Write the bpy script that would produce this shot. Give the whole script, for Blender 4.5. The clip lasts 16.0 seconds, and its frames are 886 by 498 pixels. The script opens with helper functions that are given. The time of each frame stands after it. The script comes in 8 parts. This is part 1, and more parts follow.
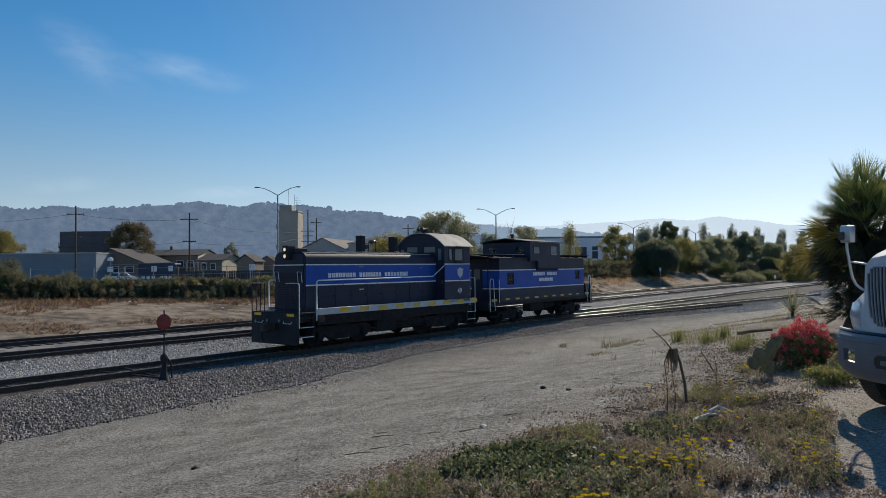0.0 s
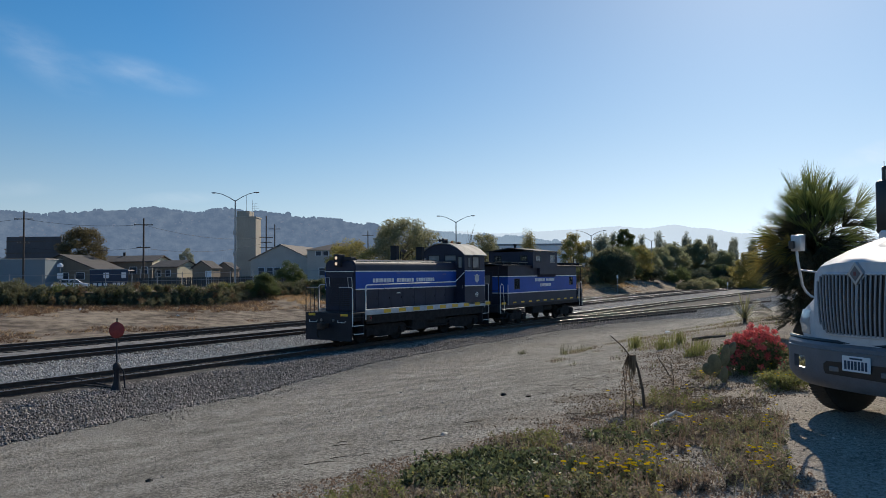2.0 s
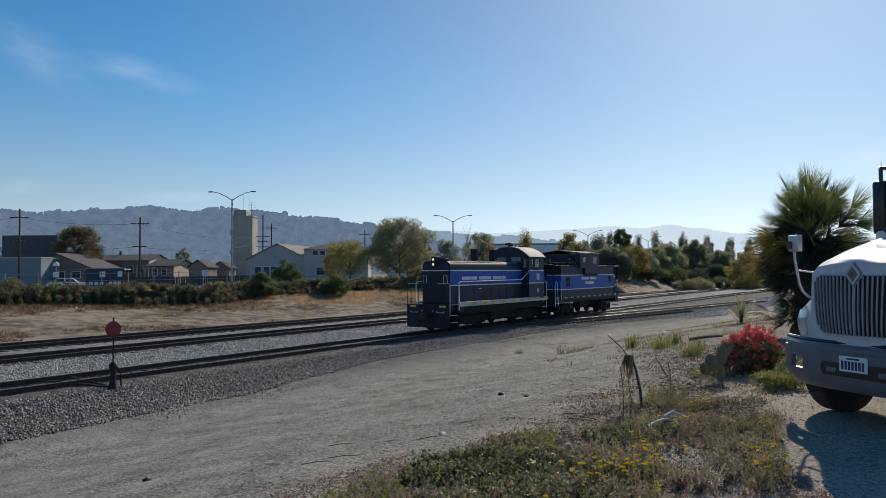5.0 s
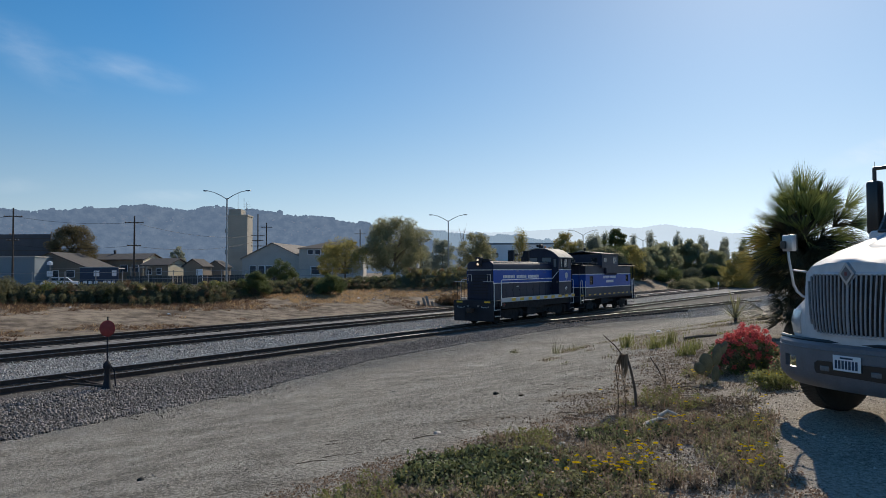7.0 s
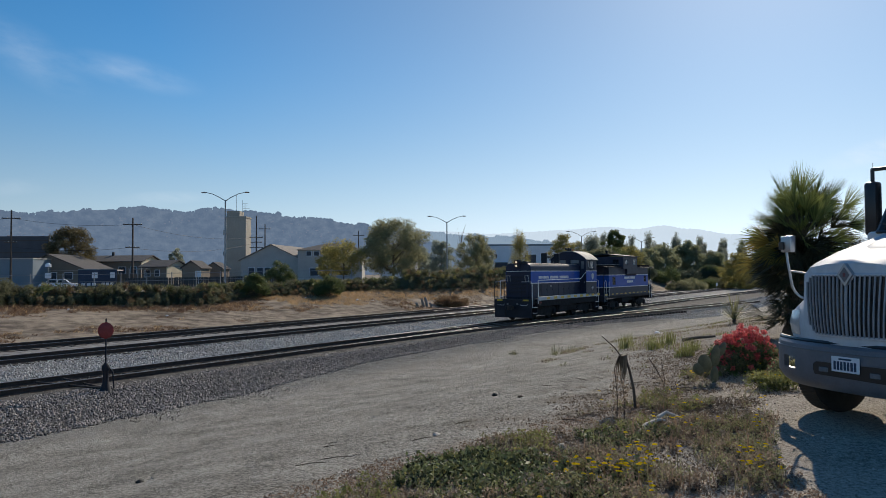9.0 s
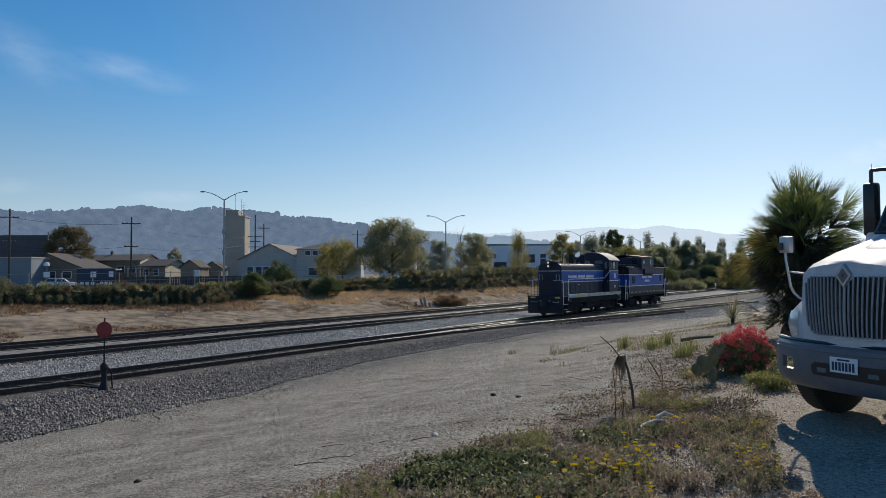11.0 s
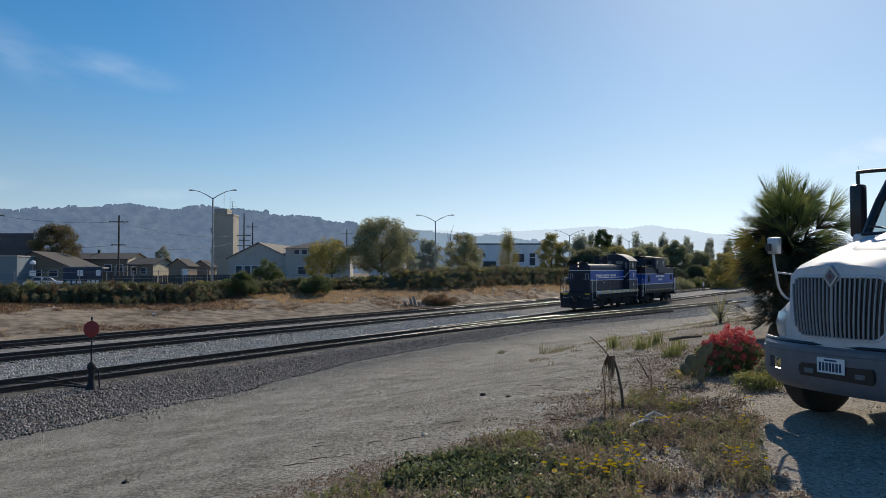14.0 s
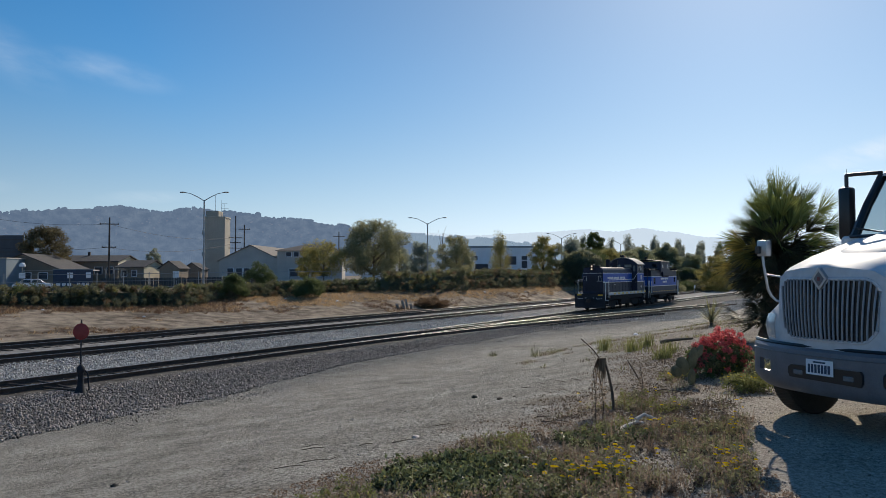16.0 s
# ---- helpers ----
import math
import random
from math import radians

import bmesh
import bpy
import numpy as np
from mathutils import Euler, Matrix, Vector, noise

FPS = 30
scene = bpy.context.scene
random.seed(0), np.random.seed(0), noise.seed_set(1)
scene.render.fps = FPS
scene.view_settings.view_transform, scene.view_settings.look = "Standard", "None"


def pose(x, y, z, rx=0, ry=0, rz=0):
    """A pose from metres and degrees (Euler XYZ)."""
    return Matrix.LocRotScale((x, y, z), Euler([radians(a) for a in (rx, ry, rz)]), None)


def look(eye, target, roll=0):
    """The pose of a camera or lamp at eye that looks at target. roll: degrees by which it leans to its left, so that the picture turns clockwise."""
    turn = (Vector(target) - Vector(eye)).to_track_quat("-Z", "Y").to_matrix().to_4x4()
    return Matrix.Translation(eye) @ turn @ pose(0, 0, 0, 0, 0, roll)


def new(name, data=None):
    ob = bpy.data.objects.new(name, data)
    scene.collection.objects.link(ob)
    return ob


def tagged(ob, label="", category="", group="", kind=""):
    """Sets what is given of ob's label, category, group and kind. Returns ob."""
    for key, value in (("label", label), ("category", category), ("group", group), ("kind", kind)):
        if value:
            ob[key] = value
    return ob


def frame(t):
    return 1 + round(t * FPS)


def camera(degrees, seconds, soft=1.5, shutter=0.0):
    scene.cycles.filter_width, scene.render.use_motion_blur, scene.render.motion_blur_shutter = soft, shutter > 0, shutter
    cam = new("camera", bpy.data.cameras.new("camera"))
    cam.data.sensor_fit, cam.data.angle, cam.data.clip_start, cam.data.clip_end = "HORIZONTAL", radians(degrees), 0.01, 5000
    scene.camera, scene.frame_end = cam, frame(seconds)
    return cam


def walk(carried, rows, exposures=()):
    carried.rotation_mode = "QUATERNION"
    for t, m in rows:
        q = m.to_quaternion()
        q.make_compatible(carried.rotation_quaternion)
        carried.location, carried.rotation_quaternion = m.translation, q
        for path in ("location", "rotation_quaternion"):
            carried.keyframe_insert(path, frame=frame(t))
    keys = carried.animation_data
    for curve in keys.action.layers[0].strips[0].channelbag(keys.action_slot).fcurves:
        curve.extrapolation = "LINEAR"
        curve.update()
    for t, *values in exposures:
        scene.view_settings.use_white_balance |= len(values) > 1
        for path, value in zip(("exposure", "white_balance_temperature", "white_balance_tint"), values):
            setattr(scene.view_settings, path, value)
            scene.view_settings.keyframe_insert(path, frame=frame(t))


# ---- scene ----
# ---------------------------------------------------------------- camera
cam = camera(64.03, 16.0, soft=0.8)
# seconds, sideways shift, eye height, heading to the right of +y, upward tilt, lean
PATH = [
    (0.0, 0.036, 3.111, -3.883, 1.410, -0.507), (0.5, 0.017, 3.116, -1.422, 1.683, -0.067), (1.0, 0.015, 3.111, -0.591, 1.770, -0.222),
    (1.5, 0.018, 3.118, -0.603, 1.866, -0.363), (2.0, 0.015, 3.118, -0.640, 1.938, -0.438), (2.5, 0.009, 3.118, -0.764, 1.980, -0.425),
    (3.0, 0.009, 3.121, -0.766, 1.977, -0.476), (3.5, 0.003, 3.116, -0.589, 1.950, -0.473), (4.0, 0.000, 3.117, -0.516, 1.935, -0.414),
    (6.5, 0.001, 3.123, -0.109, 1.845, -0.273), (7.0, 0.000, 3.119, 0.000, 1.844, -0.284), (7.5, 0.000, 3.119, 0.121, 1.841, -0.342),
    (8.0, -0.001, 3.125, 0.138, 1.850, -0.385), (8.5, -0.003, 3.125, 0.167, 1.879, -0.354), (9.0, -0.002, 3.121, 0.114, 1.955, -0.365),
    (11.5, -0.001, 3.127, 0.290, 1.893, -0.189), (12.0, -0.003, 3.125, 0.416, 1.852, -0.121), (12.5, 0.004, 3.130, 0.474, 1.821, -0.203),
    (13.0, -0.002, 3.122, 0.458, 1.894, -0.194), (13.5, 0.005, 3.134, 0.559, 1.842, -0.326), (14.0, -0.012, 3.138, 1.057, 1.851, -0.168),
    (14.5, -0.011, 3.142, 1.264, 1.842, -0.070), (15.0, -0.011, 3.141, 1.508, 1.971, -0.092), (15.5, 0.001, 3.133, 1.594, 2.013, -0.094),
    (16.0, 0.001, 3.132, 1.684, 2.063, -0.133),
]


def eye_pose(dx, z, head, tilt, lean):
    h, p = radians(head), radians(tilt)
    eye = Vector((dx, 0, z))
    return look(eye, eye + Vector((math.sin(h) * math.cos(p), math.cos(h) * math.cos(p), math.sin(p))), lean)


walk(cam, [(r[0], eye_pose(*r[1:])) for r in PATH])

# ---------------------------------------------------------------- sky, sun, exposure
SUN_AZ, SUN_EL = 26.0, 32.0  # degrees to the right of +y, degrees up
scene.view_settings.exposure = 0.05
world = bpy.data.worlds.new("sky")
scene.world = world
world.use_nodes = True
wn = world.node_tree
wn.nodes.clear()
w_out = wn.nodes.new("ShaderNodeOutputWorld")
w_bg = wn.nodes.new("ShaderNodeBackground")
w_sky = wn.nodes.new("ShaderNodeTexSky")
w_sky.sky_type, w_sky.sun_disc = "NISHITA", False
w_sky.sun_elevation, w_sky.sun_rotation = radians(SUN_EL), radians(SUN_AZ)
w_sky.air_density, w_sky.dust_density, w_sky.ozone_density = 1.0, 0.25, 3.4
w_bg.inputs["Strength"].default_value = 0.1


def w_math(op, *values):
    n = wn.nodes.new("ShaderNodeMath")
    n.operation = op
    for k, v in enumerate(values):
        if isinstance(v, (int, float)):
            n.inputs[k].default_value = v
        else:
            wn.links.new(v, n.inputs[k])
    return n.outputs[0]


def w_blend(fac, a, b):
    n = wn.nodes.new("ShaderNodeMix")
    n.data_type = "RGBA"
    for k, v in ((0, fac), (6, a), (7, b)):
        if isinstance(v, tuple):
            n.inputs[k].default_value = v
        else:
            wn.links.new(v, n.inputs[k])
    return n.outputs[2]


w_hsv = wn.nodes.new("ShaderNodeHueSaturation")
w_hsv.inputs["Hue"].default_value, w_hsv.inputs["Saturation"].default_value = 0.497, 1.33
wn.links.new(w_sky.outputs[0], w_hsv.inputs["Color"])
w_co, w_xyz = wn.nodes.new("ShaderNodeTexCoord"), wn.nodes.new("ShaderNodeSeparateXYZ")
wn.links.new(w_co.outputs["Generated"], w_xyz.inputs[0])
w_x, w_y, w_z = w_xyz.outputs
# summer haze that greys the sky towards the horizon, all round
w_bw, w_tint, w_low = wn.nodes.new("ShaderNodeRGBToBW"), wn.nodes.new("ShaderNodeVectorMath"), wn.nodes.new("ShaderNodeMapRange")
wn.links.new(w_sky.outputs[0], w_bw.inputs[0])
w_tint.operation = "SCALE"
w_tint.inputs[0].default_value = (0.65, 0.795, 1.02)
wn.links.new(w_bw.outputs[0], w_tint.inputs["Scale"])
w_low.interpolation_type = "SMOOTHSTEP"
for key, value in (("From Min", 0.0), ("From Max", 0.3), ("To Min", 0.68), ("To Max", 0.0)):
    w_low.inputs[key].default_value = value
wn.links.new(w_z, w_low.inputs["Value"])
# the whiter glare of the sky round the sun
w_dot, w_near, w_pale = wn.nodes.new("ShaderNodeVectorMath"), wn.nodes.new("ShaderNodeMapRange"), wn.nodes.new("ShaderNodeVectorMath")
w_dot.operation, w_pale.operation = "DOT_PRODUCT", "SCALE"
w_dot.inputs[1].default_value = (math.sin(radians(SUN_AZ)) * math.cos(radians(SUN_EL)), math.cos(radians(SUN_AZ)) * math.cos(radians(SUN_EL)), math.sin(radians(SUN_EL)))
wn.links.new(w_co.outputs["Generated"], w_dot.inputs[0])
for key, value in (("From Min", 0.7), ("From Max", 1.0), ("To Min", 0.0), ("To Max", 0.45)):
    w_near.inputs[key].default_value = value
wn.links.new(w_dot.outputs["Value"], w_near.inputs["Value"])
w_pale.inputs[0].default_value = (0.77, 0.93, 1.06)
wn.links.new(w_bw.outputs[0], w_pale.inputs["Scale"])
w_air = w_blend(w_low.outputs[0], w_blend(w_near.outputs[0], w_hsv.outputs[0], w_pale.outputs[0]), w_tint.outputs[0])
# thin cirrus wisps: place (x/y, z/y), half length, half thickness, slope, density
w_u, w_v = w_math("DIVIDE", w_x, w_math("MAXIMUM", w_y, 0.05)), w_math("DIVIDE", w_z, w_math("MAXIMUM", w_y, 0.05))
w_uv, w_n = wn.nodes.new("ShaderNodeCombineXYZ"), wn.nodes.new("ShaderNodeTexNoise")
wn.links.new(w_math("MULTIPLY", w_u, 9.0), w_uv.inputs[0])
wn.links.new(w_math("ADD", w_math("MULTIPLY", w_v, 24.0), w_math("MULTIPLY", w_u, 6.0)), w_uv.inputs[1])
wn.links.new(w_uv.outputs[0], w_n.inputs["Vector"])
w_n.inputs["Scale"].default_value, w_n.inputs["Detail"].default_value, w_n.inputs["Roughness"].default_value = 1.6, 5, 0.55
w_sum = None
for u0, v0, half, thick, slope, dense in ((-0.585, 0.315, 0.1, 0.05, -0.55, 0.09), (-0.44, 0.288, 0.115, 0.028, -0.24, 0.12), (-0.39, 0.109, 0.08, 0.012, 0.02, 0.14), (-0.62, 0.125, 0.09, 0.016, 0.05, 0.07),
                                          (0.66, 0.18, 0.14, 0.022, 0.26, 0.4)):
    du = w_math("SUBTRACT", w_u, u0)
    dv = w_math("SUBTRACT", w_math("SUBTRACT", w_v, v0), w_math("MULTIPLY", du, slope))
    r2 = w_math("ADD", w_math("POWER", w_math("ABSOLUTE", w_math("DIVIDE", du, half)), 2.0), w_math("POWER", w_math("ABSOLUTE", w_math("DIVIDE", dv, thick)), 2.0))
    wisp = w_math("MULTIPLY", w_math("POWER", w_math("MAXIMUM", w_math("SUBTRACT", 1.0, r2), 0.0), 1.6), dense)
    w_sum = wisp if w_sum is None else w_math("ADD", w_sum, wisp)
w_cloud = w_math("MULTIPLY", w_sum, w_math("MAXIMUM", w_math("MULTIPLY_ADD", w_n.outputs["Fac"], 3.4, -1.0), 0.0))
wn.links.new(w_blend(w_cloud, w_air, (8.6, 9.2, 9.8, 1)), w_bg.inputs["Color"])
wn.links.new(w_bg.outputs[0], w_out.inputs["Surface"])

sun = new("sun", bpy.data.lights.new("sun", "SUN"))
sun.data.energy, sun.data.angle, sun.data.color = 3.98, radians(0.53), (1.0, 0.89, 0.73)
s_az, s_el = radians(SUN_AZ), radians(SUN_EL)
sun.matrix_world = look(Vector((math.sin(s_az) * math.cos(s_el), math.cos(s_az) * math.cos(s_el), math.sin(s_el))) * 50, (0, 0, 0))


# ---------------------------------------------------------------- materials
def mat(name, color, rough=0.6, metal=0.0, vary=0.25, scale=4.0, fine=60.0, bump=0.2, dark=None, spec=0.5, rand=0.0, coat=0.0, translucent=0.0, stretch=None):
    """Principled material with colour variation at two scales and a fine bump, in object metres."""
    m = bpy.data.materials.new(name)
    m.use_nodes = True
    t = m.node_tree
    b = t.nodes["Principled BSDF"]
    b.inputs["Roughness"].default_value, b.inputs["Metallic"].default_value = rough, metal
    b.inputs["Specular IOR Level"].default_value, b.inputs["Coat Weight"].default_value = spec, coat
    co = t.nodes.new("ShaderNodeTexCoord")
    src = co.outputs["Object"]
    if stretch:
        mp = t.nodes.new("ShaderNodeMapping")
        mp.inputs["Scale"].default_value = stretch
        t.links.new(src, mp.inputs["Vector"])
        src = mp.outputs[0]
    n1, n2 = t.nodes.new("ShaderNodeTexNoise"), t.nodes.new("ShaderNodeTexNoise")
    n1.inputs["Scale"].default_value, n2.inputs["Scale"].default_value = scale, fine
    n1.inputs["Detail"].default_value, n2.inputs["Detail"].default_value = 5, 3
    for n in (n1, n2):
        t.links.new(src, n.inputs["Vector"])
    add = t.nodes.new("ShaderNodeMath")
    add.operation = "MULTIPLY_ADD"
    add.inputs[1].default_value = 0.6
    t.links.new(n1.outputs["Fac"], add.inputs[0])
    half = t.nodes.new("ShaderNodeMath")
    half.operation = "MULTIPLY"
    half.inputs[1].default_value = 0.4
    t.links.new(n2.outputs["Fac"], half.inputs[0])
    t.links.new(half.outputs[0], add.inputs[2])
    fac = add.outputs[0]
    if rand:
        oi = t.nodes.new("ShaderNodeObjectInfo")
        ge = t.nodes.new("ShaderNodeNewGeometry")
        s = t.nodes.new("ShaderNodeMath")
        s.operation = "ADD"
        t.links.new(oi.outputs["Random"], s.inputs[0])
        t.links.new(ge.outputs["Random Per Island"], s.inputs[1])
        fr = t.nodes.new("ShaderNodeMath")
        fr.operation = "FRACT"
        t.links.new(s.outputs[0], fr.inputs[0])
        mx = t.nodes.new("ShaderNodeMix")
        mx.inputs[0].default_value = rand
        t.links.new(fac, mx.inputs[2])
        t.links.new(fr.outputs[0], mx.inputs[3])
        fac = mx.outputs[0]
    ramp = t.nodes.new("ShaderNodeValToRGB")
    lo = dark or tuple(c * (1 - vary) for c in color)
    hi = tuple(min(1, c * (1 + vary)) for c in color)
    ramp.color_ramp.elements[0].position, ramp.color_ramp.elements[1].position = (0.3, 0.7) if not rand else (0.1, 0.9)
    ramp.color_ramp.elements[0].color, ramp.color_ramp.elements[1].color = (*lo, 1), (*hi, 1)
    t.links.new(fac, ramp.inputs[0])
    t.links.new(ramp.outputs[0], b.inputs["Base Color"])
    if bump:
        bp = t.nodes.new("ShaderNodeBump")
        bp.inputs["Strength"].default_value, bp.inputs["Distance"].default_value = bump, 0.02
        t.links.new(n2.outputs["Fac"], bp.inputs["Height"])
        t.links.new(bp.outputs[0], b.inputs["Normal"])
    if translucent:
        tr, ms = t.nodes.new("ShaderNodeBsdfTranslucent"), t.nodes.new("ShaderNodeMixShader")
        t.links.new(ramp.outputs[0], tr.inputs["Color"])
        ms.inputs[0].default_value = translucent
        t.links.new(b.outputs[0], ms.inputs[1])
        t.links.new(tr.outputs[0], ms.inputs[2])
        t.links.new(ms.outputs[0], t.nodes["Material Output"].inputs["Surface"])
    return m


def glow(name, color, strength):
    m = bpy.data.materials.new(name)
    m.use_nodes = True
    b = m.node_tree.nodes["Principled BSDF"]
    b.inputs["Base Color"].default_value = (*color, 1)
    b.inputs["Emission Color"].default_value, b.inputs["Emission Strength"].default_value = (*color, 1), strength
    return m


def glass_mat(name, color=(0.03, 0.04, 0.05), rough=0.05, share=0.35):
    m = bpy.data.materials.new(name)
    m.use_nodes = True
    t = m.node_tree
    b = t.nodes["Principled BSDF"]
    b.inputs["Base Color"].default_value, b.inputs["Roughness"].default_value = (*color, 1), rough
    tr, ms = t.nodes.new("ShaderNodeBsdfTransparent"), t.nodes.new("ShaderNodeMixShader")
    tr.inputs["Color"].default_value = (0.7, 0.78, 0.82, 1)
    ms.inputs[0].default_value = share
    t.links.new(tr.outputs[0], ms.inputs[1])
    t.links.new(b.outputs[0], ms.inputs[2])
    t.links.new(ms.outputs[0], t.nodes["Material Output"].inputs["Surface"])
    return m


M_BLACK = mat("black_paint", (0.028, 0.028, 0.034), 0.65, vary=0.4, scale=1.5, fine=40, bump=0.05, spec=0.2)
M_NAVY = mat("dark_blue_paint", (0.022, 0.025, 0.048), 0.55, vary=0.35, scale=1.2, fine=30, bump=0.05, spec=0.3)
M_BLUE = mat("blue_paint", (0.014, 0.075, 0.37), 0.5, vary=0.2, scale=1.0, fine=25, bump=0.04, spec=0.25)
M_WHITE = mat("white_paint", (0.78, 0.78, 0.76), 0.45, vary=0.1, scale=3, bump=0.05)
M_SILL = mat("dusty_white_paint", (0.52, 0.52, 0.53), 0.6, vary=0.2, scale=3, bump=0.05)
M_YELLOW = mat("yellow_paint", (0.75, 0.45, 0.03), 0.5, vary=0.15, scale=5, bump=0.05)
M_SILVER = mat("dusty_roof_paint", (0.31, 0.3, 0.275), 0.7, vary=0.4, scale=1.6, fine=20, bump=0.15, spec=0.25)
M_DUSTY = mat("dusty_dark_roof", (0.04, 0.04, 0.045), 0.75, vary=0.4, scale=1.2, fine=18, bump=0.1, spec=0.2)
M_STEEL = mat("worn_steel", (0.2, 0.2, 0.205), 0.42, 0.9, vary=0.2, scale=2, bump=0.03)
M_RUST = mat("rusty_steel", (0.075, 0.05, 0.038), 0.8, 0.2, vary=0.4, scale=6, bump=0.3)
M_GREASE = mat("greasy_underframe", (0.03, 0.028, 0.028), 0.9, vary=0.4, scale=5, bump=0.2, spec=0.15)
M_TIE = mat("creosoted_wood", (0.06, 0.048, 0.04), 0.9, vary=0.45, scale=5, fine=50, bump=0.6, rand=0.5, stretch=(1, 6, 6))
M_BALLAST = mat("crushed_stone", (0.2, 0.19, 0.18), 0.92, vary=0.75, scale=2.5, fine=17, bump=1.0, spec=0.15)
M_BALLAST_OLD = mat("dirty_crushed_stone", (0.1, 0.091, 0.083), 0.95, vary=0.75, scale=2.5, fine=17, bump=1.0, spec=0.1)
M_STONE_OLD = mat("dirty_loose_stone", (0.275, 0.245, 0.218), 0.95, vary=0.58, scale=9, fine=60, bump=0.3, rand=0.85, spec=0.1)
M_STONE = mat("loose_stone", (0.4, 0.39, 0.37), 0.92, vary=0.55, scale=9, fine=60, bump=0.3, rand=0.85, spec=0.1)
M_PEBBLE = mat("lot_pebble", (0.33, 0.31, 0.28), 0.95, vary=0.7, scale=9, fine=60, bump=0.2, rand=0.85, spec=0.1)
M_RED = mat("faded_red_paint", (0.25, 0.03, 0.027), 0.6, vary=0.3, scale=8, bump=0.05)
M_GLASS = glass_mat("window_glass")
# the pale base paints in the bright sky seen through these windows
M_CABGLASS = glass_mat("bright_view_cab_glass", (0.3, 0.32, 0.35), 0.15, 0.5)


# ---------------------------------------------------------------- mesh tools
def mesh_object(name, bm, material, smooth=False):
    me = bpy.data.meshes.new(name)
    bm.to_mesh(me)
    bm.free()
    me.materials.append(material)
    if smooth:
        me.polygons.foreach_set("use_smooth", [True] * len(me.polygons))
        me.set_sharp_from_angle(angle=radians(38))
    return new(name, me)


NEWEST = []


def part(name, bm, material, parent, label="", smooth=False):
    """One mesh object under a thing or under a part."""
    ob = mesh_object(name, bm, material, smooth)
    ob.parent = parent
    NEWEST[:] = [ob]
    if label:
        tagged(ob, label)
    return ob


def shell(name, label, category, m=None, group="", kind=""):
    """The Empty at a thing's base."""
    e = new(name)
    e.empty_display_size = 0.2
    if m is not None:
        e.matrix_basis = m
    return tagged(e, label, category, group, kind)


def box(bm, x0, x1, y0, y1, z0, z1, bevel=0.0, seg=1, m=None):
    r = bmesh.ops.create_cube(bm, size=1)
    vs = r["verts"]
    for v in vs:
        v.co = Vector((x0 + (v.co.x + 0.5) * (x1 - x0), y0 + (v.co.y + 0.5) * (y1 - y0), z0 + (v.co.z + 0.5) * (z1 - z0)))
    if bevel:
        es = list({e for v in vs for e in v.link_edges})
        r2 = bmesh.ops.bevel(bm, geom=es, offset=bevel, segments=seg, affect="EDGES", profile=0.5)
        vs = list({v for f in r2["faces"] for v in f.verts} | {v for v in vs if v.is_valid})
    if m is not None:
        for v in vs:
            v.co = m @ v.co
    return bm


def tube(bm, pts, r, n=8, r1=None, closed=True):
    """A round bar along points; r1: the radius at its end."""
    pts = [Vector(p) for p in pts]
    rings = []
    whole = pts[-1] - pts[0]
    up = Vector((1, 0, 0)) if abs(whole.z) > 0.8 * whole.length and whole.length > 1e-6 else Vector((0, 0, 1))
    for i, p in enumerate(pts):
        d = (pts[min(i + 1, len(pts) - 1)] - pts[max(i - 1, 0)]).normalized()
        a = d.cross(up)
        if a.length < 0.05:
            a = d.cross(Vector((0, 1, 0)))
        a.normalize()
        b = d.cross(a)
        rr = r if r1 is None else r + (r1 - r) * i / max(1, len(pts) - 1)
        rings.append([bm.verts.new(p + (a * math.cos(2 * math.pi * k / n) + b * math.sin(2 * math.pi * k / n)) * rr) for k in range(n)])
    for u, w in zip(rings, rings[1:]):
        for k in range(n):
            bm.faces.new((u[k], u[(k + 1) % n], w[(k + 1) % n], w[k]))
    if closed:
        bm.faces.new(rings[0][::-1])
        bm.faces.new(rings[-1])
    return bm


def prism(bm, profile, axis, a, b):
    """A closed outline swept from a to b along x, y or z."""
    def put(u, v, w):
        return {"x": (w, u, v), "y": (u, w, v), "z": (u, v, w)}[axis]
    lo = [bm.verts.new(put(u, v, a)) for u, v in profile]
    hi = [bm.verts.new(put(u, v, b)) for u, v in profile]
    n = len(profile)
    for i in range(n):
        bm.faces.new((lo[i], lo[(i + 1) % n], hi[(i + 1) % n], hi[i]))
    bm.faces.new(lo[::-1])
    bm.faces.new(hi)
    bmesh.ops.recalc_face_normals(bm, faces=bm.faces[:])
    return bm


def lathe(bm, prof, n=24, axis="y"):
    """A turned shape: prof holds (radius, place on the axis)."""
    rings = []
    for r, h in prof:
        ring = []
        for k in range(n):
            c, s = r * math.cos(2 * math.pi * k / n), r * math.sin(2 * math.pi * k / n)
            ring.append(bm.verts.new({"y": (c, h, s), "z": (c, s, h), "x": (h, c, s)}[axis]))
        rings.append(ring)
    for u, w in zip(rings, rings[1:]):
        for k in range(n):
            bm.faces.new((u[k], u[(k + 1) % n], w[(k + 1) % n], w[k]))
    bm.faces.new(rings[0][::-1])
    bm.faces.new(rings[-1])
    bmesh.ops.recalc_face_normals(bm, faces=bm.faces[:])
    return bm


def B():
    return bmesh.new()


def raw(name, verts, faces, material):
    me = bpy.data.meshes.new(name)
    me.from_pydata(verts, [], faces)
    me.materials.append(material)
    return new(name, me)


def smooth01(a, b, x):
    u = min(1.0, max(0.0, (x - a) / (b - a)))
    return u * u * (3 - 2 * u)


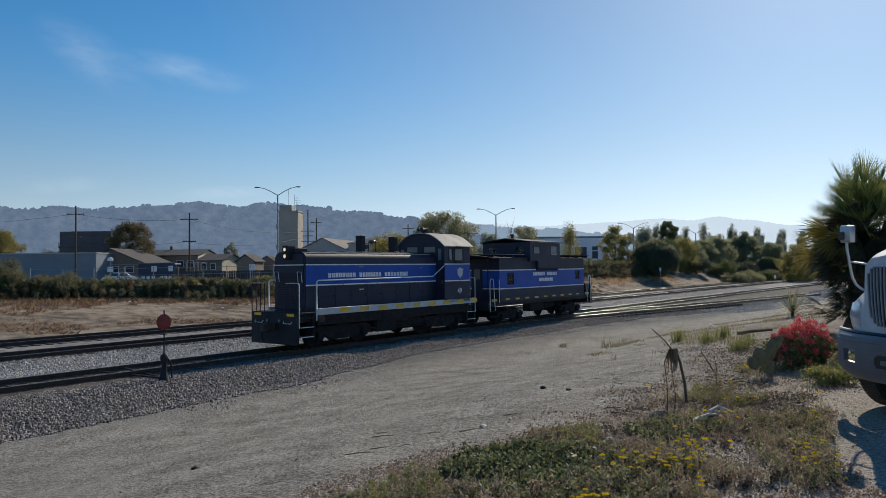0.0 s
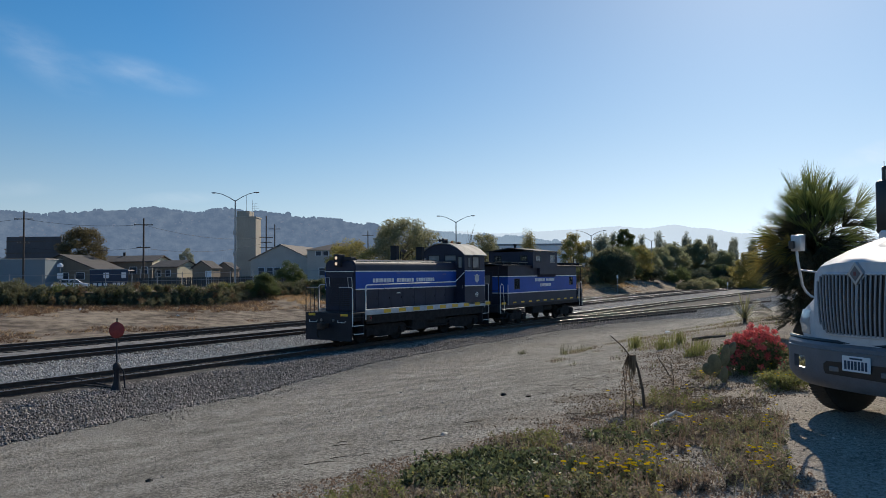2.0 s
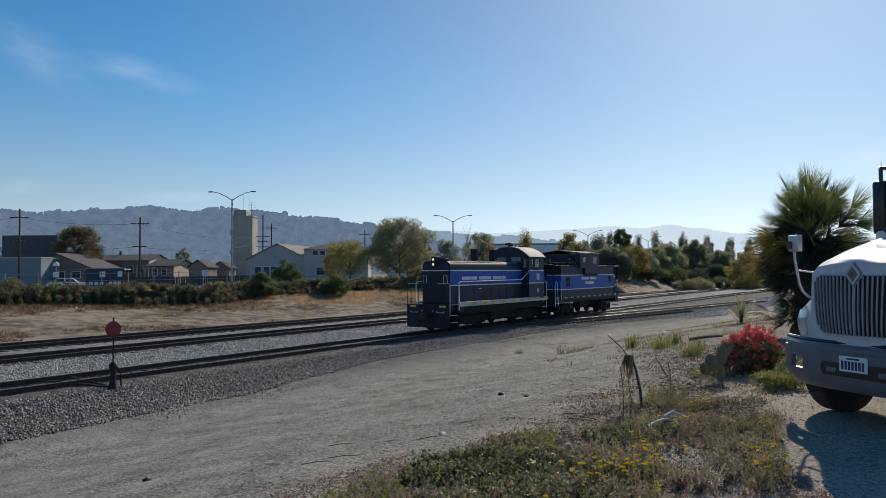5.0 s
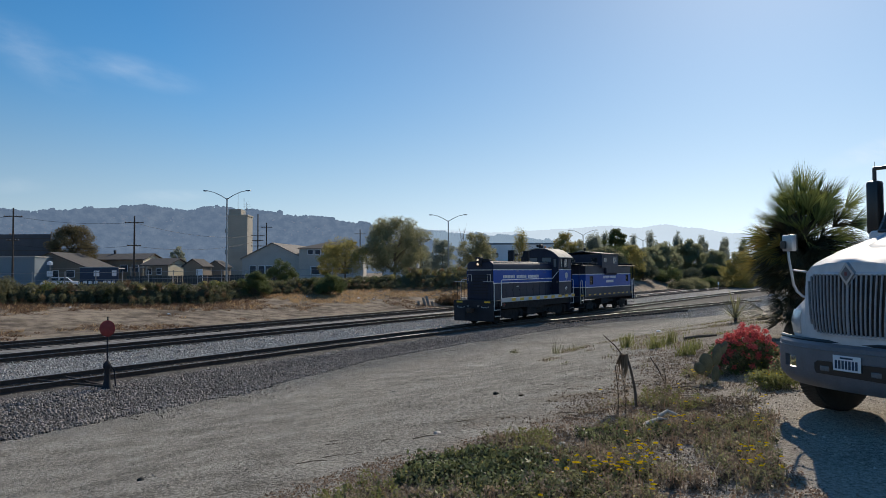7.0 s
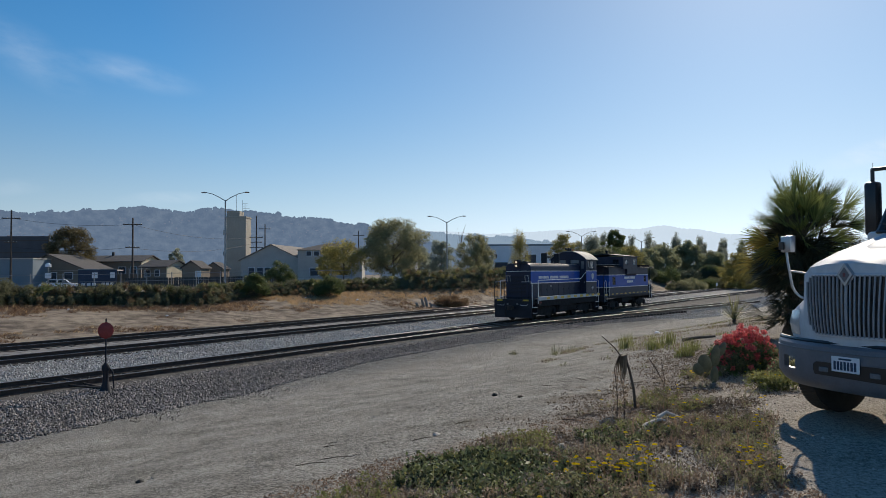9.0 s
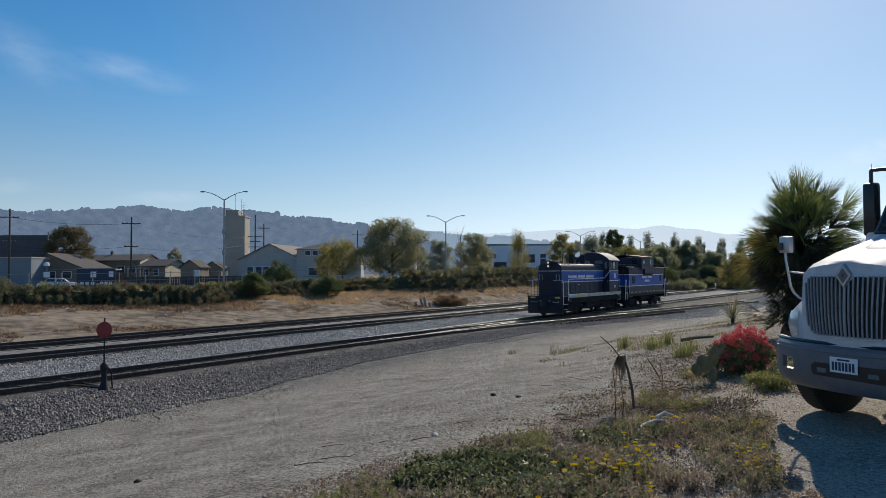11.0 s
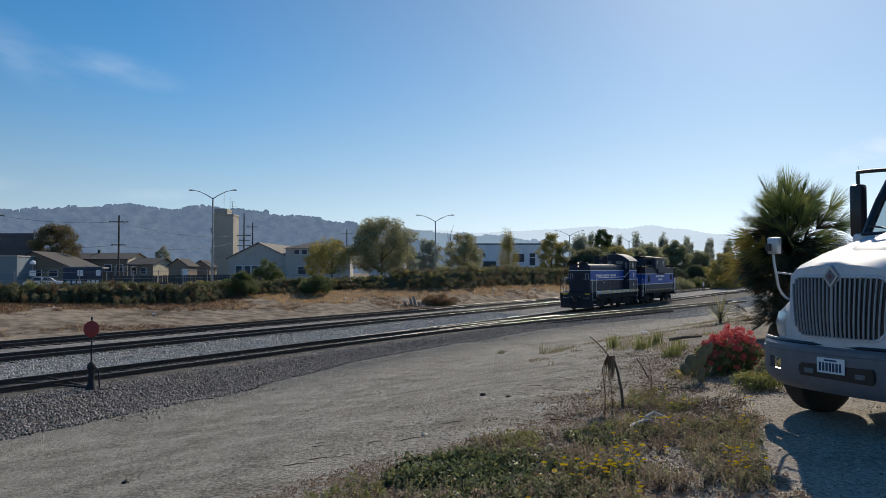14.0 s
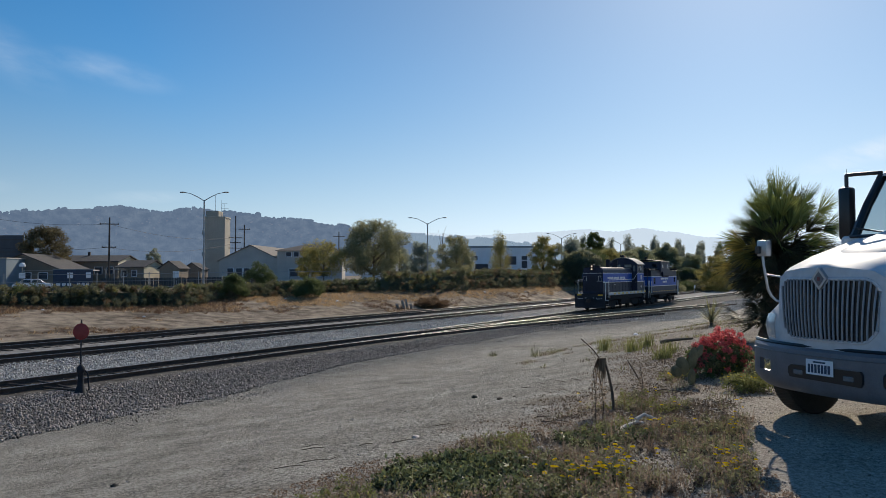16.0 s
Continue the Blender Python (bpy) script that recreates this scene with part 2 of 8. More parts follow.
# ---------------------------------------------------------------- plan: the working track is y = TRACK(x)
def track_y(x):
    return 39.09 + 1.5115 * x - 0.000744 * x * x


def across(x, y):
    """Metres from the working track, square to it, away from the camera."""
    return (y - 39.1 - 1.511 * x) * 0.552


def along(x, y):
    return 0.552 * x + 0.834 * y


def from_track(a, q):
    """World x, y from metres along and across."""
    # along = .552x + .834y, across = .552y - .834x - 21.58
    w = q + 21.583
    return 0.552 * a - 0.834 * w, 0.834 * a + 0.552 * w


def ground_z(x, y):
    q, a = across(x, y), along(x, y)
    z = 1.5 - 1.85 * smooth01(-20.5, -6.5, q)
    w = smooth01(30, 75, a)
    z += (1.55 + 0.45 * w) * smooth01(14.5, 34.5 - 13 * w, q)
    return z


def ground_bumpy(x, y):
    d = math.hypot(x, y)
    k = 1.0 / (1 + d / 60)
    return ground_z(x, y) + k * (0.03 * noise.noise(Vector((x * 0.35, y * 0.35, 0))) + 0.005 * noise.noise(Vector((x * 1.7, y * 1.7, 3))))


# ---------------------------------------------------------------- ground
def ground_material():
    m = bpy.data.materials.new("gravel_and_dry_soil")
    m.use_nodes = True
    t = m.node_tree
    b = t.nodes["Principled BSDF"]
    b.inputs["Roughness"].default_value, b.inputs["Specular IOR Level"].default_value = 0.95, 0.1
    co = t.nodes.new("ShaderNodeTexCoord")

    def noise_node(scale, detail=4, rough=0.55):
        n = t.nodes.new("ShaderNodeTexNoise")
        n.inputs["Scale"].default_value, n.inputs["Detail"].default_value, n.inputs["Roughness"].default_value = scale, detail, rough
        t.links.new(co.outputs["Object"], n.inputs["Vector"])
        return n.outputs["Fac"]

    def math_node(op, a, c, d=None):
        n = t.nodes.new("ShaderNodeMath")
        n.operation = op
        for i, v in enumerate((a, c, d)):
            if v is None:
                continue
            if isinstance(v, (int, float)):
                n.inputs[i].default_value = v
            else:
                t.links.new(v, n.inputs[i])
        return n.outputs[0]

    def ramp(fac, *stops):
        r = t.nodes.new("ShaderNodeValToRGB")
        while len(r.color_ramp.elements) < len(stops):
            r.color_ramp.elements.new(0.5)
        for e, (p, c) in zip(r.color_ramp.elements, stops):
            e.position, e.color = p, (*c, 1)
        t.links.new(fac, r.inputs[0])
        return r.outputs[0]

    def mix(fac, a, c):
        n = t.nodes.new("ShaderNodeMix")
        n.data_type = "RGBA"
        t.links.new(fac, n.inputs[0])
        t.links.new(a, n.inputs[6])
        t.links.new(c, n.inputs[7])
        return n.outputs[2]

    big, mid, fine, grain = noise_node(0.18), noise_node(1.1, 6), noise_node(22, 5, 0.75), noise_node(85, 2)
    dot = t.nodes.new("ShaderNodeVectorMath")
    dot.operation = "DOT_PRODUCT"
    dot.inputs[1].default_value = (-0.834, 0.552, 0)
    t.links.new(co.outputs["Object"], dot.inputs[0])
    q = math_node("ADD", dot.outputs["Value"], -21.58)
    wob = math_node("MULTIPLY_ADD", mid, 5.0, q)
    pat = math_node("ADD", math_node("MULTIPLY", mid, 0.13), math_node("ADD", math_node("MULTIPLY", fine, 0.5), math_node("MULTIPLY", grain, 0.37)))
    gravel = ramp(pat, (0.445, (0.08, 0.075, 0.065)), (0.5, (0.262, 0.241, 0.207)), (0.555, (0.51, 0.477, 0.418)))
    worn = ramp(pat, (0.4, (0.15, 0.13, 0.106)), (0.5, (0.4, 0.352, 0.295)), (0.6, (0.58, 0.52, 0.445)))
    soil = ramp(pat, (0.4, (0.085, 0.071, 0.057)), (0.5, (0.265, 0.226, 0.183)), (0.6, (0.46, 0.4, 0.335)))
    rut = t.nodes.new("ShaderNodeMapRange")
    rut.inputs["From Min"].default_value, rut.inputs["From Max"].default_value = -19.0, -19.7
    t.links.new(math_node("ADD", q, math_node("MULTIPLY", math_node("SUBTRACT", mid, 0.5), 3.0)), rut.inputs["Value"])
    soil = mix(rut.outputs[0], soil, worn)
    grass = ramp(math_node("ADD", math_node("MULTIPLY", big, 0.25), math_node("ADD", math_node("MULTIPLY", mid, 0.3), math_node("MULTIPLY", pat, 0.45))),
                 (0.44, (0.115, 0.092, 0.071)), (0.5, (0.248, 0.2, 0.153)), (0.57, (0.39, 0.318, 0.24)))
    near = t.nodes.new("ShaderNodeMapRange")
    near.inputs["From Min"].default_value, near.inputs["From Max"].default_value = -14.4, -15.6
    out = t.nodes.new("ShaderNodeMapRange")
    for k, v in (("From Min", 13.0), ("From Max", 24.0), ("To Min", 0.0), ("To Max", -3.2)):
        out.inputs[k].default_value = v
    dout = t.nodes.new("ShaderNodeVectorMath")
    dout.operation = "DOT_PRODUCT"
    dout.inputs[1].default_value = (0.552, 0.834, 0)
    t.links.new(co.outputs["Object"], dout.inputs[0])
    t.links.new(dout.outputs["Value"], out.inputs["Value"])
    t.links.new(math_node("ADD", wob, out.outputs[0]), near.inputs["Value"])
    far = t.nodes.new("ShaderNodeMapRange")
    far.inputs["From Min"].default_value, far.inputs["From Max"].default_value = 17.0, 18.0
    t.links.new(wob, far.inputs["Value"])
    stony = ramp(pat, (0.43, (0.05, 0.047, 0.043)), (0.5, (0.145, 0.138, 0.128)), (0.57, (0.33, 0.32, 0.3)))
    side = t.nodes.new("ShaderNodeMapRange")
    side.inputs["From Min"].default_value, side.inputs["From Max"].default_value = -4.2, -1.8
    dal = t.nodes.new("ShaderNodeVectorMath")
    dal.operation = "DOT_PRODUCT"
    dal.inputs[1].default_value = (0.552, 0.834, 0)
    t.links.new(co.outputs["Object"], dal.inputs[0])
    run = t.nodes.new("ShaderNodeMapRange")
    for k, v in (("From Min", 36.0), ("From Max", 58.0), ("To Min", 0.0), ("To Max", 4.0)):
        run.inputs[k].default_value = v
    t.links.new(dal.outputs["Value"], run.inputs["Value"])
    t.links.new(math_node("ADD", wob, run.outputs[0]), side.inputs["Value"])
    gravel = mix(side.outputs[0], gravel, stony)
    c = mix(near.outputs[0], gravel, soil)
    c = mix(far.outputs[0], c, grass)
    t.links.new(c, b.inputs["Base Color"])
    bp = t.nodes.new("ShaderNodeBump")
    bp.inputs["Strength"].default_value, bp.inputs["Distance"].default_value = 0.9, 0.045
    t.links.new(math_node("ADD", noise_node(8, 3, 0.6), math_node("ADD", fine, math_node("MULTIPLY", grain, 0.5))), bp.inputs["Height"])
    t.links.new(bp.outputs[0], b.inputs["Normal"])
    return m


def build_ground():
    verts, faces = [(0, 0, ground_bumpy(0, 0))], []
    na = 300
    radii = [1.0]
    while radii[-1] < 4300:
        radii.append(radii[-1] * (1.028 if radii[-1] < 130 else 1.12))
    for r in radii:
        for k in range(na):
            a = 2 * math.pi * k / na
            x, y = r * math.sin(a), r * math.cos(a)
            verts.append((x, y, ground_bumpy(x, y) if r < 500 else ground_z(x, y)))
    for k in range(na):
        faces.append((0, 1 + (k + 1) % na, 1 + k))
    for i in range(len(radii) - 1):
        o, p = 1 + i * na, 1 + (i + 1) * na
        for k in range(na):
            faces.append((o + k, o + (k + 1) % na, p + (k + 1) % na, p + k))
    ob = raw("ground", verts, faces, ground_material())
    ob.data.polygons.foreach_set("use_smooth", [True] * len(ob.data.polygons))
    return tagged(ob, "dusty grey gravel lot sloping to dry grassy soil", "ground", kind="structure")


build_ground()


# ---------------------------------------------------------------- tracks
def line_points(fn, x0, x1, step):
    pts, x = [], x0
    while x < x1:
        y = fn(x)
        pts.append(Vector((x, y, 0)))
        d = 1e-3
        sl = (fn(x + d) - y) / d
        x += step / math.hypot(1, sl)
    return pts


def track_two(x):
    return 52.3 + 1.512 * x


def track_three(x):
    return 61.5 + 1.492 * x


def spur_y(x):
    """The spur leaves the working track at x = -6 and bends towards the lot."""
    if x < -6:
        return track_y(x)
    u = x + 6
    return track_y(-6) + 1.52 * u - (0.0165 * u * u if u < 13 else 0.0165 * 169 + 0.429 * (u - 13))


def side_of(pts, i):
    d = (pts[min(i + 1, len(pts) - 1)] - pts[max(i - 1, 0)]).normalized()
    return d, Vector((-d.y, d.x, 0))


RAIL_OUTLINE = [(-0.07, -0.17), (0.07, -0.17), (0.07, -0.155), (0.012, -0.13), (0.012, -0.04), (0.036, -0.03), (0.036, -0.004), (0.028, 0), (-0.028, 0), (-0.036, -0.004), (-0.036, -0.03), (-0.012, -0.04), (-0.012, -0.13), (-0.07, -0.155)]


def rail_mesh(pts, off, parent, web, head):
    """A rail with a shiny worn top."""
    def sweep(outline):
        bm = B()
        rings = []
        for i, p in enumerate(pts):
            d, n = side_of(pts, i)
            rings.append([bm.verts.new(p + n * (off + u) + Vector((0, 0, w))) for u, w in outline])
        k = len(outline)
        for r, s in zip(rings, rings[1:]):
            for j in range(k):
                bm.faces.new((r[j], r[(j + 1) % k], s[(j + 1) % k], s[j]))
        bm.faces.new(rings[0][::-1])
        bm.faces.new(rings[-1])
        bmesh.ops.recalc_face_normals(bm, faces=bm.faces[:])
        return bm
    ob = part("rail", sweep(RAIL_OUTLINE), web, parent)
    part("running_surface", sweep([(-0.027, 0.0005), (0.027, 0.0005), (0.02, 0.004), (-0.02, 0.004)]), head, ob, "wheel-polished bright steel rail top")
    return ob


def tie_mesh():
    bm = box(B(), -0.11, 0.11, -1.3, 1.3, -0.36, -0.165, 0.012)
    me = bpy.data.meshes.new("tie")
    bm.to_mesh(me)
    bm.free()
    me.materials.append(M_TIE)
    return me


TIE = tie_mesh()


def build_track(fn, x0, x1, label, singles=(0, 0), tie_to=None):
    tr = shell("railway_track", label, "railway track", kind="structure")
    pts = line_points(fn, x0, x1, 2.0)
    for off in (-0.7535, 0.7535):
        rail_mesh(pts, off, tr, M_RUST, M_STEEL)
    rng = random.Random(5)
    many_v, many_f = [], []
    tv = [v.co.copy() for v in TIE.vertices]
    tf = [tuple(p.vertices) for p in TIE.polygons]
    ties = line_points(fn, x0, tie_to or x1, 0.55)
    for i, p in enumerate(ties):
        d, n = side_of(ties, i)
        m = Matrix.Translation(p + n * rng.uniform(-0.05, 0.05) + Vector((0, 0, rng.uniform(-0.012, 0.006)))) @ Matrix.Rotation(math.atan2(d.y, d.x) + rng.uniform(-0.02, 0.02), 4, "Z")
        if singles[0] <= p.x < singles[1]:
            ob = new("tie", TIE)
            ob.parent = tr
            ob.matrix_basis = m
        else:
            o = len(many_v)
            many_v += [m @ v for v in tv]
            many_f += [tuple(o + k for k in f) for f in tf]
    if many_v:
        ob = raw("ties", many_v, many_f, M_TIE)
        ob.parent = tr
        tagged(ob, "row of weathered creosoted wooden sleepers", kind="stuff")
    return tr


build_track(track_y, -75, 95, "working railway track with dark sleepers in grey ballast", (-16, 40))
build_track(spur_y, -6, 33, "spur track leaving the switch, half buried in gravel", tie_to=20)
build_track(track_two, -85, 190, "straight main line track beside the working track")
build_track(track_three, -90, 200, "far main line track beside the dry bank")


def shoulder_edge(a):
    """Where the ballast gives way to the lot, in metres across."""
    return -5.4 + 2.1 * smooth01(11, 24, a) - 2.4 * smooth01(40, 54, a) + 0.45 * noise.noise(Vector((a * 0.23, 1, 0)))


def build_ballast():
    verts, faces = [], []
    al, a = [], -90.0
    while a < 320:
        al.append(a)
        a += 0.3 if 2 < a < 62 else (1.0 if -20 < a < 120 else 5.0)
    qs = [-7.6 + 0.28 * i for i in range(84)]
    for a in al:
        for q in qs:
            x, y = from_track(a, q)
            edge = shoulder_edge(a)
            z = -0.19 - 0.17 * smooth01(-2.0, edge, q) if q < 0 else -0.19 - 0.5 * smooth01(14.3, 15.6, q)
            if q < edge:
                z -= 0.25
            if 2.2 < q < 5.6:
                z -= 0.07 * math.sin((q - 2.2) / 3.4 * math.pi)
            z += 0.03 * smooth01(2.2, 1.4, abs(q)) - 0.035 * smooth01(0.78, 0.62, abs(q))
            for qc in (7.3, 12.4):
                z -= 0.012 * smooth01(1.5, 1.2, abs(q - qc))
            z += 0.022 * noise.noise(Vector((a * 3.1, q * 3.1, 0))) + 0.015 * noise.noise(Vector((a * 0.6, q * 0.6, 5)))
            verts.append((x, y, z))
    n = len(qs)
    for i in range(len(al) - 1):
        for j in range(n - 1):
            faces.append((i * n + j, (i + 1) * n + j, (i + 1) * n + j + 1, i * n + j + 1))
    cut = next(j for j, q in enumerate(qs) if q > 1.0)
    near = [f for f in faces if f[0] % n < cut]
    far = [f for f in faces if f[0] % n >= cut]
    tagged(raw("ballast", verts, far, M_BALLAST), "light grey crushed-stone ballast between the tracks", "ballast", kind="stuff")
    tagged(raw("ballast_shoulder", verts, near, M_BALLAST_OLD), "dirty dark crushed-stone ballast shoulder", "ballast", kind="stuff")


build_ballast()


def stone_heap(name, a, q, z, r, material, label, rng):
    """Angular stones, each a crooked octahedron, at places along and across the track: one mesh."""
    n = len(a)
    base = np.array([(1, 0, 0), (-1, 0, 0), (0, 1, 0), (0, -1, 0), (0, 0, 1), (0, 0, -1)], float)
    tri = np.array([(0, 2, 4), (2, 1, 4), (1, 3, 4), (3, 0, 4), (2, 0, 5), (1, 2, 5), (3, 1, 5), (0, 3, 5)])
    turn = np.linalg.qr(rng.normal(size=(n, 3, 3)))[0]
    size = r[:, None] * np.stack([np.ones(n), rng.uniform(0.6, 1, n), rng.uniform(0.5, 0.9, n)], 1)
    v = base[None] * size[:, None, :] * rng.uniform(0.75, 1.25, (n, 6, 1)) + rng.normal(size=(n, 6, 3)) * r[:, None, None] * 0.16
    v = np.einsum("nij,nkj->nki", turn, v)
    w = q + 21.583
    v += np.stack([0.552 * a - 0.834 * w, 0.834 * a + 0.552 * w, z], 1)[:, None, :]
    f = (tri[None] + 6 * np.arange(n)[:, None, None]).reshape(-1)
    me = bpy.data.meshes.new(name)
    me.vertices.add(n * 6)
    me.vertices.foreach_set("co", v.ravel())
    me.loops.add(n * 24)
    me.loops.foreach_set("vertex_index", f)
    me.polygons.add(n * 8)
    me.polygons.foreach_set("loop_start", np.arange(n * 8) * 3)
    me.update(calc_edges=True)
    me.materials.append(material)
    tagged(new(name, me), label, "stones", kind="stuff")


def build_loose_stones():
    rng = np.random.default_rng(11)
    # the dirty shoulder, thick with stones
    a = 3 + 62 * rng.random(82000) ** 1.3
    lo = np.array([shoulder_edge(x) for x in a])
    q = lo - 0.35 + (0.9 - lo + 0.35) * rng.random(len(a)) ** 0.92
    keep = (np.abs(q) > 1.35) | (rng.random(len(a)) < 0.12)
    a, q, lo = a[keep], q[keep], lo[keep]
    u = np.clip((q + 2.0) / (lo + 2.0), 0, 1)
    z = -0.19 - 0.17 * u * u * (3 - 2 * u)
    r = rng.uniform(0.022, 0.05, len(a))
    z = np.where(q < lo, -0.35, z) + r * 0.3
    stone_heap("loose_stones", a, q, z, r, M_STONE_OLD, "loose dirty angular stones on the ballast shoulder", rng)
    # stones thinning out over the lot beside the spur
    a = rng.uniform(10, 80, 8000)
    q = np.array([shoulder_edge(x) for x in a]) - 1.5 * rng.random(len(a)) ** 2.4
    z = np.array([max(-0.36, ground_z(*from_track(x, y))) for x, y in zip(a, q)])
    stone_heap("loose_stones", a, q, z + 0.004, rng.uniform(0.012, 0.03, len(a)), M_STONE_OLD, "scattered grey stones beside the spur track", rng)
    # the stony ground where the spur bends away
    a = rng.uniform(52, 112, 12000)
    q = rng.uniform(-11.5, -1.4, len(a))
    z = np.array([max(-0.36, ground_z(*from_track(x, y))) for x, y in zip(a, q)])
    stone_heap("loose_stones", a, q, z + 0.012, rng.uniform(0.03, 0.07, len(a)), M_STONE, "grey crushed stone round the spur track", rng)
    # pale stones between the tracks
    a = np.concatenate([3 + 48 * rng.random(26000) ** 1.3, rng.uniform(50, 105, 9000)])
    q = rng.uniform(1.0, 6.5, len(a))
    q[26000:] = rng.uniform(-1.5, 14, 9000)
    z = -0.19 - np.where((q > 2.2) & (q < 5.6), 0.07 * np.sin((q - 2.2) / 3.4 * math.pi), 0)
    r = rng.uniform(0.024, 0.052, len(a))
    keep = (q > 1.35) | (rng.random(len(a)) < 0.15)
    stone_heap("loose_stones", a[keep], q[keep], (z + r * 0.25)[keep], r[keep], M_STONE, "loose pale angular stones between the tracks", rng)


build_loose_stones()


# ---------------------------------------------------------------- the train
M_LAMP = glow("lit_headlamp", (1.0, 0.72, 0.5), 0.6)
M_BEACON = glow("amber_beacon_lens", (0.3, 0.11, 0.04), 0.12)
M_CABDARK = mat("cab_interior_grey", (0.09, 0.1, 0.1), 0.7, vary=0.2)
LOCO_S = [(0.0, -15.0), (3.5, -5.85), (7.0, 3.2), (9.0, 8.3), (11.5, 14.65), (14.0, 21.1), (16.0, 26.0)]
CABOOSE_GAP = 12.75  # metres from the engine's front to the caboose's front platform


def arc_to_x(s):
    """x of the point s metres along the working track from x = 0."""
    x = 0.0
    for _ in range(12):
        k = 1.5115 - 0.000744 * x
        x = s / math.hypot(1, k)
    return x


def car_pose(s, length):
    xa, xb = arc_to_x(s + 0.2 * length), arc_to_x(s + 0.8 * length)
    a, b = Vector((xa, track_y(xa), 0)), Vector((xb, track_y(xb), 0))
    d = (b - a).normalized()
    o = a - d * 0.2 * length
    return Matrix.Translation(o) @ Matrix.Rotation(math.atan2(d.y, d.x), 4, "Z")


def rail_bar(parent, pts, r=0.018, material=None, name="handrail", label=""):
    bm = tube(B(), pts, r, 6)
    return part(name, bm, material or M_WHITE, parent, label, smooth=True)


def wheelset(parent, x, r):
    w = new("wheelset")
    w.parent = parent
    w.matrix_basis = pose(x, 0, r)
    for sy in (-1, 1):
        bm = lathe(B(), [(r + 0.028, sy * 0.69), (r + 0.028, sy * 0.715), (r, sy * 0.73), (r - 0.008, sy * 0.82), (r - 0.06, sy * 0.825), (r - 0.08, sy * 0.79), (0.16, sy * 0.78), (0.13, sy * 0.84), (0.01, sy * 0.84)], 28)
        part("wheel", bm, M_GREASE, w, smooth=True)
    part("axle", tube(B(), [(0, -0.8, 0), (0, 0.8, 0)], 0.08, 10), M_GREASE, w)
    return w


def bogie(parent, x, wheelbase, r, heavy):
    """A two-axle truck with side frames, journal boxes and springs; returns its wheelsets."""
    t = new("truck")
    t.parent = parent
    t.matrix_basis = pose(x, 0, 0)
    h = wheelbase / 2
    for sy in (-1, 1):
        y0, y1 = sorted((sy * 0.98, sy * 1.12))
        top = 0.82 if heavy else 0.7
        out = [(-h - 0.42, 0.42), (-h - 0.42, top - 0.12), (-h - 0.15, top), (-0.5, top), (-0.35, top + 0.06), (0.35, top + 0.06), (0.5, top), (h + 0.15, top), (h + 0.42, top - 0.12), (h + 0.42, 0.42), (h + 0.24, 0.4), (h + 0.2, 0.62), (h - 0.2, 0.62), (h - 0.28, 0.4), (0.45, 0.28), (-0.45, 0.28), (-h + 0.28, 0.4), (-h + 0.2, 0.62), (-h - 0.2, 0.62), (-h - 0.24, 0.4)]
        part("side_frame", prism(B(), out, "y", y0, y1), M_GREASE, t)
        for wx in (-h, h):
            part("journal_box", box(B(), wx - 0.15, wx + 0.15, min(sy * 1.0, sy * 1.22), max(sy * 1.0, sy * 1.22), r - 0.17, r + 0.17, 0.03), M_GREASE, t)
        for k in (-0.2, 0.0, 0.2):
            bm = lathe(B(), [(0.075, 0.34 + 0.03 * i + (0.0 if i % 2 else 0.01)) if i % 2 else (0.06, 0.34 + 0.03 * i) for i in range(9)], 10, "z")
            bmesh.ops.translate(bm, verts=bm.verts[:], vec=(k, sy * 1.05, 0))
            part("spring", bm, M_GREASE, t)
    part("bolster", box(B(), -0.3, 0.3, -1.0, 1.0, 0.5, 0.85, 0.03), M_GREASE, t)
    return [wheelset(t, wx, r) for wx in (-h, h)]


def coupler(parent, x, sgn):
    bm = box(B(), min(x, x + sgn * 0.35), max(x, x + sgn * 0.35), -0.08, 0.08, 0.78, 0.98, 0.02)
    box(bm, min(x + sgn * 0.3, x + sgn * 0.58), max(x + sgn * 0.3, x + sgn * 0.58), -0.17, 0.14, 0.72, 1.02, 0.05)
    part("coupler", bm, M_RUST, parent)


def bars_line(parent, x0, x1, y, z0, z1, words, name="lettering", label="white lettering bars"):
    """A line of plain letter-sized bars, grouped in words, on a side that faces -y."""
    total = sum(words) + len(words) - 1
    step = (x1 - x0) / total
    k = 0
    for w in words:
        bm = B()
        for i in range(w):
            a = x0 + (k + i) * step
            box(bm, a + 0.08 * step, a + 0.42 * step, y - 0.006, y, z0, z1)
            box(bm, a + 0.52 * step, a + 0.86 * step, y - 0.006, y, z0, z1)
        part(name, bm, M_WHITE, parent, label)
        k += w + 1



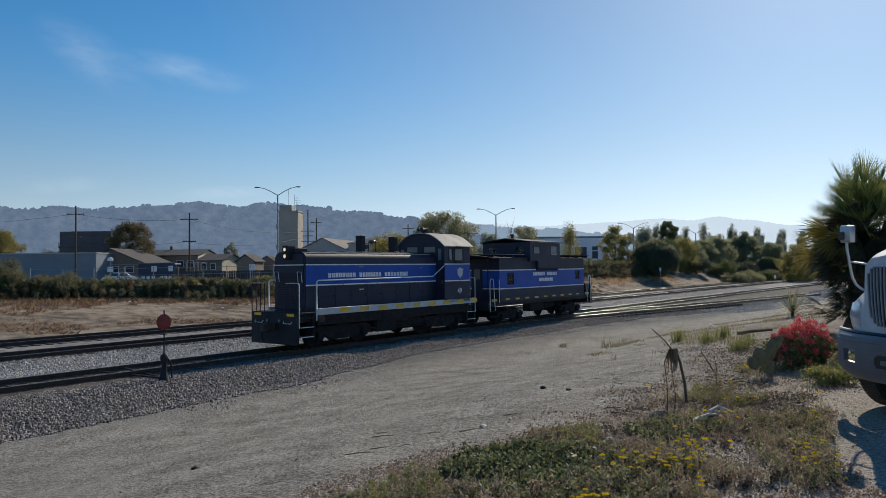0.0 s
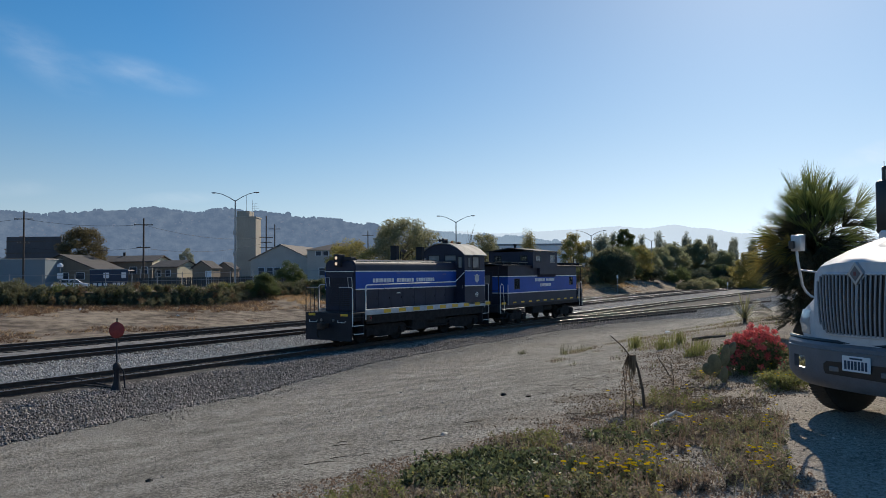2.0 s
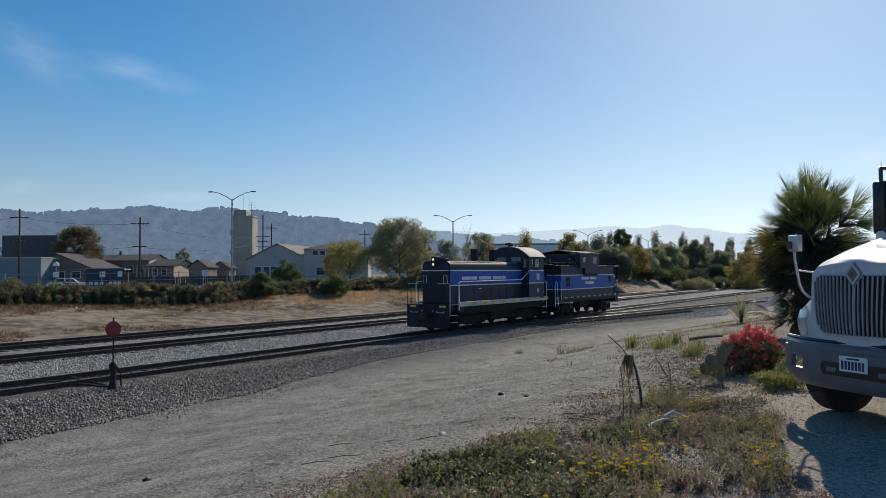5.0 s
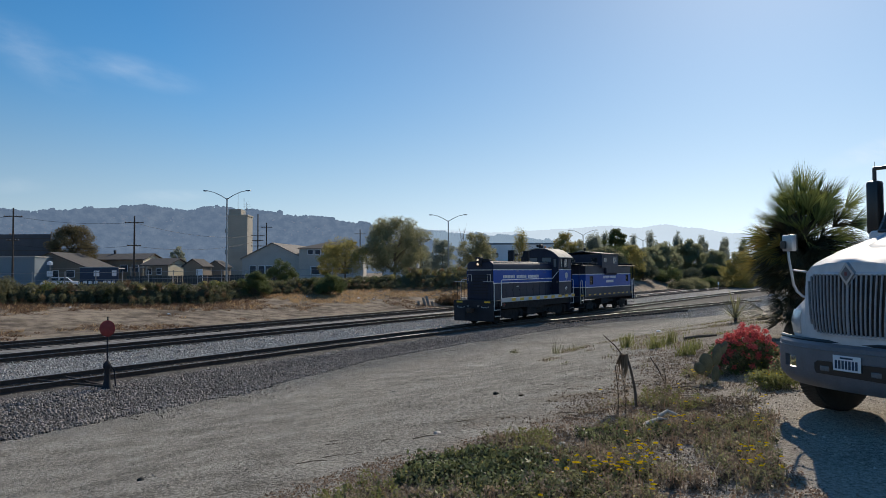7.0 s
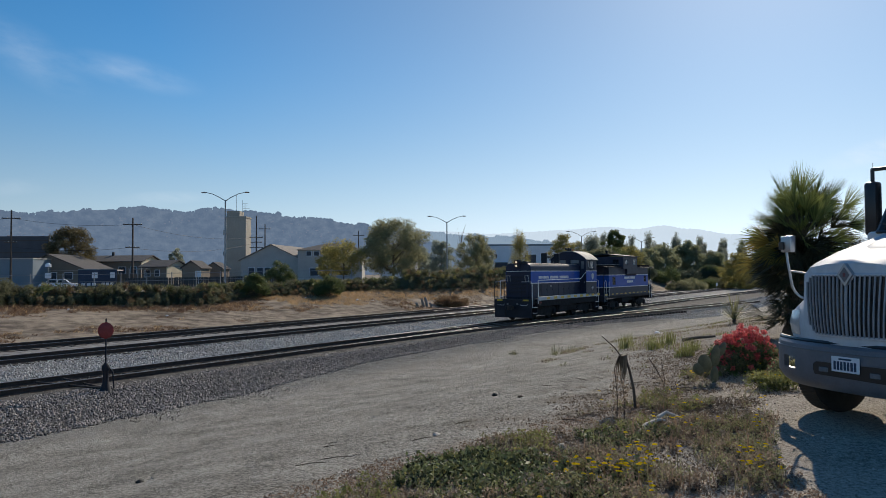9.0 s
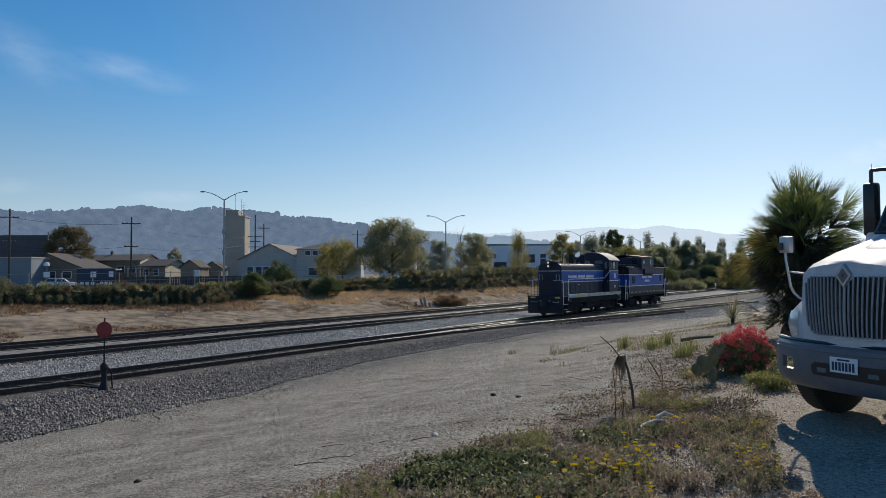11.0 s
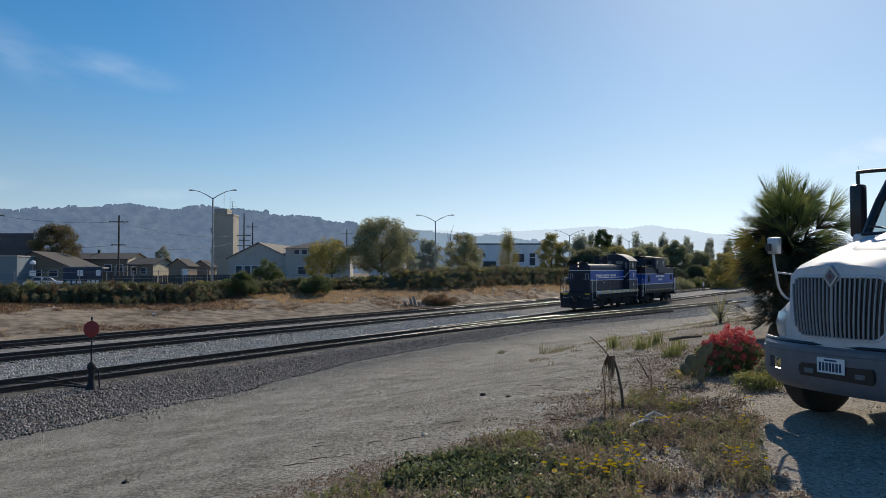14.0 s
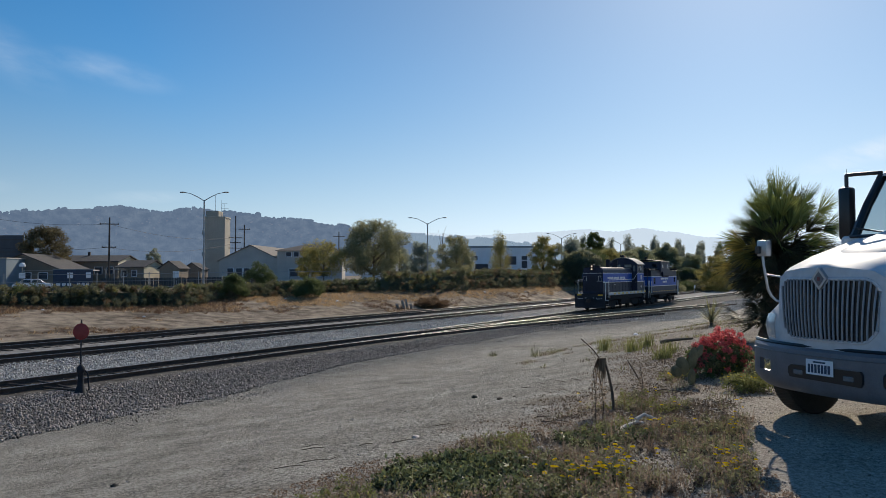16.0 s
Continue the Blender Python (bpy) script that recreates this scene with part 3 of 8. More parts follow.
def window_set(parent, axis, at, a0, a1, z0, z1, out, frame_mat, name="window", glass=None):
    """A framed pane on a wall; axis: the wall's normal is x or y; out: the way it faces."""
    def bx(bm, u0, u1, w0, w1, d0, d1, bev=0.0):
        lo, hi = sorted((at + out * d0, at + out * d1))
        return box(bm, lo, hi, u0, u1, w0, w1, bev) if axis == "x" else box(bm, u0, u1, lo, hi, w0, w1, bev)
    w = 0.045
    fr = B()
    bx(fr, a0, a1, z0, z0 + w, -0.01, 0.03)
    bx(fr, a0, a1, z1 - w, z1, -0.01, 0.03)
    bx(fr, a0, a0 + w, z0 + w, z1 - w, -0.01, 0.03)
    bx(fr, a1 - w, a1, z0 + w, z1 - w, -0.01, 0.03)
    win = part(name, fr, frame_mat, parent)
    pane = part("pane", bx(B(), a0 + w, a1 - w, z0 + w, z1 - w, 0.0, 0.008), glass or M_GLASS, win)
    return win


def wall_with_holes(bm, axis, at, thick, outline_a, z0, z1, holes):
    """A wall slab split round rectangular holes (a0, a1, z0, z1), in columns."""
    xs = sorted({outline_a[0], outline_a[1], *[h[0] for h in holes], *[h[1] for h in holes]})
    for a, b in zip(xs, xs[1:]):
        cuts = sorted((h[2], h[3]) for h in holes if h[0] <= a + 1e-6 and h[1] >= b - 1e-6)
        z = z0
        for c0, c1 in cuts + [(z1, z1)]:
            if c0 > z + 1e-6:
                box(bm, at, at + thick, a, b, z, c0) if axis == "x" else box(bm, a, b, at, at + thick, z, c0)
            z = c1
    bmesh.ops.remove_doubles(bm, verts=bm.verts[:], dist=1e-5)
    return bm


def arch_profile(half, eave, peak, n=14):
    """The outline of an arched roof in (y, z)."""
    pts = []
    for i in range(n + 1):
        u = -1 + 2 * i / n
        pts.append((u * half, eave + (peak - eave) * (1 - abs(u) ** 2.3)))
    return pts


def build_locomotive():
    lo = shell("switcher_locomotive", "dark blue diesel switcher with white-lined blue band", "locomotive")
    HW, CW = 0.905, 1.43
    # frame, walkway, edge stripe
    fr = box(B(), 0.1, 11.5, -1.25, 1.25, 1.05, 1.36, 0.02)
    box(fr, 0.02, 11.58, -1.36, 1.36, 1.36, 1.43, 0.01)
    part("underframe", fr, M_BLACK, lo)
    for sy in (-1, 1):
        y0, y1 = sorted((sy * 1.36, sy * 1.43))
        sill = part("side_sill", box(B(), 0.88, 11.45, y0, y1, 1.3, 1.55, 0.008), M_SILL, lo, "white side sill with yellow dashes")
        n = 9
        for i in range(n):
            x = 2.1 + i * 1.12
            part("dash", box(B(), x, x + 0.52, *sorted((sy * 1.425, sy * 1.436)), 1.345, 1.51), M_YELLOW, sill)
        part("jacking_pad", box(B(), 0.98, 1.3, *sorted((sy * 1.3, sy * 1.42)), 1.02, 1.3, 0.02), M_RUST, lo)
        part("marker", lathe(B(), [(0.05, sy * 1.42), (0.05, sy * 1.46), (0.02, sy * 1.47)], 12), M_RED, lo, "round red sill marker")
        NEWEST[-1].location = (1.2, 0, 1.17)
    # front and rear pilots with steps
    for x, sg in ((0.0, 1), (11.55, -1)):
        pb = box(B(), min(x, x + sg * 0.09), max(x, x + sg * 0.09), -1.35, 1.35, 0.22, 1.43, 0.015)
        part("pilot", pb, M_BLACK, lo)
        coupler(lo, x, -sg)
        for sy in (-1, 1):
            st = B()
            for zz in (0.5, 0.86, 1.2):
                box(st, min(x + sg * 0.1, x + sg * 0.75), max(x + sg * 0.1, x + sg * 0.75), min(sy * 1.05, sy * 1.4), max(sy * 1.05, sy * 1.4), zz, zz + 0.035, 0.006)
            box(st, min(x + sg * 0.74, x + sg * 0.78), max(x + sg * 0.74, x + sg * 0.78), min(sy * 1.0, sy * 1.4), max(sy * 1.0, sy * 1.4), 0.4, 1.4)
            part("step_well", st, M_BLACK, lo)
            part("step_edge", box(B(), min(x + sg * 0.1, x + sg * 0.75), max(x + sg * 0.1, x + sg * 0.75), *sorted((sy * 1.4, sy * 1.415)), 0.5, 0.53), M_WHITE, lo)
            part("step_edge", box(B(), min(x + sg * 0.1, x + sg * 0.75), max(x + sg * 0.1, x + sg * 0.75), *sorted((sy * 1.4, sy * 1.415)), 0.86, 0.89), M_WHITE, lo)
            part("yellow_plate", box(B(), min(x - sg * 0.012, x), max(x - sg * 0.012, x), sy * 0.95 - 0.2, sy * 0.95 + 0.2, 1.29, 1.39), M_YELLOW, lo)
            rail_bar(lo, [(x - sg * 0.03, sy * 0.6, 1.1), (x - sg * 0.07, sy * 0.62, 1.02), (x - sg * 0.07, sy * 1.05, 1.02), (x - sg * 0.03, sy * 1.07, 1.1)], 0.012, name="uncoupling_lever")
            rail_bar(lo, [(x + sg * 0.06, sy * 1.38, 0.85), (x + sg * 0.06, sy * 1.38, 2.46), (x + sg * 0.06, sy * 1.33, 2.53)], 0.02, M_WHITE if sy < 0 or sg < 0 else M_BLACK, name="grab_rail")
            rail_bar(lo, [(x + sg * 0.06, sy * 1.33, 2.53), (x + sg * 0.06, sy * 0.62, 2.53)], 0.018, M_SILL, name="end_rail")
            for yy in (0.62, 0.86, 1.12):
                rail_bar(lo, [(x + sg * 0.06, sy * yy, 1.43), (x + sg * 0.06, sy * yy, 2.53)], 0.016, M_BLACK, name="end_post")
            part("ditch_light", lathe(B(), [(0.06, 0), (0.065, 0.04), (0.05, 0.06), (0.01, 0.062)], 12, "x"), M_STEEL, lo)
            NEWEST[-1].matrix_basis = pose(x, sy * 0.35, 1.1, 0, 0, 180 if sg > 0 else 0)
        part("hose", tube(B(), [(x - sg * 0.05, 0.4, 1.0), (x - sg * 0.2, 0.42, 0.75), (x - sg * 0.22, 0.43, 0.45), (x - sg * 0.1, 0.44, 0.35)], 0.03, 8), M_GREASE, lo, smooth=True)
    # hood with rounded shoulders
    def hood_outline(grow=0.0):
        pts = [(-HW - grow, 1.43), (-HW - grow, 3.42)]
        for i in range(1, 7):
            a = math.pi / 2 * i / 6
            pts.append((-HW - grow + 0.3 * (1 - math.cos(a)), 3.42 + 0.31 * math.sin(a)))
        return pts + [(-y, z) for y, z in reversed(pts)]
    body = prism(B(), hood_outline(), "x", 0.74, 8.92)
    bmesh.ops.bevel(body, geom=[e for e in body.edges if all(abs(v.co.x - 0.74) < 1e-4 for v in e.verts)], offset=0.08, segments=3, affect="EDGES")
    hood = part("hood", body, M_NAVY, lo, "dark blue engine hood", smooth=True)
    # hood side doors, in rows, with latches and seams
    for sy in (-1, 1):
        for i in range(8):
            x = 1.45 + i * 0.92
            part("hood_door", box(B(), x, x + 0.86, *sorted((sy * HW, sy * (HW + 0.014))), 1.55, 2.36, 0.004), M_NAVY, hood)
            part("latch", box(B(), x + 0.78, x + 0.82, *sorted((sy * (HW + 0.014), sy * (HW + 0.035))), 1.92, 2.02), M_BLACK, hood)
        band = part("blue_band", box(B(), 0.8, 8.9, *sorted((sy * HW, sy * (HW + 0.018))), 2.45, 3.2), M_BLUE, hood, "bright blue band along the hood")
        part("band_line", box(B(), 0.8, 8.9, *sorted((sy * HW, sy * (HW + 0.024))), 3.2, 3.245), M_WHITE, band)
        for i in range(4):
            x = 0.8 + i * 2.03
            part("band_line", box(B(), x, x + 1.98, *sorted((sy * HW, sy * (HW + 0.024))), 2.4, 2.45), M_WHITE, band)
        for x, z in ((3.7, 3.12), (3.7, 2.18), (7.6, 3.05)):
            part("hinge_grip", box(B(), x, x + 0.26, *sorted((sy * (HW + 0.018), sy * (HW + 0.05))), z, z + 0.03), M_STEEL if z > 3 else M_WHITE, hood)
        rail_bar(lo, [(0.9, sy * 1.4, 1.1), (0.9, sy * 1.4, 2.55), (0.98, sy * 1.4, 2.62), (4.5, sy * 1.36, 2.64), (8.2, sy * 1.3, 2.66)], 0.028, label="white side handrail")
        for x in (2.9, 5.0, 7.0):
            rail_bar(lo, [(x, sy * HW, 2.6), (x, sy * 1.36, 2.63)], 0.012, M_BLACK, name="rail_bracket")
        rail_bar(lo, [(8.2, sy * 1.3, 2.66), (8.9, sy * 1.43, 3.15)], 0.016, name="handrail")
        rail_bar(lo, [(0.73, sy * 0.55, 2.55), (0.68, sy * 0.55, 2.95), (0.68, sy * 0.78, 2.95), (0.73, sy * 0.78, 2.55)], 0.014, name="hood_grab")
    bars_line(hood, 1.95, 6.85, -HW - 0.018, 2.71, 2.89, (8, 7, 8), label="white lettering bars on the blue band")
    # radiator grille on the nose, shutters, headlamps
    g = B()
    for i in range(14):
        box(g, 0.715, 0.735, -0.62, 0.62, 1.7 + i * 0.09, 1.74 + i * 0.09)
    part("radiator_grille", g, M_BLACK, hood)
    part("band_line", box(B(), 0.72, 0.738, -0.86, 0.86, 3.2, 3.235), M_WHITE, hood)
    hl = part("headlamp_box", box(B(), 0.55, 0.95, -0.17, 0.17, 3.42, 3.98, 0.04, 2), M_BLACK, lo)
    for z in (3.56, 3.82):
        part("headlamp_rim", lathe(B(), [(0.12, 0.55), (0.12, 0.52), (0.1, 0.51), (0.1, 0.535)], 18, "x"), M_BLACK, hl)
        NEWEST[-1].location = (0, 0, z)
        part("headlamp", lathe(B(), [(0.072, 0.53), (0.06, 0.524), (0.01, 0.521)], 18, "x"), M_LAMP, hl, "lit round headlamp")
        NEWEST[-1].location = (0, 0, z)
    part("number_box", box(B(), 0.8, 1.15, -0.62, -0.2, 3.7, 3.86, 0.02), M_BLACK, hl)
    # roof walk, stacks, hatch
    # pale bar added as the sun highlight along the hood's near shoulder
    part("roof_edge", tube(B(), [(1.0, -0.78, 3.68), (8.6, -0.78, 3.68)], 0.022, 6), M_SILVER, hood)
    part("roof_hatch", box(B(), 1.3, 8.3, -0.56, 0.56, 3.715, 3.76, 0.02), M_DUSTY, hood, "dusty grey hood top")
    for k in range(6):
        part("roof_seam", box(B(), 2.1 + k * 1.08, 2.14 + k * 1.08, -0.57, 0.57, 3.72, 3.775, 0.005), M_BLACK, hood)
    for x in (4.76, 6.9):
        st = B()
        for k, (z0, z1, hx, hy) in enumerate(((3.7, 3.8, 0.19, 0.25), (3.8, 4.44, 0.125, 0.19), (4.44, 4.48, 0.14, 0.2))):
            box(st, -hx, hx, -hy, hy, z0, z1, 0.025)
        box(st, -0.09, 0.09, -0.15, 0.15, 4.48, 4.485)
        part("exhaust_stack", st, M_BLACK, lo, "square black exhaust stack")
        NEWEST[-1].location = (x, 0, 0)
    bl = lathe(B(), [(0.13, 4.42), (0.16, 4.38), (0.12, 4.3), (0.05, 4.26), (0.02, 4.24)], 16, "z")
    part("bell", bl, M_STEEL, lo, smooth=True)
    NEWEST[-1].location = (5.5, 0, -0.12)
    part("bell_yoke", tube(B(), [(5.5, -0.2, 3.74), (5.5, -0.2, 4.25), (5.5, 0.2, 4.25), (5.5, 0.2, 3.74)], 0.02, 6), M_BLACK, lo)
    # cab
    c0, c1, ev, pk = 8.92, 10.99, 4.1, 4.74
    cabw = B()
    side_holes = [(9.25, 9.6, 3.38, 3.98), (9.72, 10.45, 3.36, 4.0)]
    for sy in (-1, 1):
        wall_with_holes(cabw, "y", sy * CW - (0.04 if sy > 0 else 0), 0.04, (c0, c1), 1.43, ev, side_holes)
    front_holes = [(-1.3, -1.0, 3.35, 4.0), (1.0, 1.3, 3.35, 4.0), (-0.92, -0.15, 3.74, 4.1), (0.15, 0.92, 3.74, 4.1)]
    wall_with_holes(cabw, "x", c0, 0.04, (-CW + 0.04, CW - 0.04), 1.43, ev, [h if h[3] <= ev else (*h[:3], ev) for h in front_holes])
    wall_with_holes(cabw, "x", c1 - 0.04, 0.04, (-CW + 0.04, CW - 0.04), 1.43, ev, [(-1.3, -0.5, 3.3, 4.02), (-0.35, 0.35, 3.3, 4.02), (0.5, 1.3, 3.3, 4.02)])
    prism(cabw, arch_profile(CW, ev, pk - 0.06), "x", c0, c0 + 0.04)
    prism(cabw, arch_profile(CW, ev, pk - 0.06), "x", c1 - 0.04, c1)
    cab = part("cab", cabw, M_NAVY, lo, "dark blue cab with arched roof")
    rf = B()
    up, dn = arch_profile(CW + 0.09, ev - 0.02, pk), arch_profile(CW + 0.09, ev - 0.06, pk - 0.05)
    prism(rf, up + dn[::-1], "x", c0 - 0.12, c1 + 0.14)
    part("cab_roof", rf, M_SILVER, cab, "arched pale cab roof shining in the sun", smooth=True)
    for sy in (-1, 1):
        for a0, a1, z0, z1 in side_holes:
            window_set(cab, "y", sy * (CW - 0.02), a0, a1, z0, z1, sy, M_BLACK, glass=M_CABGLASS)
        band = part("blue_band", box(B(), c0 + 0.02, c1 - 0.02, *sorted((sy * CW, sy * (CW + 0.012))), 2.45, 3.2), M_BLUE, cab, "bright blue band along the cab")
        part("band_line", box(B(), c0, c1, *sorted((sy * CW, sy * (CW + 0.018))), 3.2, 3.245), M_WHITE, band)
        part("band_line", box(B(), c0, c1, *sorted((sy * CW, sy * (CW + 0.018))), 2.4, 2.45), M_WHITE, band)
        em = lathe(B(), [(0.22, 0), (0.22, 0.012), (0.17, 0.013), (0.17, 0.004), (0.16, 0.004)], 24)
        part("emblem", em, M_SILL, cab, "round pale ring emblem on the cab side")
        NEWEST[-1].matrix_basis = pose(10.15, sy * (CW + 0.012), 2.83) @ Matrix.Diagonal((1, sy, 1, 1))
        for k in range(6):
            sp = box(B(), -0.022, 0.022, *sorted((sy * (CW + 0.012), sy * (CW + 0.02))), 0.05, 0.29 if k % 2 else 0.2)
            part("emblem_spoke", sp, M_SILL, cab).matrix_basis = pose(10.15, 0, 2.83, 0, 60 * k, 0)
        part("window_visor", box(B(), 9.68, 10.5, *sorted((sy * CW, sy * (CW + 0.22))), 4.03, 4.05), M_BLACK, cab)
        part("arm_rest", box(B(), 9.7, 10.47, *sorted((sy * CW, sy * (CW + 0.08))), 3.27, 3.35, 0.02), M_BLACK, cab)
        rail_bar(cab, [(11.02, sy * 1.4, 1.2), (11.02, sy * 1.4, 2.9)], 0.018, name="grab_rail")
    for h in front_holes:
        window_set(cab, "x", c0 + 0.02, *h, -1, M_BLACK, glass=M_CABGLASS)
    part("door_handle", box(B(), 8.88, 8.92, -1.32, -1.28, 2.3, 2.45), M_STEEL, cab)
    part("cab_floor", box(B(), c0 + 0.05, c1 - 0.05, -CW + 0.05, CW - 0.05, 1.6, 1.65), M_CABDARK, cab)
    part("control_stand", box(B(), 9.3, 9.8, -0.5, 0.2, 1.65, 2.9, 0.03), M_CABDARK, cab)
    num = bpy.data.curves.new("number", "FONT")
    num.body, num.size, num.extrude, num.align_x = "49", 0.36, 0.004, "CENTER"
    num.materials.append(M_WHITE)
    tn = new("number", num)
    tn.parent = cab
    tn.matrix_basis = pose(10.12, -CW - 0.006, 1.82, 90, 0, 0)
    part("cab_step_number", box(B(), 11.0, 11.03, -1.25, -1.1, 1.55, 1.85), M_SILL, cab)
    # horn and roof vents
    hn = tube(B(), [(9.0, 0.0, pk + 0.16), (9.45, 0.0, pk + 0.2)], 0.1, 12, 0.03)
    tube(hn, [(9.35, 0.18, pk + 0.18), (9.0, 0.2, pk + 0.15)], 0.03, 10, 0.09)
    box(hn, 9.3, 9.42, -0.06, 0.24, pk - 0.02, pk + 0.16)
    part("horn", hn, M_BLACK, cab, "black air horn")
    part("roof_vent", lathe(B(), [(0.12, pk - 0.08), (0.12, pk + 0.04), (0.18, pk + 0.05), (0.02, pk + 0.12)], 14, "z"), M_RUST, cab)
    NEWEST[-1].location = (10.35, -0.15, 0)
    part("beacon", lathe(B(), [(0.1, pk - 0.06), (0.1, pk + 0.03), (0.075, pk + 0.04), (0.07, pk + 0.13), (0.03, pk + 0.16), (0.01, pk + 0.16)], 14, "z"), M_BEACON, cab, "amber rotating roof beacon", smooth=True)
    NEWEST[-1].location = (10.05, 0.1, 0)
    # tank, air reservoirs
    part("fuel_tank", prism(B(), [(-1.15, 0.55), (-0.95, 0.38), (0.95, 0.38), (1.15, 0.55), (1.15, 1.05), (-1.15, 1.05)], "x", 4.35, 7.5), M_GREASE, lo)
    for sy in (-1, 1):
        part("apron", box(B(), 1.0, 11.3, *sorted((sy * 1.3, sy * 1.345)), 0.9, 1.3, 0.01), M_GREASE, lo)
        part("brake_pipe", tube(B(), [(3.9, sy * 1.27, 0.62), (4.4, sy * 1.3, 0.52), (7.3, sy * 1.3, 0.5), (7.8, sy * 1.27, 0.62)], 0.03, 6), M_GREASE, lo)
        part("tool_box", box(B(), 4.4, 5.6, *sorted((sy * 1.0, sy * 1.32)), 0.4, 0.95, 0.03), M_GREASE, lo)
        part("air_reservoir", lathe(B(), [(0.05, 4.5), (0.17, 4.56), (0.17, 6.3), (0.05, 6.36)], 16, "x"), M_GREASE, lo, smooth=True)
        NEWEST[-1].location = (0, sy * 1.18, 0.86)
    ws = bogie(lo, 2.55, 2.44, 0.508, True) + bogie(lo, 9.15, 2.44, 0.508, True)
    return lo, ws


def build_caboose():
    """An extended-vision caboose; x = 0 at its front platform's edge."""
    cb = shell("caboose", "dark blue caboose with wide cupola and blue band", "caboose")
    b0, b1, W = 0.95, 10.75, 1.4
    fr = box(B(), 0.05, 11.9, -1.3, 1.3, 1.0, 1.24, 0.02)
    part("underframe", fr, M_BLACK, cb)
    bd = B()
    holes = [(b0 + 0.75, b0 + 1.45, 2.1, 2.75), (b1 - 1.2, b1 - 0.6, 2.25, 2.8)]
    for sy in (-1, 1):
        wall_with_holes(bd, "y", sy * W - (0.05 if sy > 0 else 0), 0.05, (b0, b1), 1.2, 3.5, holes)
    for x in (b0, b1 - 0.05):
        wall_with_holes(bd, "x", x, 0.05, (-W + 0.05, W - 0.05), 1.2, 3.5, [(0.6, 1.05, 2.3, 2.9)])
    body = part("body", bd, M_NAVY, cb, "dark blue caboose body")
    for sy in (-1, 1):
        for h in holes:
            window_set(body, "y", sy * (W - 0.02), *h, sy, M_BLACK)
        band = part("blue_band", wall_with_holes(B(), "y", sy * W if sy > 0 else -W - 0.014, 0.014, (b0, b1), 1.93, 2.86, holes), M_BLUE, body, "bright blue band along the caboose")
        part("band_line", box(B(), b0, b1, *sorted((sy * W, sy * (W + 0.02))), 2.86, 2.91), M_WHITE, band)
        part("band_line", box(B(), b0, b1, *sorted((sy * W, sy * (W + 0.02))), 1.88, 1.93), M_WHITE, band)
        for i in range(9):
            x = b0 + 0.6 + i * 1.02
            part("dash", box(B(), x, x + 0.4, *sorted((sy * W, sy * (W + 0.01))), 1.3, 1.38), M_YELLOW, body)
    for x0, x1 in ((b0 - 0.014, b0), (b1, b1 + 0.014)):
        for y0, y1 in ((-W, -0.36), (0.36, W)):
            end = part("blue_band", wall_with_holes(B(), "x", x0, x1 - x0, (y0, y1), 1.93, 2.86, [(0.6, 1.05, 2.3, 2.86)] if y0 > 0 else []), M_BLUE, body, "bright blue band on the caboose end")
            for z in (1.88, 2.86):
                part("band_line", box(B(), x0 - 0.004, x1 + 0.004, y0, y1, z, z + 0.05), M_WHITE, end)
        dr = part("end_door", box(B(), x0 - 0.01, x1 + 0.01, -0.36, 0.36, 1.24, 3.2, 0.01), M_NAVY, body)
        part("pane", box(B(), x0 - 0.015, x1 + 0.015, -0.2, 0.2, 2.4, 2.95), M_CABGLASS, dr)
    bars_line(body, 4.4, 7.2, -W - 0.014, 2.55, 2.74, (8, 7), label="white lettering bars on the blue band")
    bars_line(body, 5.1, 6.7, -W - 0.014, 2.22, 2.41, (8,), label="white lettering bars on the blue band")
    rf = B()
    pr = [(-W - 0.1, 3.5), (-W - 0.1, 3.55), (0, 3.72), (W + 0.1, 3.55), (W + 0.1, 3.5), (0, 3.66)]
    prism(rf, pr, "x", 0.05, 12.0)
    part("roof", rf, M_BLACK, cb, "dark caboose roof with end overhangs")
    for x0, x1 in ((0.3, 3.7), (7.5, 11.8)):
        for y0 in (-1.3, -0.86, -0.4, 0.15):
            part("roof_board", box(B(), x0, x1, y0, y0 + 0.24, 3.72, 3.745), M_DUSTY if x0 > 1 or y0 > -0.5 else M_SILVER, cb)
        for k in range(4):
            xx = x0 + 0.3 + k * (x1 - x0 - 0.6) / 3
            part("board_saddle", box(B(), xx - 0.04, xx + 0.04, -1.3, 0.4, 3.56, 3.72), M_BLACK, cb)
    # wide cupola overhanging the sides
    u0, u1, CWD = 3.85, 7.3, 1.58
    cp = B()
    ch = [(u0 + 0.35, u0 + 1.1, 3.75, 4.2), (u1 - 1.05, u1 - 0.35, 3.72, 4.22)]
    for sy in (-1, 1):
        wall_with_holes(cp, "y", sy * CWD - (0.05 if sy > 0 else 0), 0.05, (u0, u1), 3.38, 4.42, ch)
        prism(cp, [(sy * W, 2.8), (sy * CWD, 2.98), (sy * CWD, 3.38), (sy * (W - 0.02), 3.38)], "x", u0 + 0.9, u1)
    for x in (u0, u1 - 0.05):
        wall_with_holes(cp, "x", x, 0.05, (-CWD + 0.05, CWD - 0.05), 3.4, 4.42, [(-1.2, -0.65, 3.8, 4.2), (0.65, 1.2, 3.8, 4.2)])
    cup = part("cupola", cp, M_NAVY, cb, "wide dark cupola with side windows")
    for sy in (-1, 1):
        for h in ch:
            window_set(cup, "y", sy * (CWD - 0.02), *h, sy, M_SILVER if h[0] > u0 + 1 else M_BLACK, glass=M_CABGLASS)
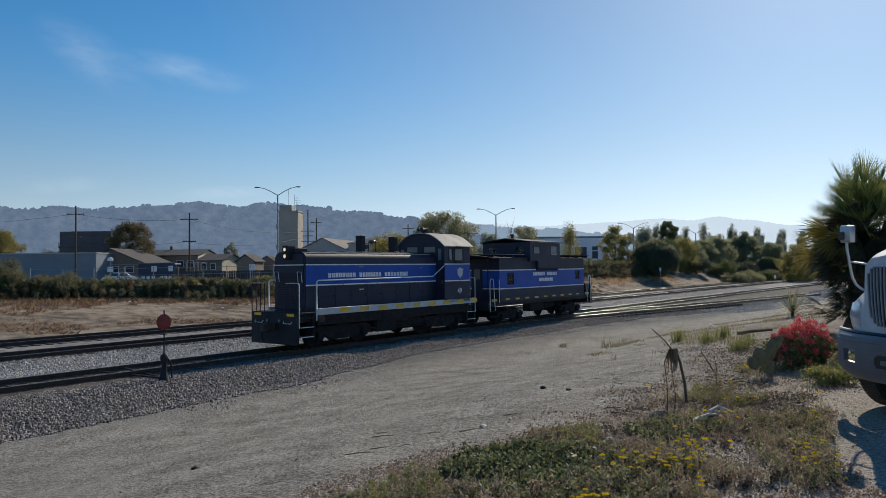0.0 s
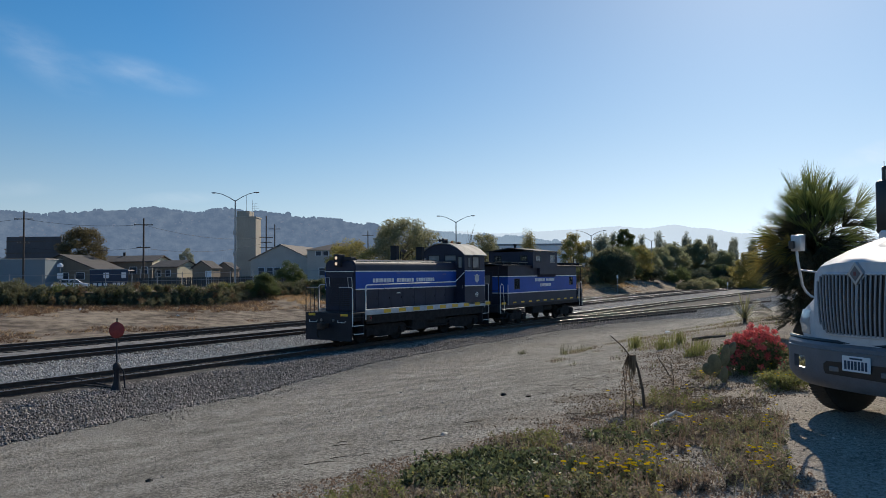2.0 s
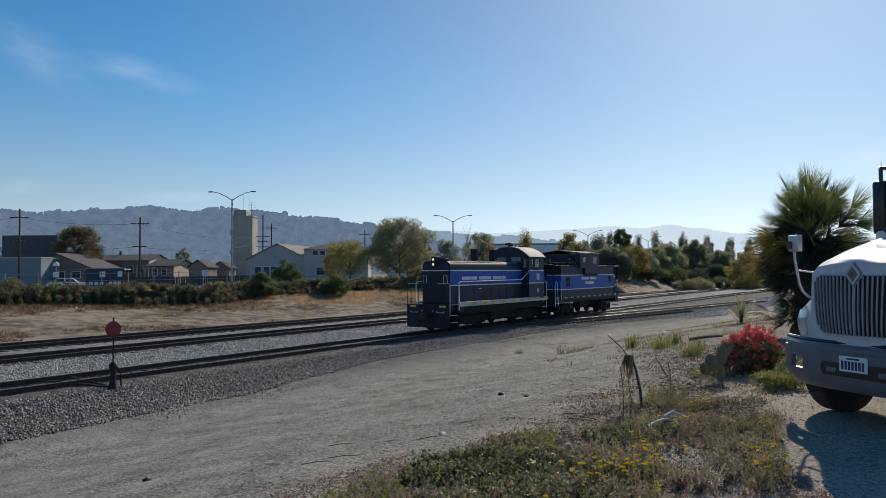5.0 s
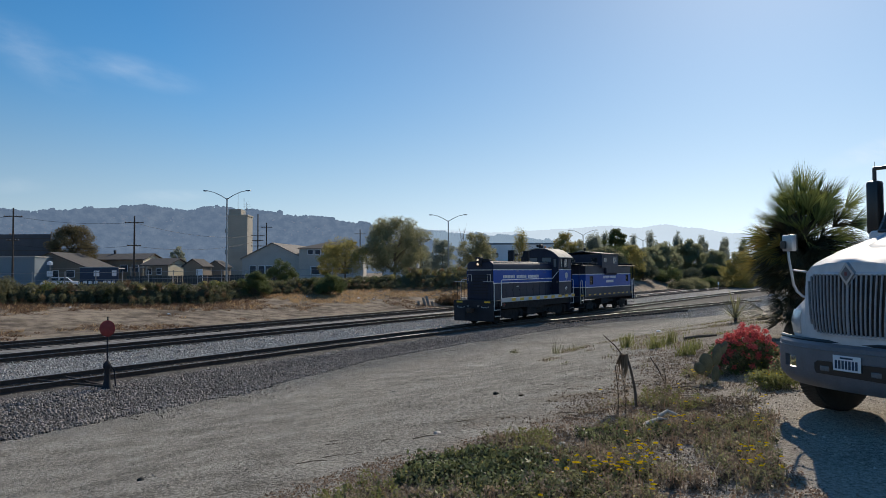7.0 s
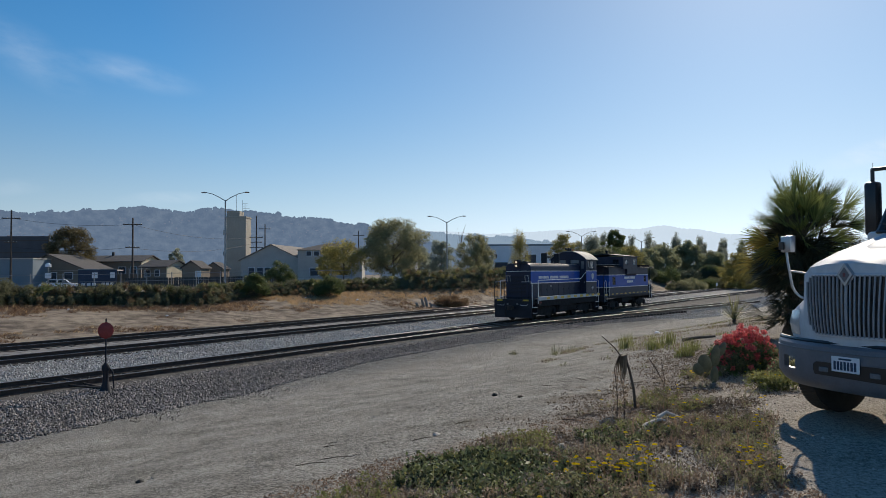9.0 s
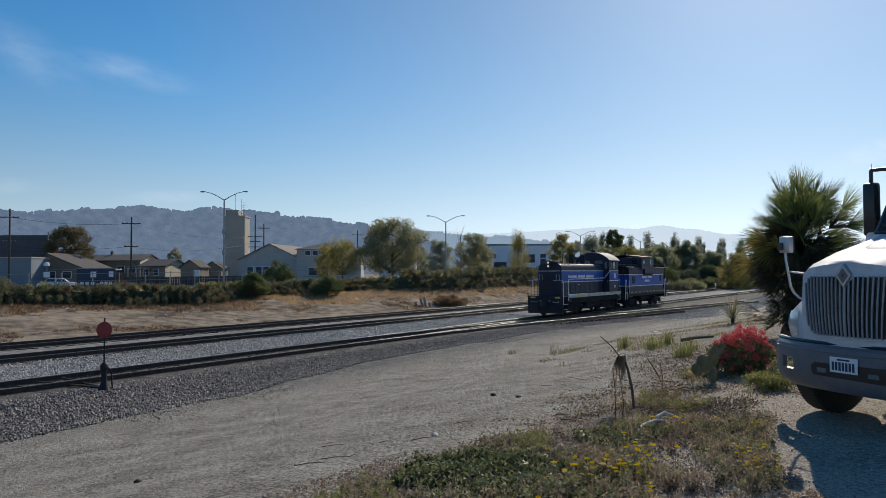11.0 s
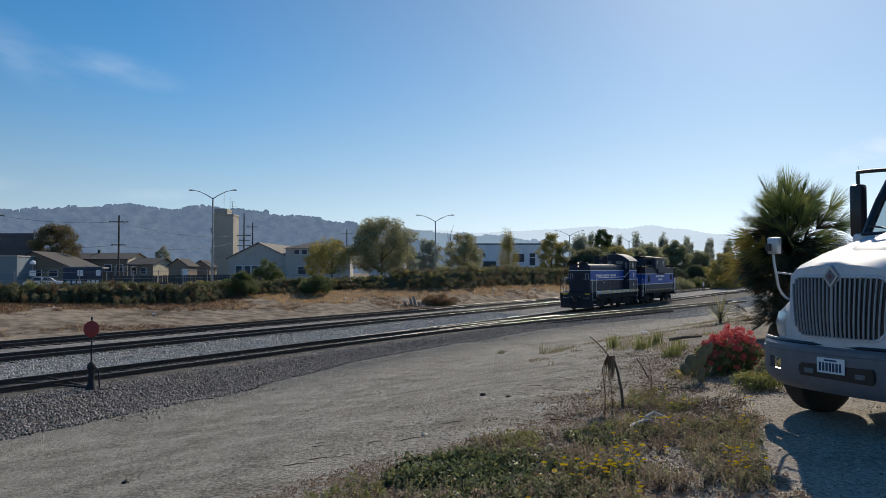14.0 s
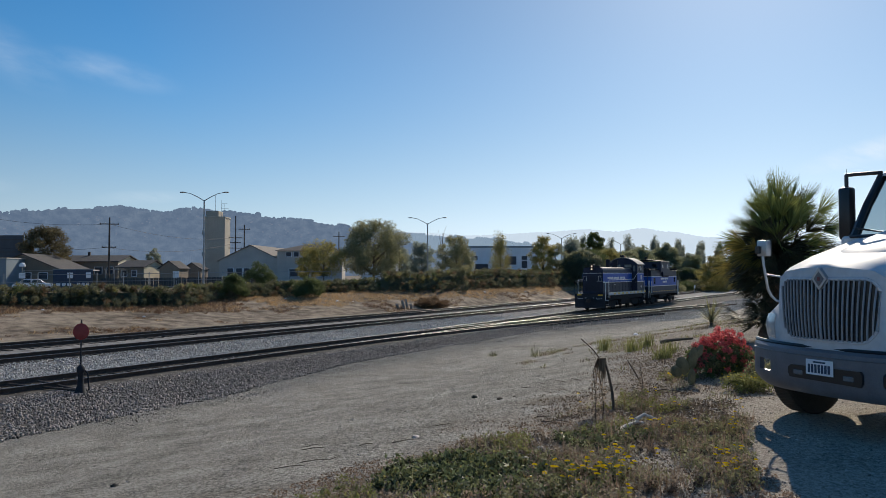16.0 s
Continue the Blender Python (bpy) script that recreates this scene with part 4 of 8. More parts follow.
    for x, o in ((u0 + 0.02, -1), (u1 - 0.02, 1)):
        for yy in (-1.2, 0.65):
            window_set(cup, "x", x, yy, yy + 0.55, 3.8, 4.2, o, M_BLACK)
    cr = [(-CWD - 0.1, 4.42), (-CWD - 0.1, 4.47), (0, 4.68), (CWD + 0.1, 4.47), (CWD + 0.1, 4.42), (0, 4.62)]
    part("cupola_roof", prism(B(), cr, "x", u0 - 0.15, u1 + 0.15), M_BLACK, cup)
    part("smoke_jack", lathe(B(), [(0.08, 4.6), (0.08, 4.85), (0.14, 4.86), (0.1, 4.95), (0.01, 4.97)], 12, "z"), M_BLACK, cup)
    NEWEST[-1].location = (5.0, 0.3, 0)
    # platforms, rails and steps at both ends
    for x, sg in ((0.05, 1), (11.9, -1)):
        for sy in (-1, 1):
            rail_bar(cb, [(x + sg * 0.08, sy * 1.36, 0.75), (x + sg * 0.08, sy * 1.36, 2.3), (x + sg * 0.2, sy * 1.36, 2.46), (x + sg * 0.4, sy * 1.36, 2.4), (x + sg * 0.55, sy * 1.36, 0.8)], 0.02, M_WHITE, name="curved_handrail")
            rail_bar(cb, [(x + sg * 0.86, sy * 1.42, 1.2), (x + sg * 0.86, sy * 1.42, 2.4)], 0.018, M_WHITE, name="grab_rail")
            st = B()
            for zz in (0.45, 0.75, 1.02):
                box(st, min(x + sg * 0.15, x + sg * 0.7), max(x + sg * 0.15, x + sg * 0.7), min(sy * 1.05, sy * 1.38), max(sy * 1.05, sy * 1.38), zz, zz + 0.03)
            part("steps", st, M_BLACK, cb)
            part("roof_post", tube(B(), [(x + sg * 0.06, sy * 1.25, 1.24), (x + sg * 0.06, sy * 1.25, 3.5)], 0.03, 6), M_BLACK, cb)
        part("yellow_plate", box(B(), min(x + sg * 0.3, x + sg * 0.8), max(x + sg * 0.3, x + sg * 0.8), -1.32, -1.305, 1.26, 1.38), M_YELLOW, cb)
        er = B()
        for zz in (1.7, 2.1):
            tube(er, [(x, -1.3, zz), (x, 1.3, zz)], 0.018, 6)
        for yy in (-0.5, 0.5):
            tube(er, [(x, yy, 1.24), (x, yy, 2.1)], 0.018, 6)
        part("end_railing", er, M_BLACK, cb)
        part("end_sill", box(B(), min(x, x - sg * 0.06), max(x, x - sg * 0.06), -1.35, 1.35, 0.8 if sg > 0 else 0.7, 1.24 if sg > 0 else 1.95, 0.02), M_BLACK, cb)
        coupler(cb, x - sg * 0.05, -sg)
    part("battery_box", box(B(), 4.4, 5.9, -1.25, -0.7, 0.55, 1.0, 0.03), M_GREASE, cb)
    part("air_tank", lathe(B(), [(0.04, 6.3), (0.18, 6.36), (0.18, 7.5), (0.04, 7.56)], 14, "x"), M_GREASE, cb)
    NEWEST[-1].location = (0, -0.9, 0.8)
    ws = bogie(cb, 2.5, 1.7, 0.42, False) + bogie(cb, 9.5, 1.7, 0.42, False)
    return cb, ws


locomotive, loco_axles = build_locomotive()
caboose, caboose_axles = build_caboose()


def s_at(t):
    for (t0, a), (t1, b) in zip(LOCO_S, LOCO_S[1:]):
        if t <= t1:
            return a + (b - a) * (t - t0) / (t1 - t0)
    return LOCO_S[-1][1]


def motions():
    walk(locomotive, [(t, car_pose(s, 11.5)) for t, s in LOCO_S])
    walk(caboose, [(t, car_pose(s + CABOOSE_GAP, 11.9)) for t, s in LOCO_S])
    for axles, r in ((loco_axles, 0.508), (caboose_axles, 0.42)):
        for ax in axles:
            x = ax.matrix_basis.translation.x
            rows = []
            for k in range(81):
                t = k * 0.2
                turn = -(s_at(t) - LOCO_S[0][1]) / r
                rows.append((t, Matrix.Translation((x, 0, r)) @ Matrix.Rotation(-turn, 4, "Y")))
            walk(ax, rows)


# ---------------------------------------------------------------- plants: tools
def leaf_mat(name, color, vary=0.5, tr=0.35):
    return mat(name, color, 0.6, vary=vary, scale=0.8, fine=6, bump=0, rand=0.6, spec=0.25, translucent=tr)


L_OLIVE = leaf_mat("olive_leaves", (0.29, 0.28, 0.155), 0.5, 0.55)
# roadside trees far off: distance haze painted in as a paler leaf colour
L_PALE = leaf_mat("haze_pale_olive_leaves", (0.27, 0.28, 0.165), 0.45, 0.6)
L_GREEN = leaf_mat("green_leaves", (0.125, 0.15, 0.06), 0.5, 0.5)
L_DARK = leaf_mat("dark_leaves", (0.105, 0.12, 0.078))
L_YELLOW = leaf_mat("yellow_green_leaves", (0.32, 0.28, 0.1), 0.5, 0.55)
# farthest trees: more of the haze put into a greyer leaf colour
L_HAZY = leaf_mat("haze_pale_grey_green_leaves", (0.3, 0.325, 0.26), 0.4, 0.6)
L_BROWN = leaf_mat("autumn_brown_leaves", (0.21, 0.135, 0.075), 0.5, 0.45)
L_IVY = leaf_mat("ivy_leaves", (0.175, 0.17, 0.095), 0.6, 0.45)
L_RUSSET = leaf_mat("dark_olive_brown_leaves", (0.15, 0.122, 0.062), 0.55, 0.4)
L_BRUSH = leaf_mat("dead_brush", (0.2, 0.118, 0.07), 0.5, 0.3)
L_DRY = leaf_mat("dry_straw", (0.5, 0.34, 0.18), 0.4, 0.5)
M_BARK = mat("grey_bark", (0.11, 0.085, 0.065), 0.95, vary=0.35, scale=6, fine=40, bump=0.8)


def leaf_cloud(name, centres, per, spread, size, material, rng, squash=0.8, corners=4):
    """Small flat leaves scattered round clump centres: one mesh."""
    n = len(centres) * per
    c = np.repeat(np.array(centres, float), per, axis=0)
    off = rng.normal(size=(n, 3))
    off /= np.linalg.norm(off, axis=1, keepdims=True) + 1e-9
    off *= (rng.random((n, 1)) ** 0.5) * spread
    off[:, 2] *= squash
    c = c + off
    u = rng.normal(size=(n, 3))
    u /= np.linalg.norm(u, axis=1, keepdims=True)
    w = np.cross(u, rng.normal(size=(n, 3)))
    w /= np.linalg.norm(w, axis=1, keepdims=True) + 1e-9
    s = size * rng.uniform(0.6, 1.4, (n, 1))
    ring = [c - u * s, c + w * s * 0.5, c + u * s, c - w * s * 0.5] if corners == 4 else [c - u * s * 0.8 - w * s * 0.5, c - u * s * 0.8 + w * s * 0.5, c + u * s]
    v = np.stack(ring, 1).reshape(-1, 3)
    me = bpy.data.meshes.new(name)
    me.vertices.add(n * corners)
    me.vertices.foreach_set("co", v.ravel())
    me.loops.add(n * corners)
    me.loops.foreach_set("vertex_index", np.arange(n * corners))
    me.polygons.add(n)
    me.polygons.foreach_set("loop_start", np.arange(n) * corners)
    me.update(calc_edges=True)
    me.materials.append(material)
    return new(name, me)


def build_tree(x, y, w, h, leaves, label, seed, bare=0.28, shape="round", per=70, category="tree"):
    """A tapered trunk with limbs, and a crown of many small leaves in clumps."""
    rng = np.random.default_rng(seed)
    z0 = ground_z(x, y)
    tr = shell("tree", label, category, pose(x, y, z0 - 0.05))
    bm = B()
    top = h * (0.75 if shape != "slim" else 0.9)
    lean = rng.uniform(-0.04, 0.04, 2)
    pts = [(lean[0] * k * top, lean[1] * k * top, top * k) for k in (0, 0.25, 0.5, 0.75, 1)]
    tube(bm, pts, max(0.06, 0.022 * h), 8, 0.03)
    centres = []
    n = 74 if w > 4 else 40
    for i in range(n):
        a = 2.4 * i + rng.uniform(-0.5, 0.5)
        k = (i + 0.5) / n
        zc = h * (bare + (0.97 - bare) * k)
        if shape == "slim":
            rad = w / 2 * (0.95 - 0.6 * k)
        elif shape == "cone":
            rad = w / 2 * (1.05 - 0.9 * k)
        else:
            rad = w / 2 * math.sqrt(max(0.05, 1 - (2 * k - 0.9) ** 2 / 1.25))
        rr = rad * math.sqrt(rng.uniform(0.12, 0.95)) * rng.uniform(0.72, 1.26)
        c = Vector((math.cos(a) * rr, math.sin(a) * rr, zc + rng.uniform(-0.07, 0.06) * h))
        centres.append(c)
        if i % 3 == 0:
            st = Vector((0, 0, max(bare * h * 0.7, c.z - rr * 0.9 - 0.3)))
            mid = st.lerp(c, 0.5) + Vector((0, 0, -0.1))
            tube(bm, [st, mid, c], max(0.025, 0.007 * h), 5, 0.012)
    part("trunk", bm, M_BARK, tr)
    sp = max(0.3, w * (0.14 if shape == "round" else 0.24))
    cr = leaf_cloud("crown", centres, per, sp, (0.05 + 0.008 * w) * max(1.0, math.hypot(x, y) / 125), leaves, rng, 0.8 if shape == "round" else 1.9, corners=3)
    cr.parent = tr
    return tr


def build_bush(x, y, w, h, leaves, label, seed, per=60, name="bush", size=None, category="bush", dz=0.0):
    rng = np.random.default_rng(seed)
    bu = shell(name, label, category, pose(x, y, ground_z(x, y) - 0.03 + dz))
    bm = B()
    centres = []
    for i in range(22):
        a, k = 2.4 * i, (i + 0.5) / 22
        rr = w / 2 * math.sqrt(k) * rng.uniform(0.7, 0.92)
        zc = h * (0.14 + 0.7 * rng.random() * (1 - 0.6 * k))
        c = Vector((math.cos(a) * rr, math.sin(a) * rr, zc))
        centres.append(c)
        tube(bm, [(c.x * 0.1, c.y * 0.1, 0), (c.x * 0.6, c.y * 0.6, zc * 0.6), c], 0.012 * max(0.6, h), 5, 0.006)
    part("stems", bm, M_BARK, bu)
    cr = leaf_cloud("foliage", centres, per, max(0.12, w * 0.15), size or (0.035 + 0.008 * w), leaves, rng, 0.9, corners=4 if size else 3)
    cr.parent = bu
    return bu


# ---------------------------------------------------------------- distance: hills
# distance haze is painted in: the slopes emit the haze colour, weighted by share
def hill_material(name, haze, dark, light, share, scale):
    m = bpy.data.materials.new(name)
    m.use_nodes = True
    t = m.node_tree
    t.nodes.remove(t.nodes["Principled BSDF"])
    co, n1, n2 = t.nodes.new("ShaderNodeTexCoord"), t.nodes.new("ShaderNodeTexNoise"), t.nodes.new("ShaderNodeTexVoronoi")
    n1.inputs["Scale"].default_value, n1.inputs["Detail"].default_value, n1.inputs["Roughness"].default_value = scale, 7, 0.6
    n2.inputs["Scale"].default_value = scale * 6
    nz = t.nodes.new("ShaderNodeVectorMath")
    nz.operation = "NORMALIZE"
    t.links.new(co.outputs["Object"], nz.inputs[0])
    sq = t.nodes.new("ShaderNodeVectorMath")
    sq.operation = "MULTIPLY"
    sq.inputs[1].default_value = (1.0, 1.0, 1.5)
    t.links.new(nz.outputs[0], sq.inputs[0])
    t.links.new(sq.outputs[0], n1.inputs["Vector"])
    t.links.new(sq.outputs[0], n2.inputs["Vector"])
    r = t.nodes.new("ShaderNodeValToRGB")
    r.color_ramp.elements[0].position, r.color_ramp.elements[1].position = 0.36, 0.7
    r.color_ramp.elements[0].color, r.color_ramp.elements[1].color = (*dark, 1), (*light, 1)
    mm = t.nodes.new("ShaderNodeMath")
    mm.operation = "MULTIPLY_ADD"
    mm.inputs[1].default_value = -0.12
    t.links.new(n2.outputs["Distance"], mm.inputs[0])
    t.links.new(n1.outputs["Fac"], mm.inputs[2])
    t.links.new(mm.outputs[0], r.inputs[0])
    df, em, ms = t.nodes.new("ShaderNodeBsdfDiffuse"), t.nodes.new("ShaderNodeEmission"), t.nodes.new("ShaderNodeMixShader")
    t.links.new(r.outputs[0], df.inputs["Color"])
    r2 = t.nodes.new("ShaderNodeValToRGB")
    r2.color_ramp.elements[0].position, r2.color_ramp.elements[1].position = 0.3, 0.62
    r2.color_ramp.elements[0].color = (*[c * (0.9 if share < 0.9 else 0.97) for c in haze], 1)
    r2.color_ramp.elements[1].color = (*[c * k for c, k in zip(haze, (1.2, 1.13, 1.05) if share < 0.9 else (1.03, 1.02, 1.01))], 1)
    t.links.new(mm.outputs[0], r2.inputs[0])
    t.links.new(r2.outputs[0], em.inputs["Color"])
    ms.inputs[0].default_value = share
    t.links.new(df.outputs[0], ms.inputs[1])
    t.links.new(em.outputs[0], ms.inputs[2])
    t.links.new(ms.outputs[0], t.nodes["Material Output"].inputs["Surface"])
    return m


def build_hills(name, ridge, dist, depth, material, label, rough, tree_size, seed):
    """A range of hills from its ridge line: (degrees to the right of +y, degrees up)."""
    def up(az):
        for (a, e), (b, g) in zip(ridge, ridge[1:]):
            if az <= b:
                u = max(0, (az - a) / (b - a))
                return e + (g - e) * u * u * (3 - 2 * u)
        return ridge[-1][1]
    rng = random.Random(seed)
    verts, faces = [], []
    n, rows = 420, 9
    a0, a1 = ridge[0][0], ridge[-1][0]
    for i in range(n + 1):
        az = a0 + (a1 - a0) * i / n
        h = 3.1 + math.tan(radians(up(az))) * dist
        for k in range(rows):
            f = k / (rows - 2) if k < rows - 1 else 1.3
            d = dist - depth * (1 - f)
            fold = noise.noise(Vector((az * 0.5, f * 3, seed)))
            z = h * (f ** 1.3) * (1 + 0.22 * fold * (1 - f)) if k < rows - 1 else h * 0.7
            if k == rows - 2:
                z += rough * noise.noise(Vector((az * 6, 0, seed)))
            verts.append((d * math.sin(radians(az)), d * math.cos(radians(az)), max(0, z)))
    for i in range(n):
        for k in range(rows - 1):
            o = i * rows + k
            faces.append((o, o + rows, o + rows + 1, o + 1))
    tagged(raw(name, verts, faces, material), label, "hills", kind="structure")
    # small houses far up the slopes
    if depth == 1500:
        hv, hf = [], []
        for _ in range(260):
            az, f = rng.uniform(-36, -8), rng.uniform(0.45, 0.85)
            if noise.noise(Vector((az * 0.35, f * 4, 9))) < 0.0:
                continue
            h = 3.1 + math.tan(radians(up(az))) * dist
            d = dist - depth * (1 - f)
            z = h * (f ** 1.3) * (1 + 0.22 * noise.noise(Vector((az * 0.5, f * 3, seed))) * (1 - f))
            w, tall = rng.uniform(2.5, 7) * f, rng.uniform(1.0, 2.4) * f
            o = len(hv)
            for dd in (-14, -6):
                for s in (-w / 2, w / 2):
                    for k in (-1, tall):
                        hv.append(((d + dd) * math.sin(radians(az)) + s * math.cos(radians(az)), (d + dd) * math.cos(radians(az)) - s * math.sin(radians(az)), z + k))
            hf += [tuple(o + k for k in q) for q in ((0, 2, 3, 1), (4, 5, 7, 6), (0, 1, 5, 4), (2, 6, 7, 3), (1, 3, 7, 5))]
        # the houses glow in a haze colour like the slopes
        tagged(raw("hillside_houses", hv, hf, hill_material("haze_glow_house_wall", (0.165, 0.21, 0.3), (0.3, 0.28, 0.25), (0.5, 0.46, 0.4), 0.88, 300)), "tiny houses on the hillside, paled by painted haze", "houses", kind="stuff")
    # clumps of trees along the ridge
    verts, faces = [], []
    for _ in range(int(1500 if tree_size else 0)):
        az = rng.uniform(a0, a1)
        if noise.noise(Vector((az * 0.45, 7, seed))) < -0.05:
            continue
        h = 3.1 + math.tan(radians(up(az))) * dist
        r = tree_size * rng.uniform(0.5, 1.3) * (1.6 if noise.noise(Vector((az * 0.9, 3, seed))) > 0.35 else 0.8)
        c = Vector((dist * math.sin(radians(az)), dist * math.cos(radians(az)), h + r * 0.35))
        o = len(verts)
        m = 7
        for lay, (rad, zz) in enumerate(((0.6, -1.0), (1.0, -0.2), (0.85, 0.45), (0.3, 0.95))):
            for k in range(m):
                t = 2 * math.pi * k / m
                q = rad * r * rng.uniform(0.75, 1.2)
                verts.append((c.x + q * math.cos(t), c.y + q * math.sin(t), c.z + zz * r))
        for lay in range(3):
            for k in range(m):
                a, b = o + lay * m + k, o + lay * m + (k + 1) % m
                faces.append((a, b, b + m, a + m))
        faces.append(tuple(o + 3 * m + k for k in range(m)))
    if verts:
        tagged(raw("ridge_trees", verts, faces, material), "trees along the hill ridge with painted haze", "trees", kind="stuff")


RIDGE = [(-60, 3.9), (-45, 4.3), (-34.8, 4.28), (-32.3, 4.4), (-30.4, 4.26), (-28.4, 4.54), (-26.6, 4.73), (-23.7, 4.89), (-22.8, 5.01), (-21.4, 4.81), (-19.9, 4.64), (-18.3, 4.99),
         (-17.4, 5.14), (-15.4, 4.85), (-12.4, 4.56), (-9.8, 4.33), (-6.7, 3.96), (-4.0, 3.4), (-1.5, 2.6), (2.0, 1.6), (8, 0.6)]
MID_RIDGE = [(-14, 3.9), (-9.8, 4.0), (-6.7, 3.8), (-4.0, 3.57), (-0.3, 3.21), (4.2, 2.9), (9.2, 2.3), (15, 1.6), (22, 1.0)]
FAR_RIDGE = [(-14, 3.6), (-6.7, 3.69), (-0.3, 3.39), (4.2, 3.15), (7.0, 3.27), (9.7, 3.38), (13.2, 3.56), (15.4, 3.35), (17.4, 3.58), (19.2, 3.28), (22.5, 2.78), (27.9, 2.45), (33.7, 2.1), (50, 1.6)]
# each farther range emits a paler haze colour
build_hills("backdrop_near_hills", RIDGE, 2400, 1500, hill_material("haze_glow_wooded_hill", (0.126, 0.185, 0.286), (0.05, 0.055, 0.04), (0.22, 0.21, 0.16), 0.88, 85), "wooded hills with painted haze, dotted with houses", 7, 5.5, 3)
build_hills("backdrop_middle_hills", MID_RIDGE, 3100, 1400, hill_material("haze_glow_middle_hill", (0.25, 0.34, 0.445), (0.06, 0.065, 0.06), (0.16, 0.16, 0.15), 0.95, 70), "pale blue wooded hills with painted haze", 7, 6.5, 5)
build_hills("backdrop_far_hills", FAR_RIDGE, 4000, 1200, hill_material("haze_glow_far_hill", (0.6, 0.71, 0.82), (0.06, 0.07, 0.07), (0.1, 0.1, 0.1), 0.985, 20), "pale bluish far hills with painted haze", 6, 0, 8)

# ---------------------------------------------------------------- buildings
M_WALL_GREY = mat("pale_grey_wall", (0.45, 0.42, 0.39), 0.85, vary=0.15, scale=0.6, fine=8, bump=0.15)
M_WALL_BLUE = mat("pale_blue_wall", (0.19, 0.235, 0.27), 0.85, vary=0.15, scale=0.4, fine=8, bump=0.15)
M_WALL_TAN = mat("tan_stucco", (0.23, 0.19, 0.15), 0.9, vary=0.18, scale=0.7, fine=10, bump=0.2)
M_WALL_CREAM = mat("cream_wall", (0.7, 0.62, 0.46), 0.85, vary=0.12, scale=0.8, fine=10, bump=0.15)
M_WALL_WHITE = mat("white_wall", (0.72, 0.74, 0.78), 0.8, vary=0.1, scale=0.5, fine=8, bump=0.1)
M_ROOF = mat("grey_shingle_roof", (0.085, 0.078, 0.075), 0.95, vary=0.3, scale=1.5, fine=14, bump=0.4)
M_ROOF_TAN = mat("tan_shingle_roof", (0.24, 0.21, 0.18), 0.95, vary=0.25, scale=1.5, fine=14, bump=0.4)
M_CONCRETE = mat("weathered_concrete", (0.40, 0.36, 0.30), 0.95, vary=0.2, scale=0.3, fine=5, bump=0.2)
M_DARKPANEL = mat("dark_panel", (0.05, 0.055, 0.07), 0.6, vary=0.3, scale=0.5)
M_NAVYBIN = mat("navy_container_paint", (0.03, 0.05, 0.095), 0.55, vary=0.3, scale=1.2, fine=20, bump=0.1)
M_GALV = mat("galvanised_steel", (0.3, 0.31, 0.32), 0.5, 0.6, vary=0.2, scale=3)
M_POLE = mat("weathered_pole_wood", (0.075, 0.06, 0.05), 0.95, vary=0.3, scale=3, fine=30, bump=0.4)


def house_window(parent, x, y, z, w, h):
    win = part("window", box(B(), x - w / 2 - 0.08, x + w / 2 + 0.08, y - 0.06, y + 0.02, z - h / 2 - 0.08, z + h / 2 + 0.08, 0.02), M_WALL_WHITE, parent)
    part("pane", box(B(), x - w / 2, x + w / 2, y - 0.075, y - 0.055, z - h / 2, z + h / 2), M_DARKPANEL, win)
    return win


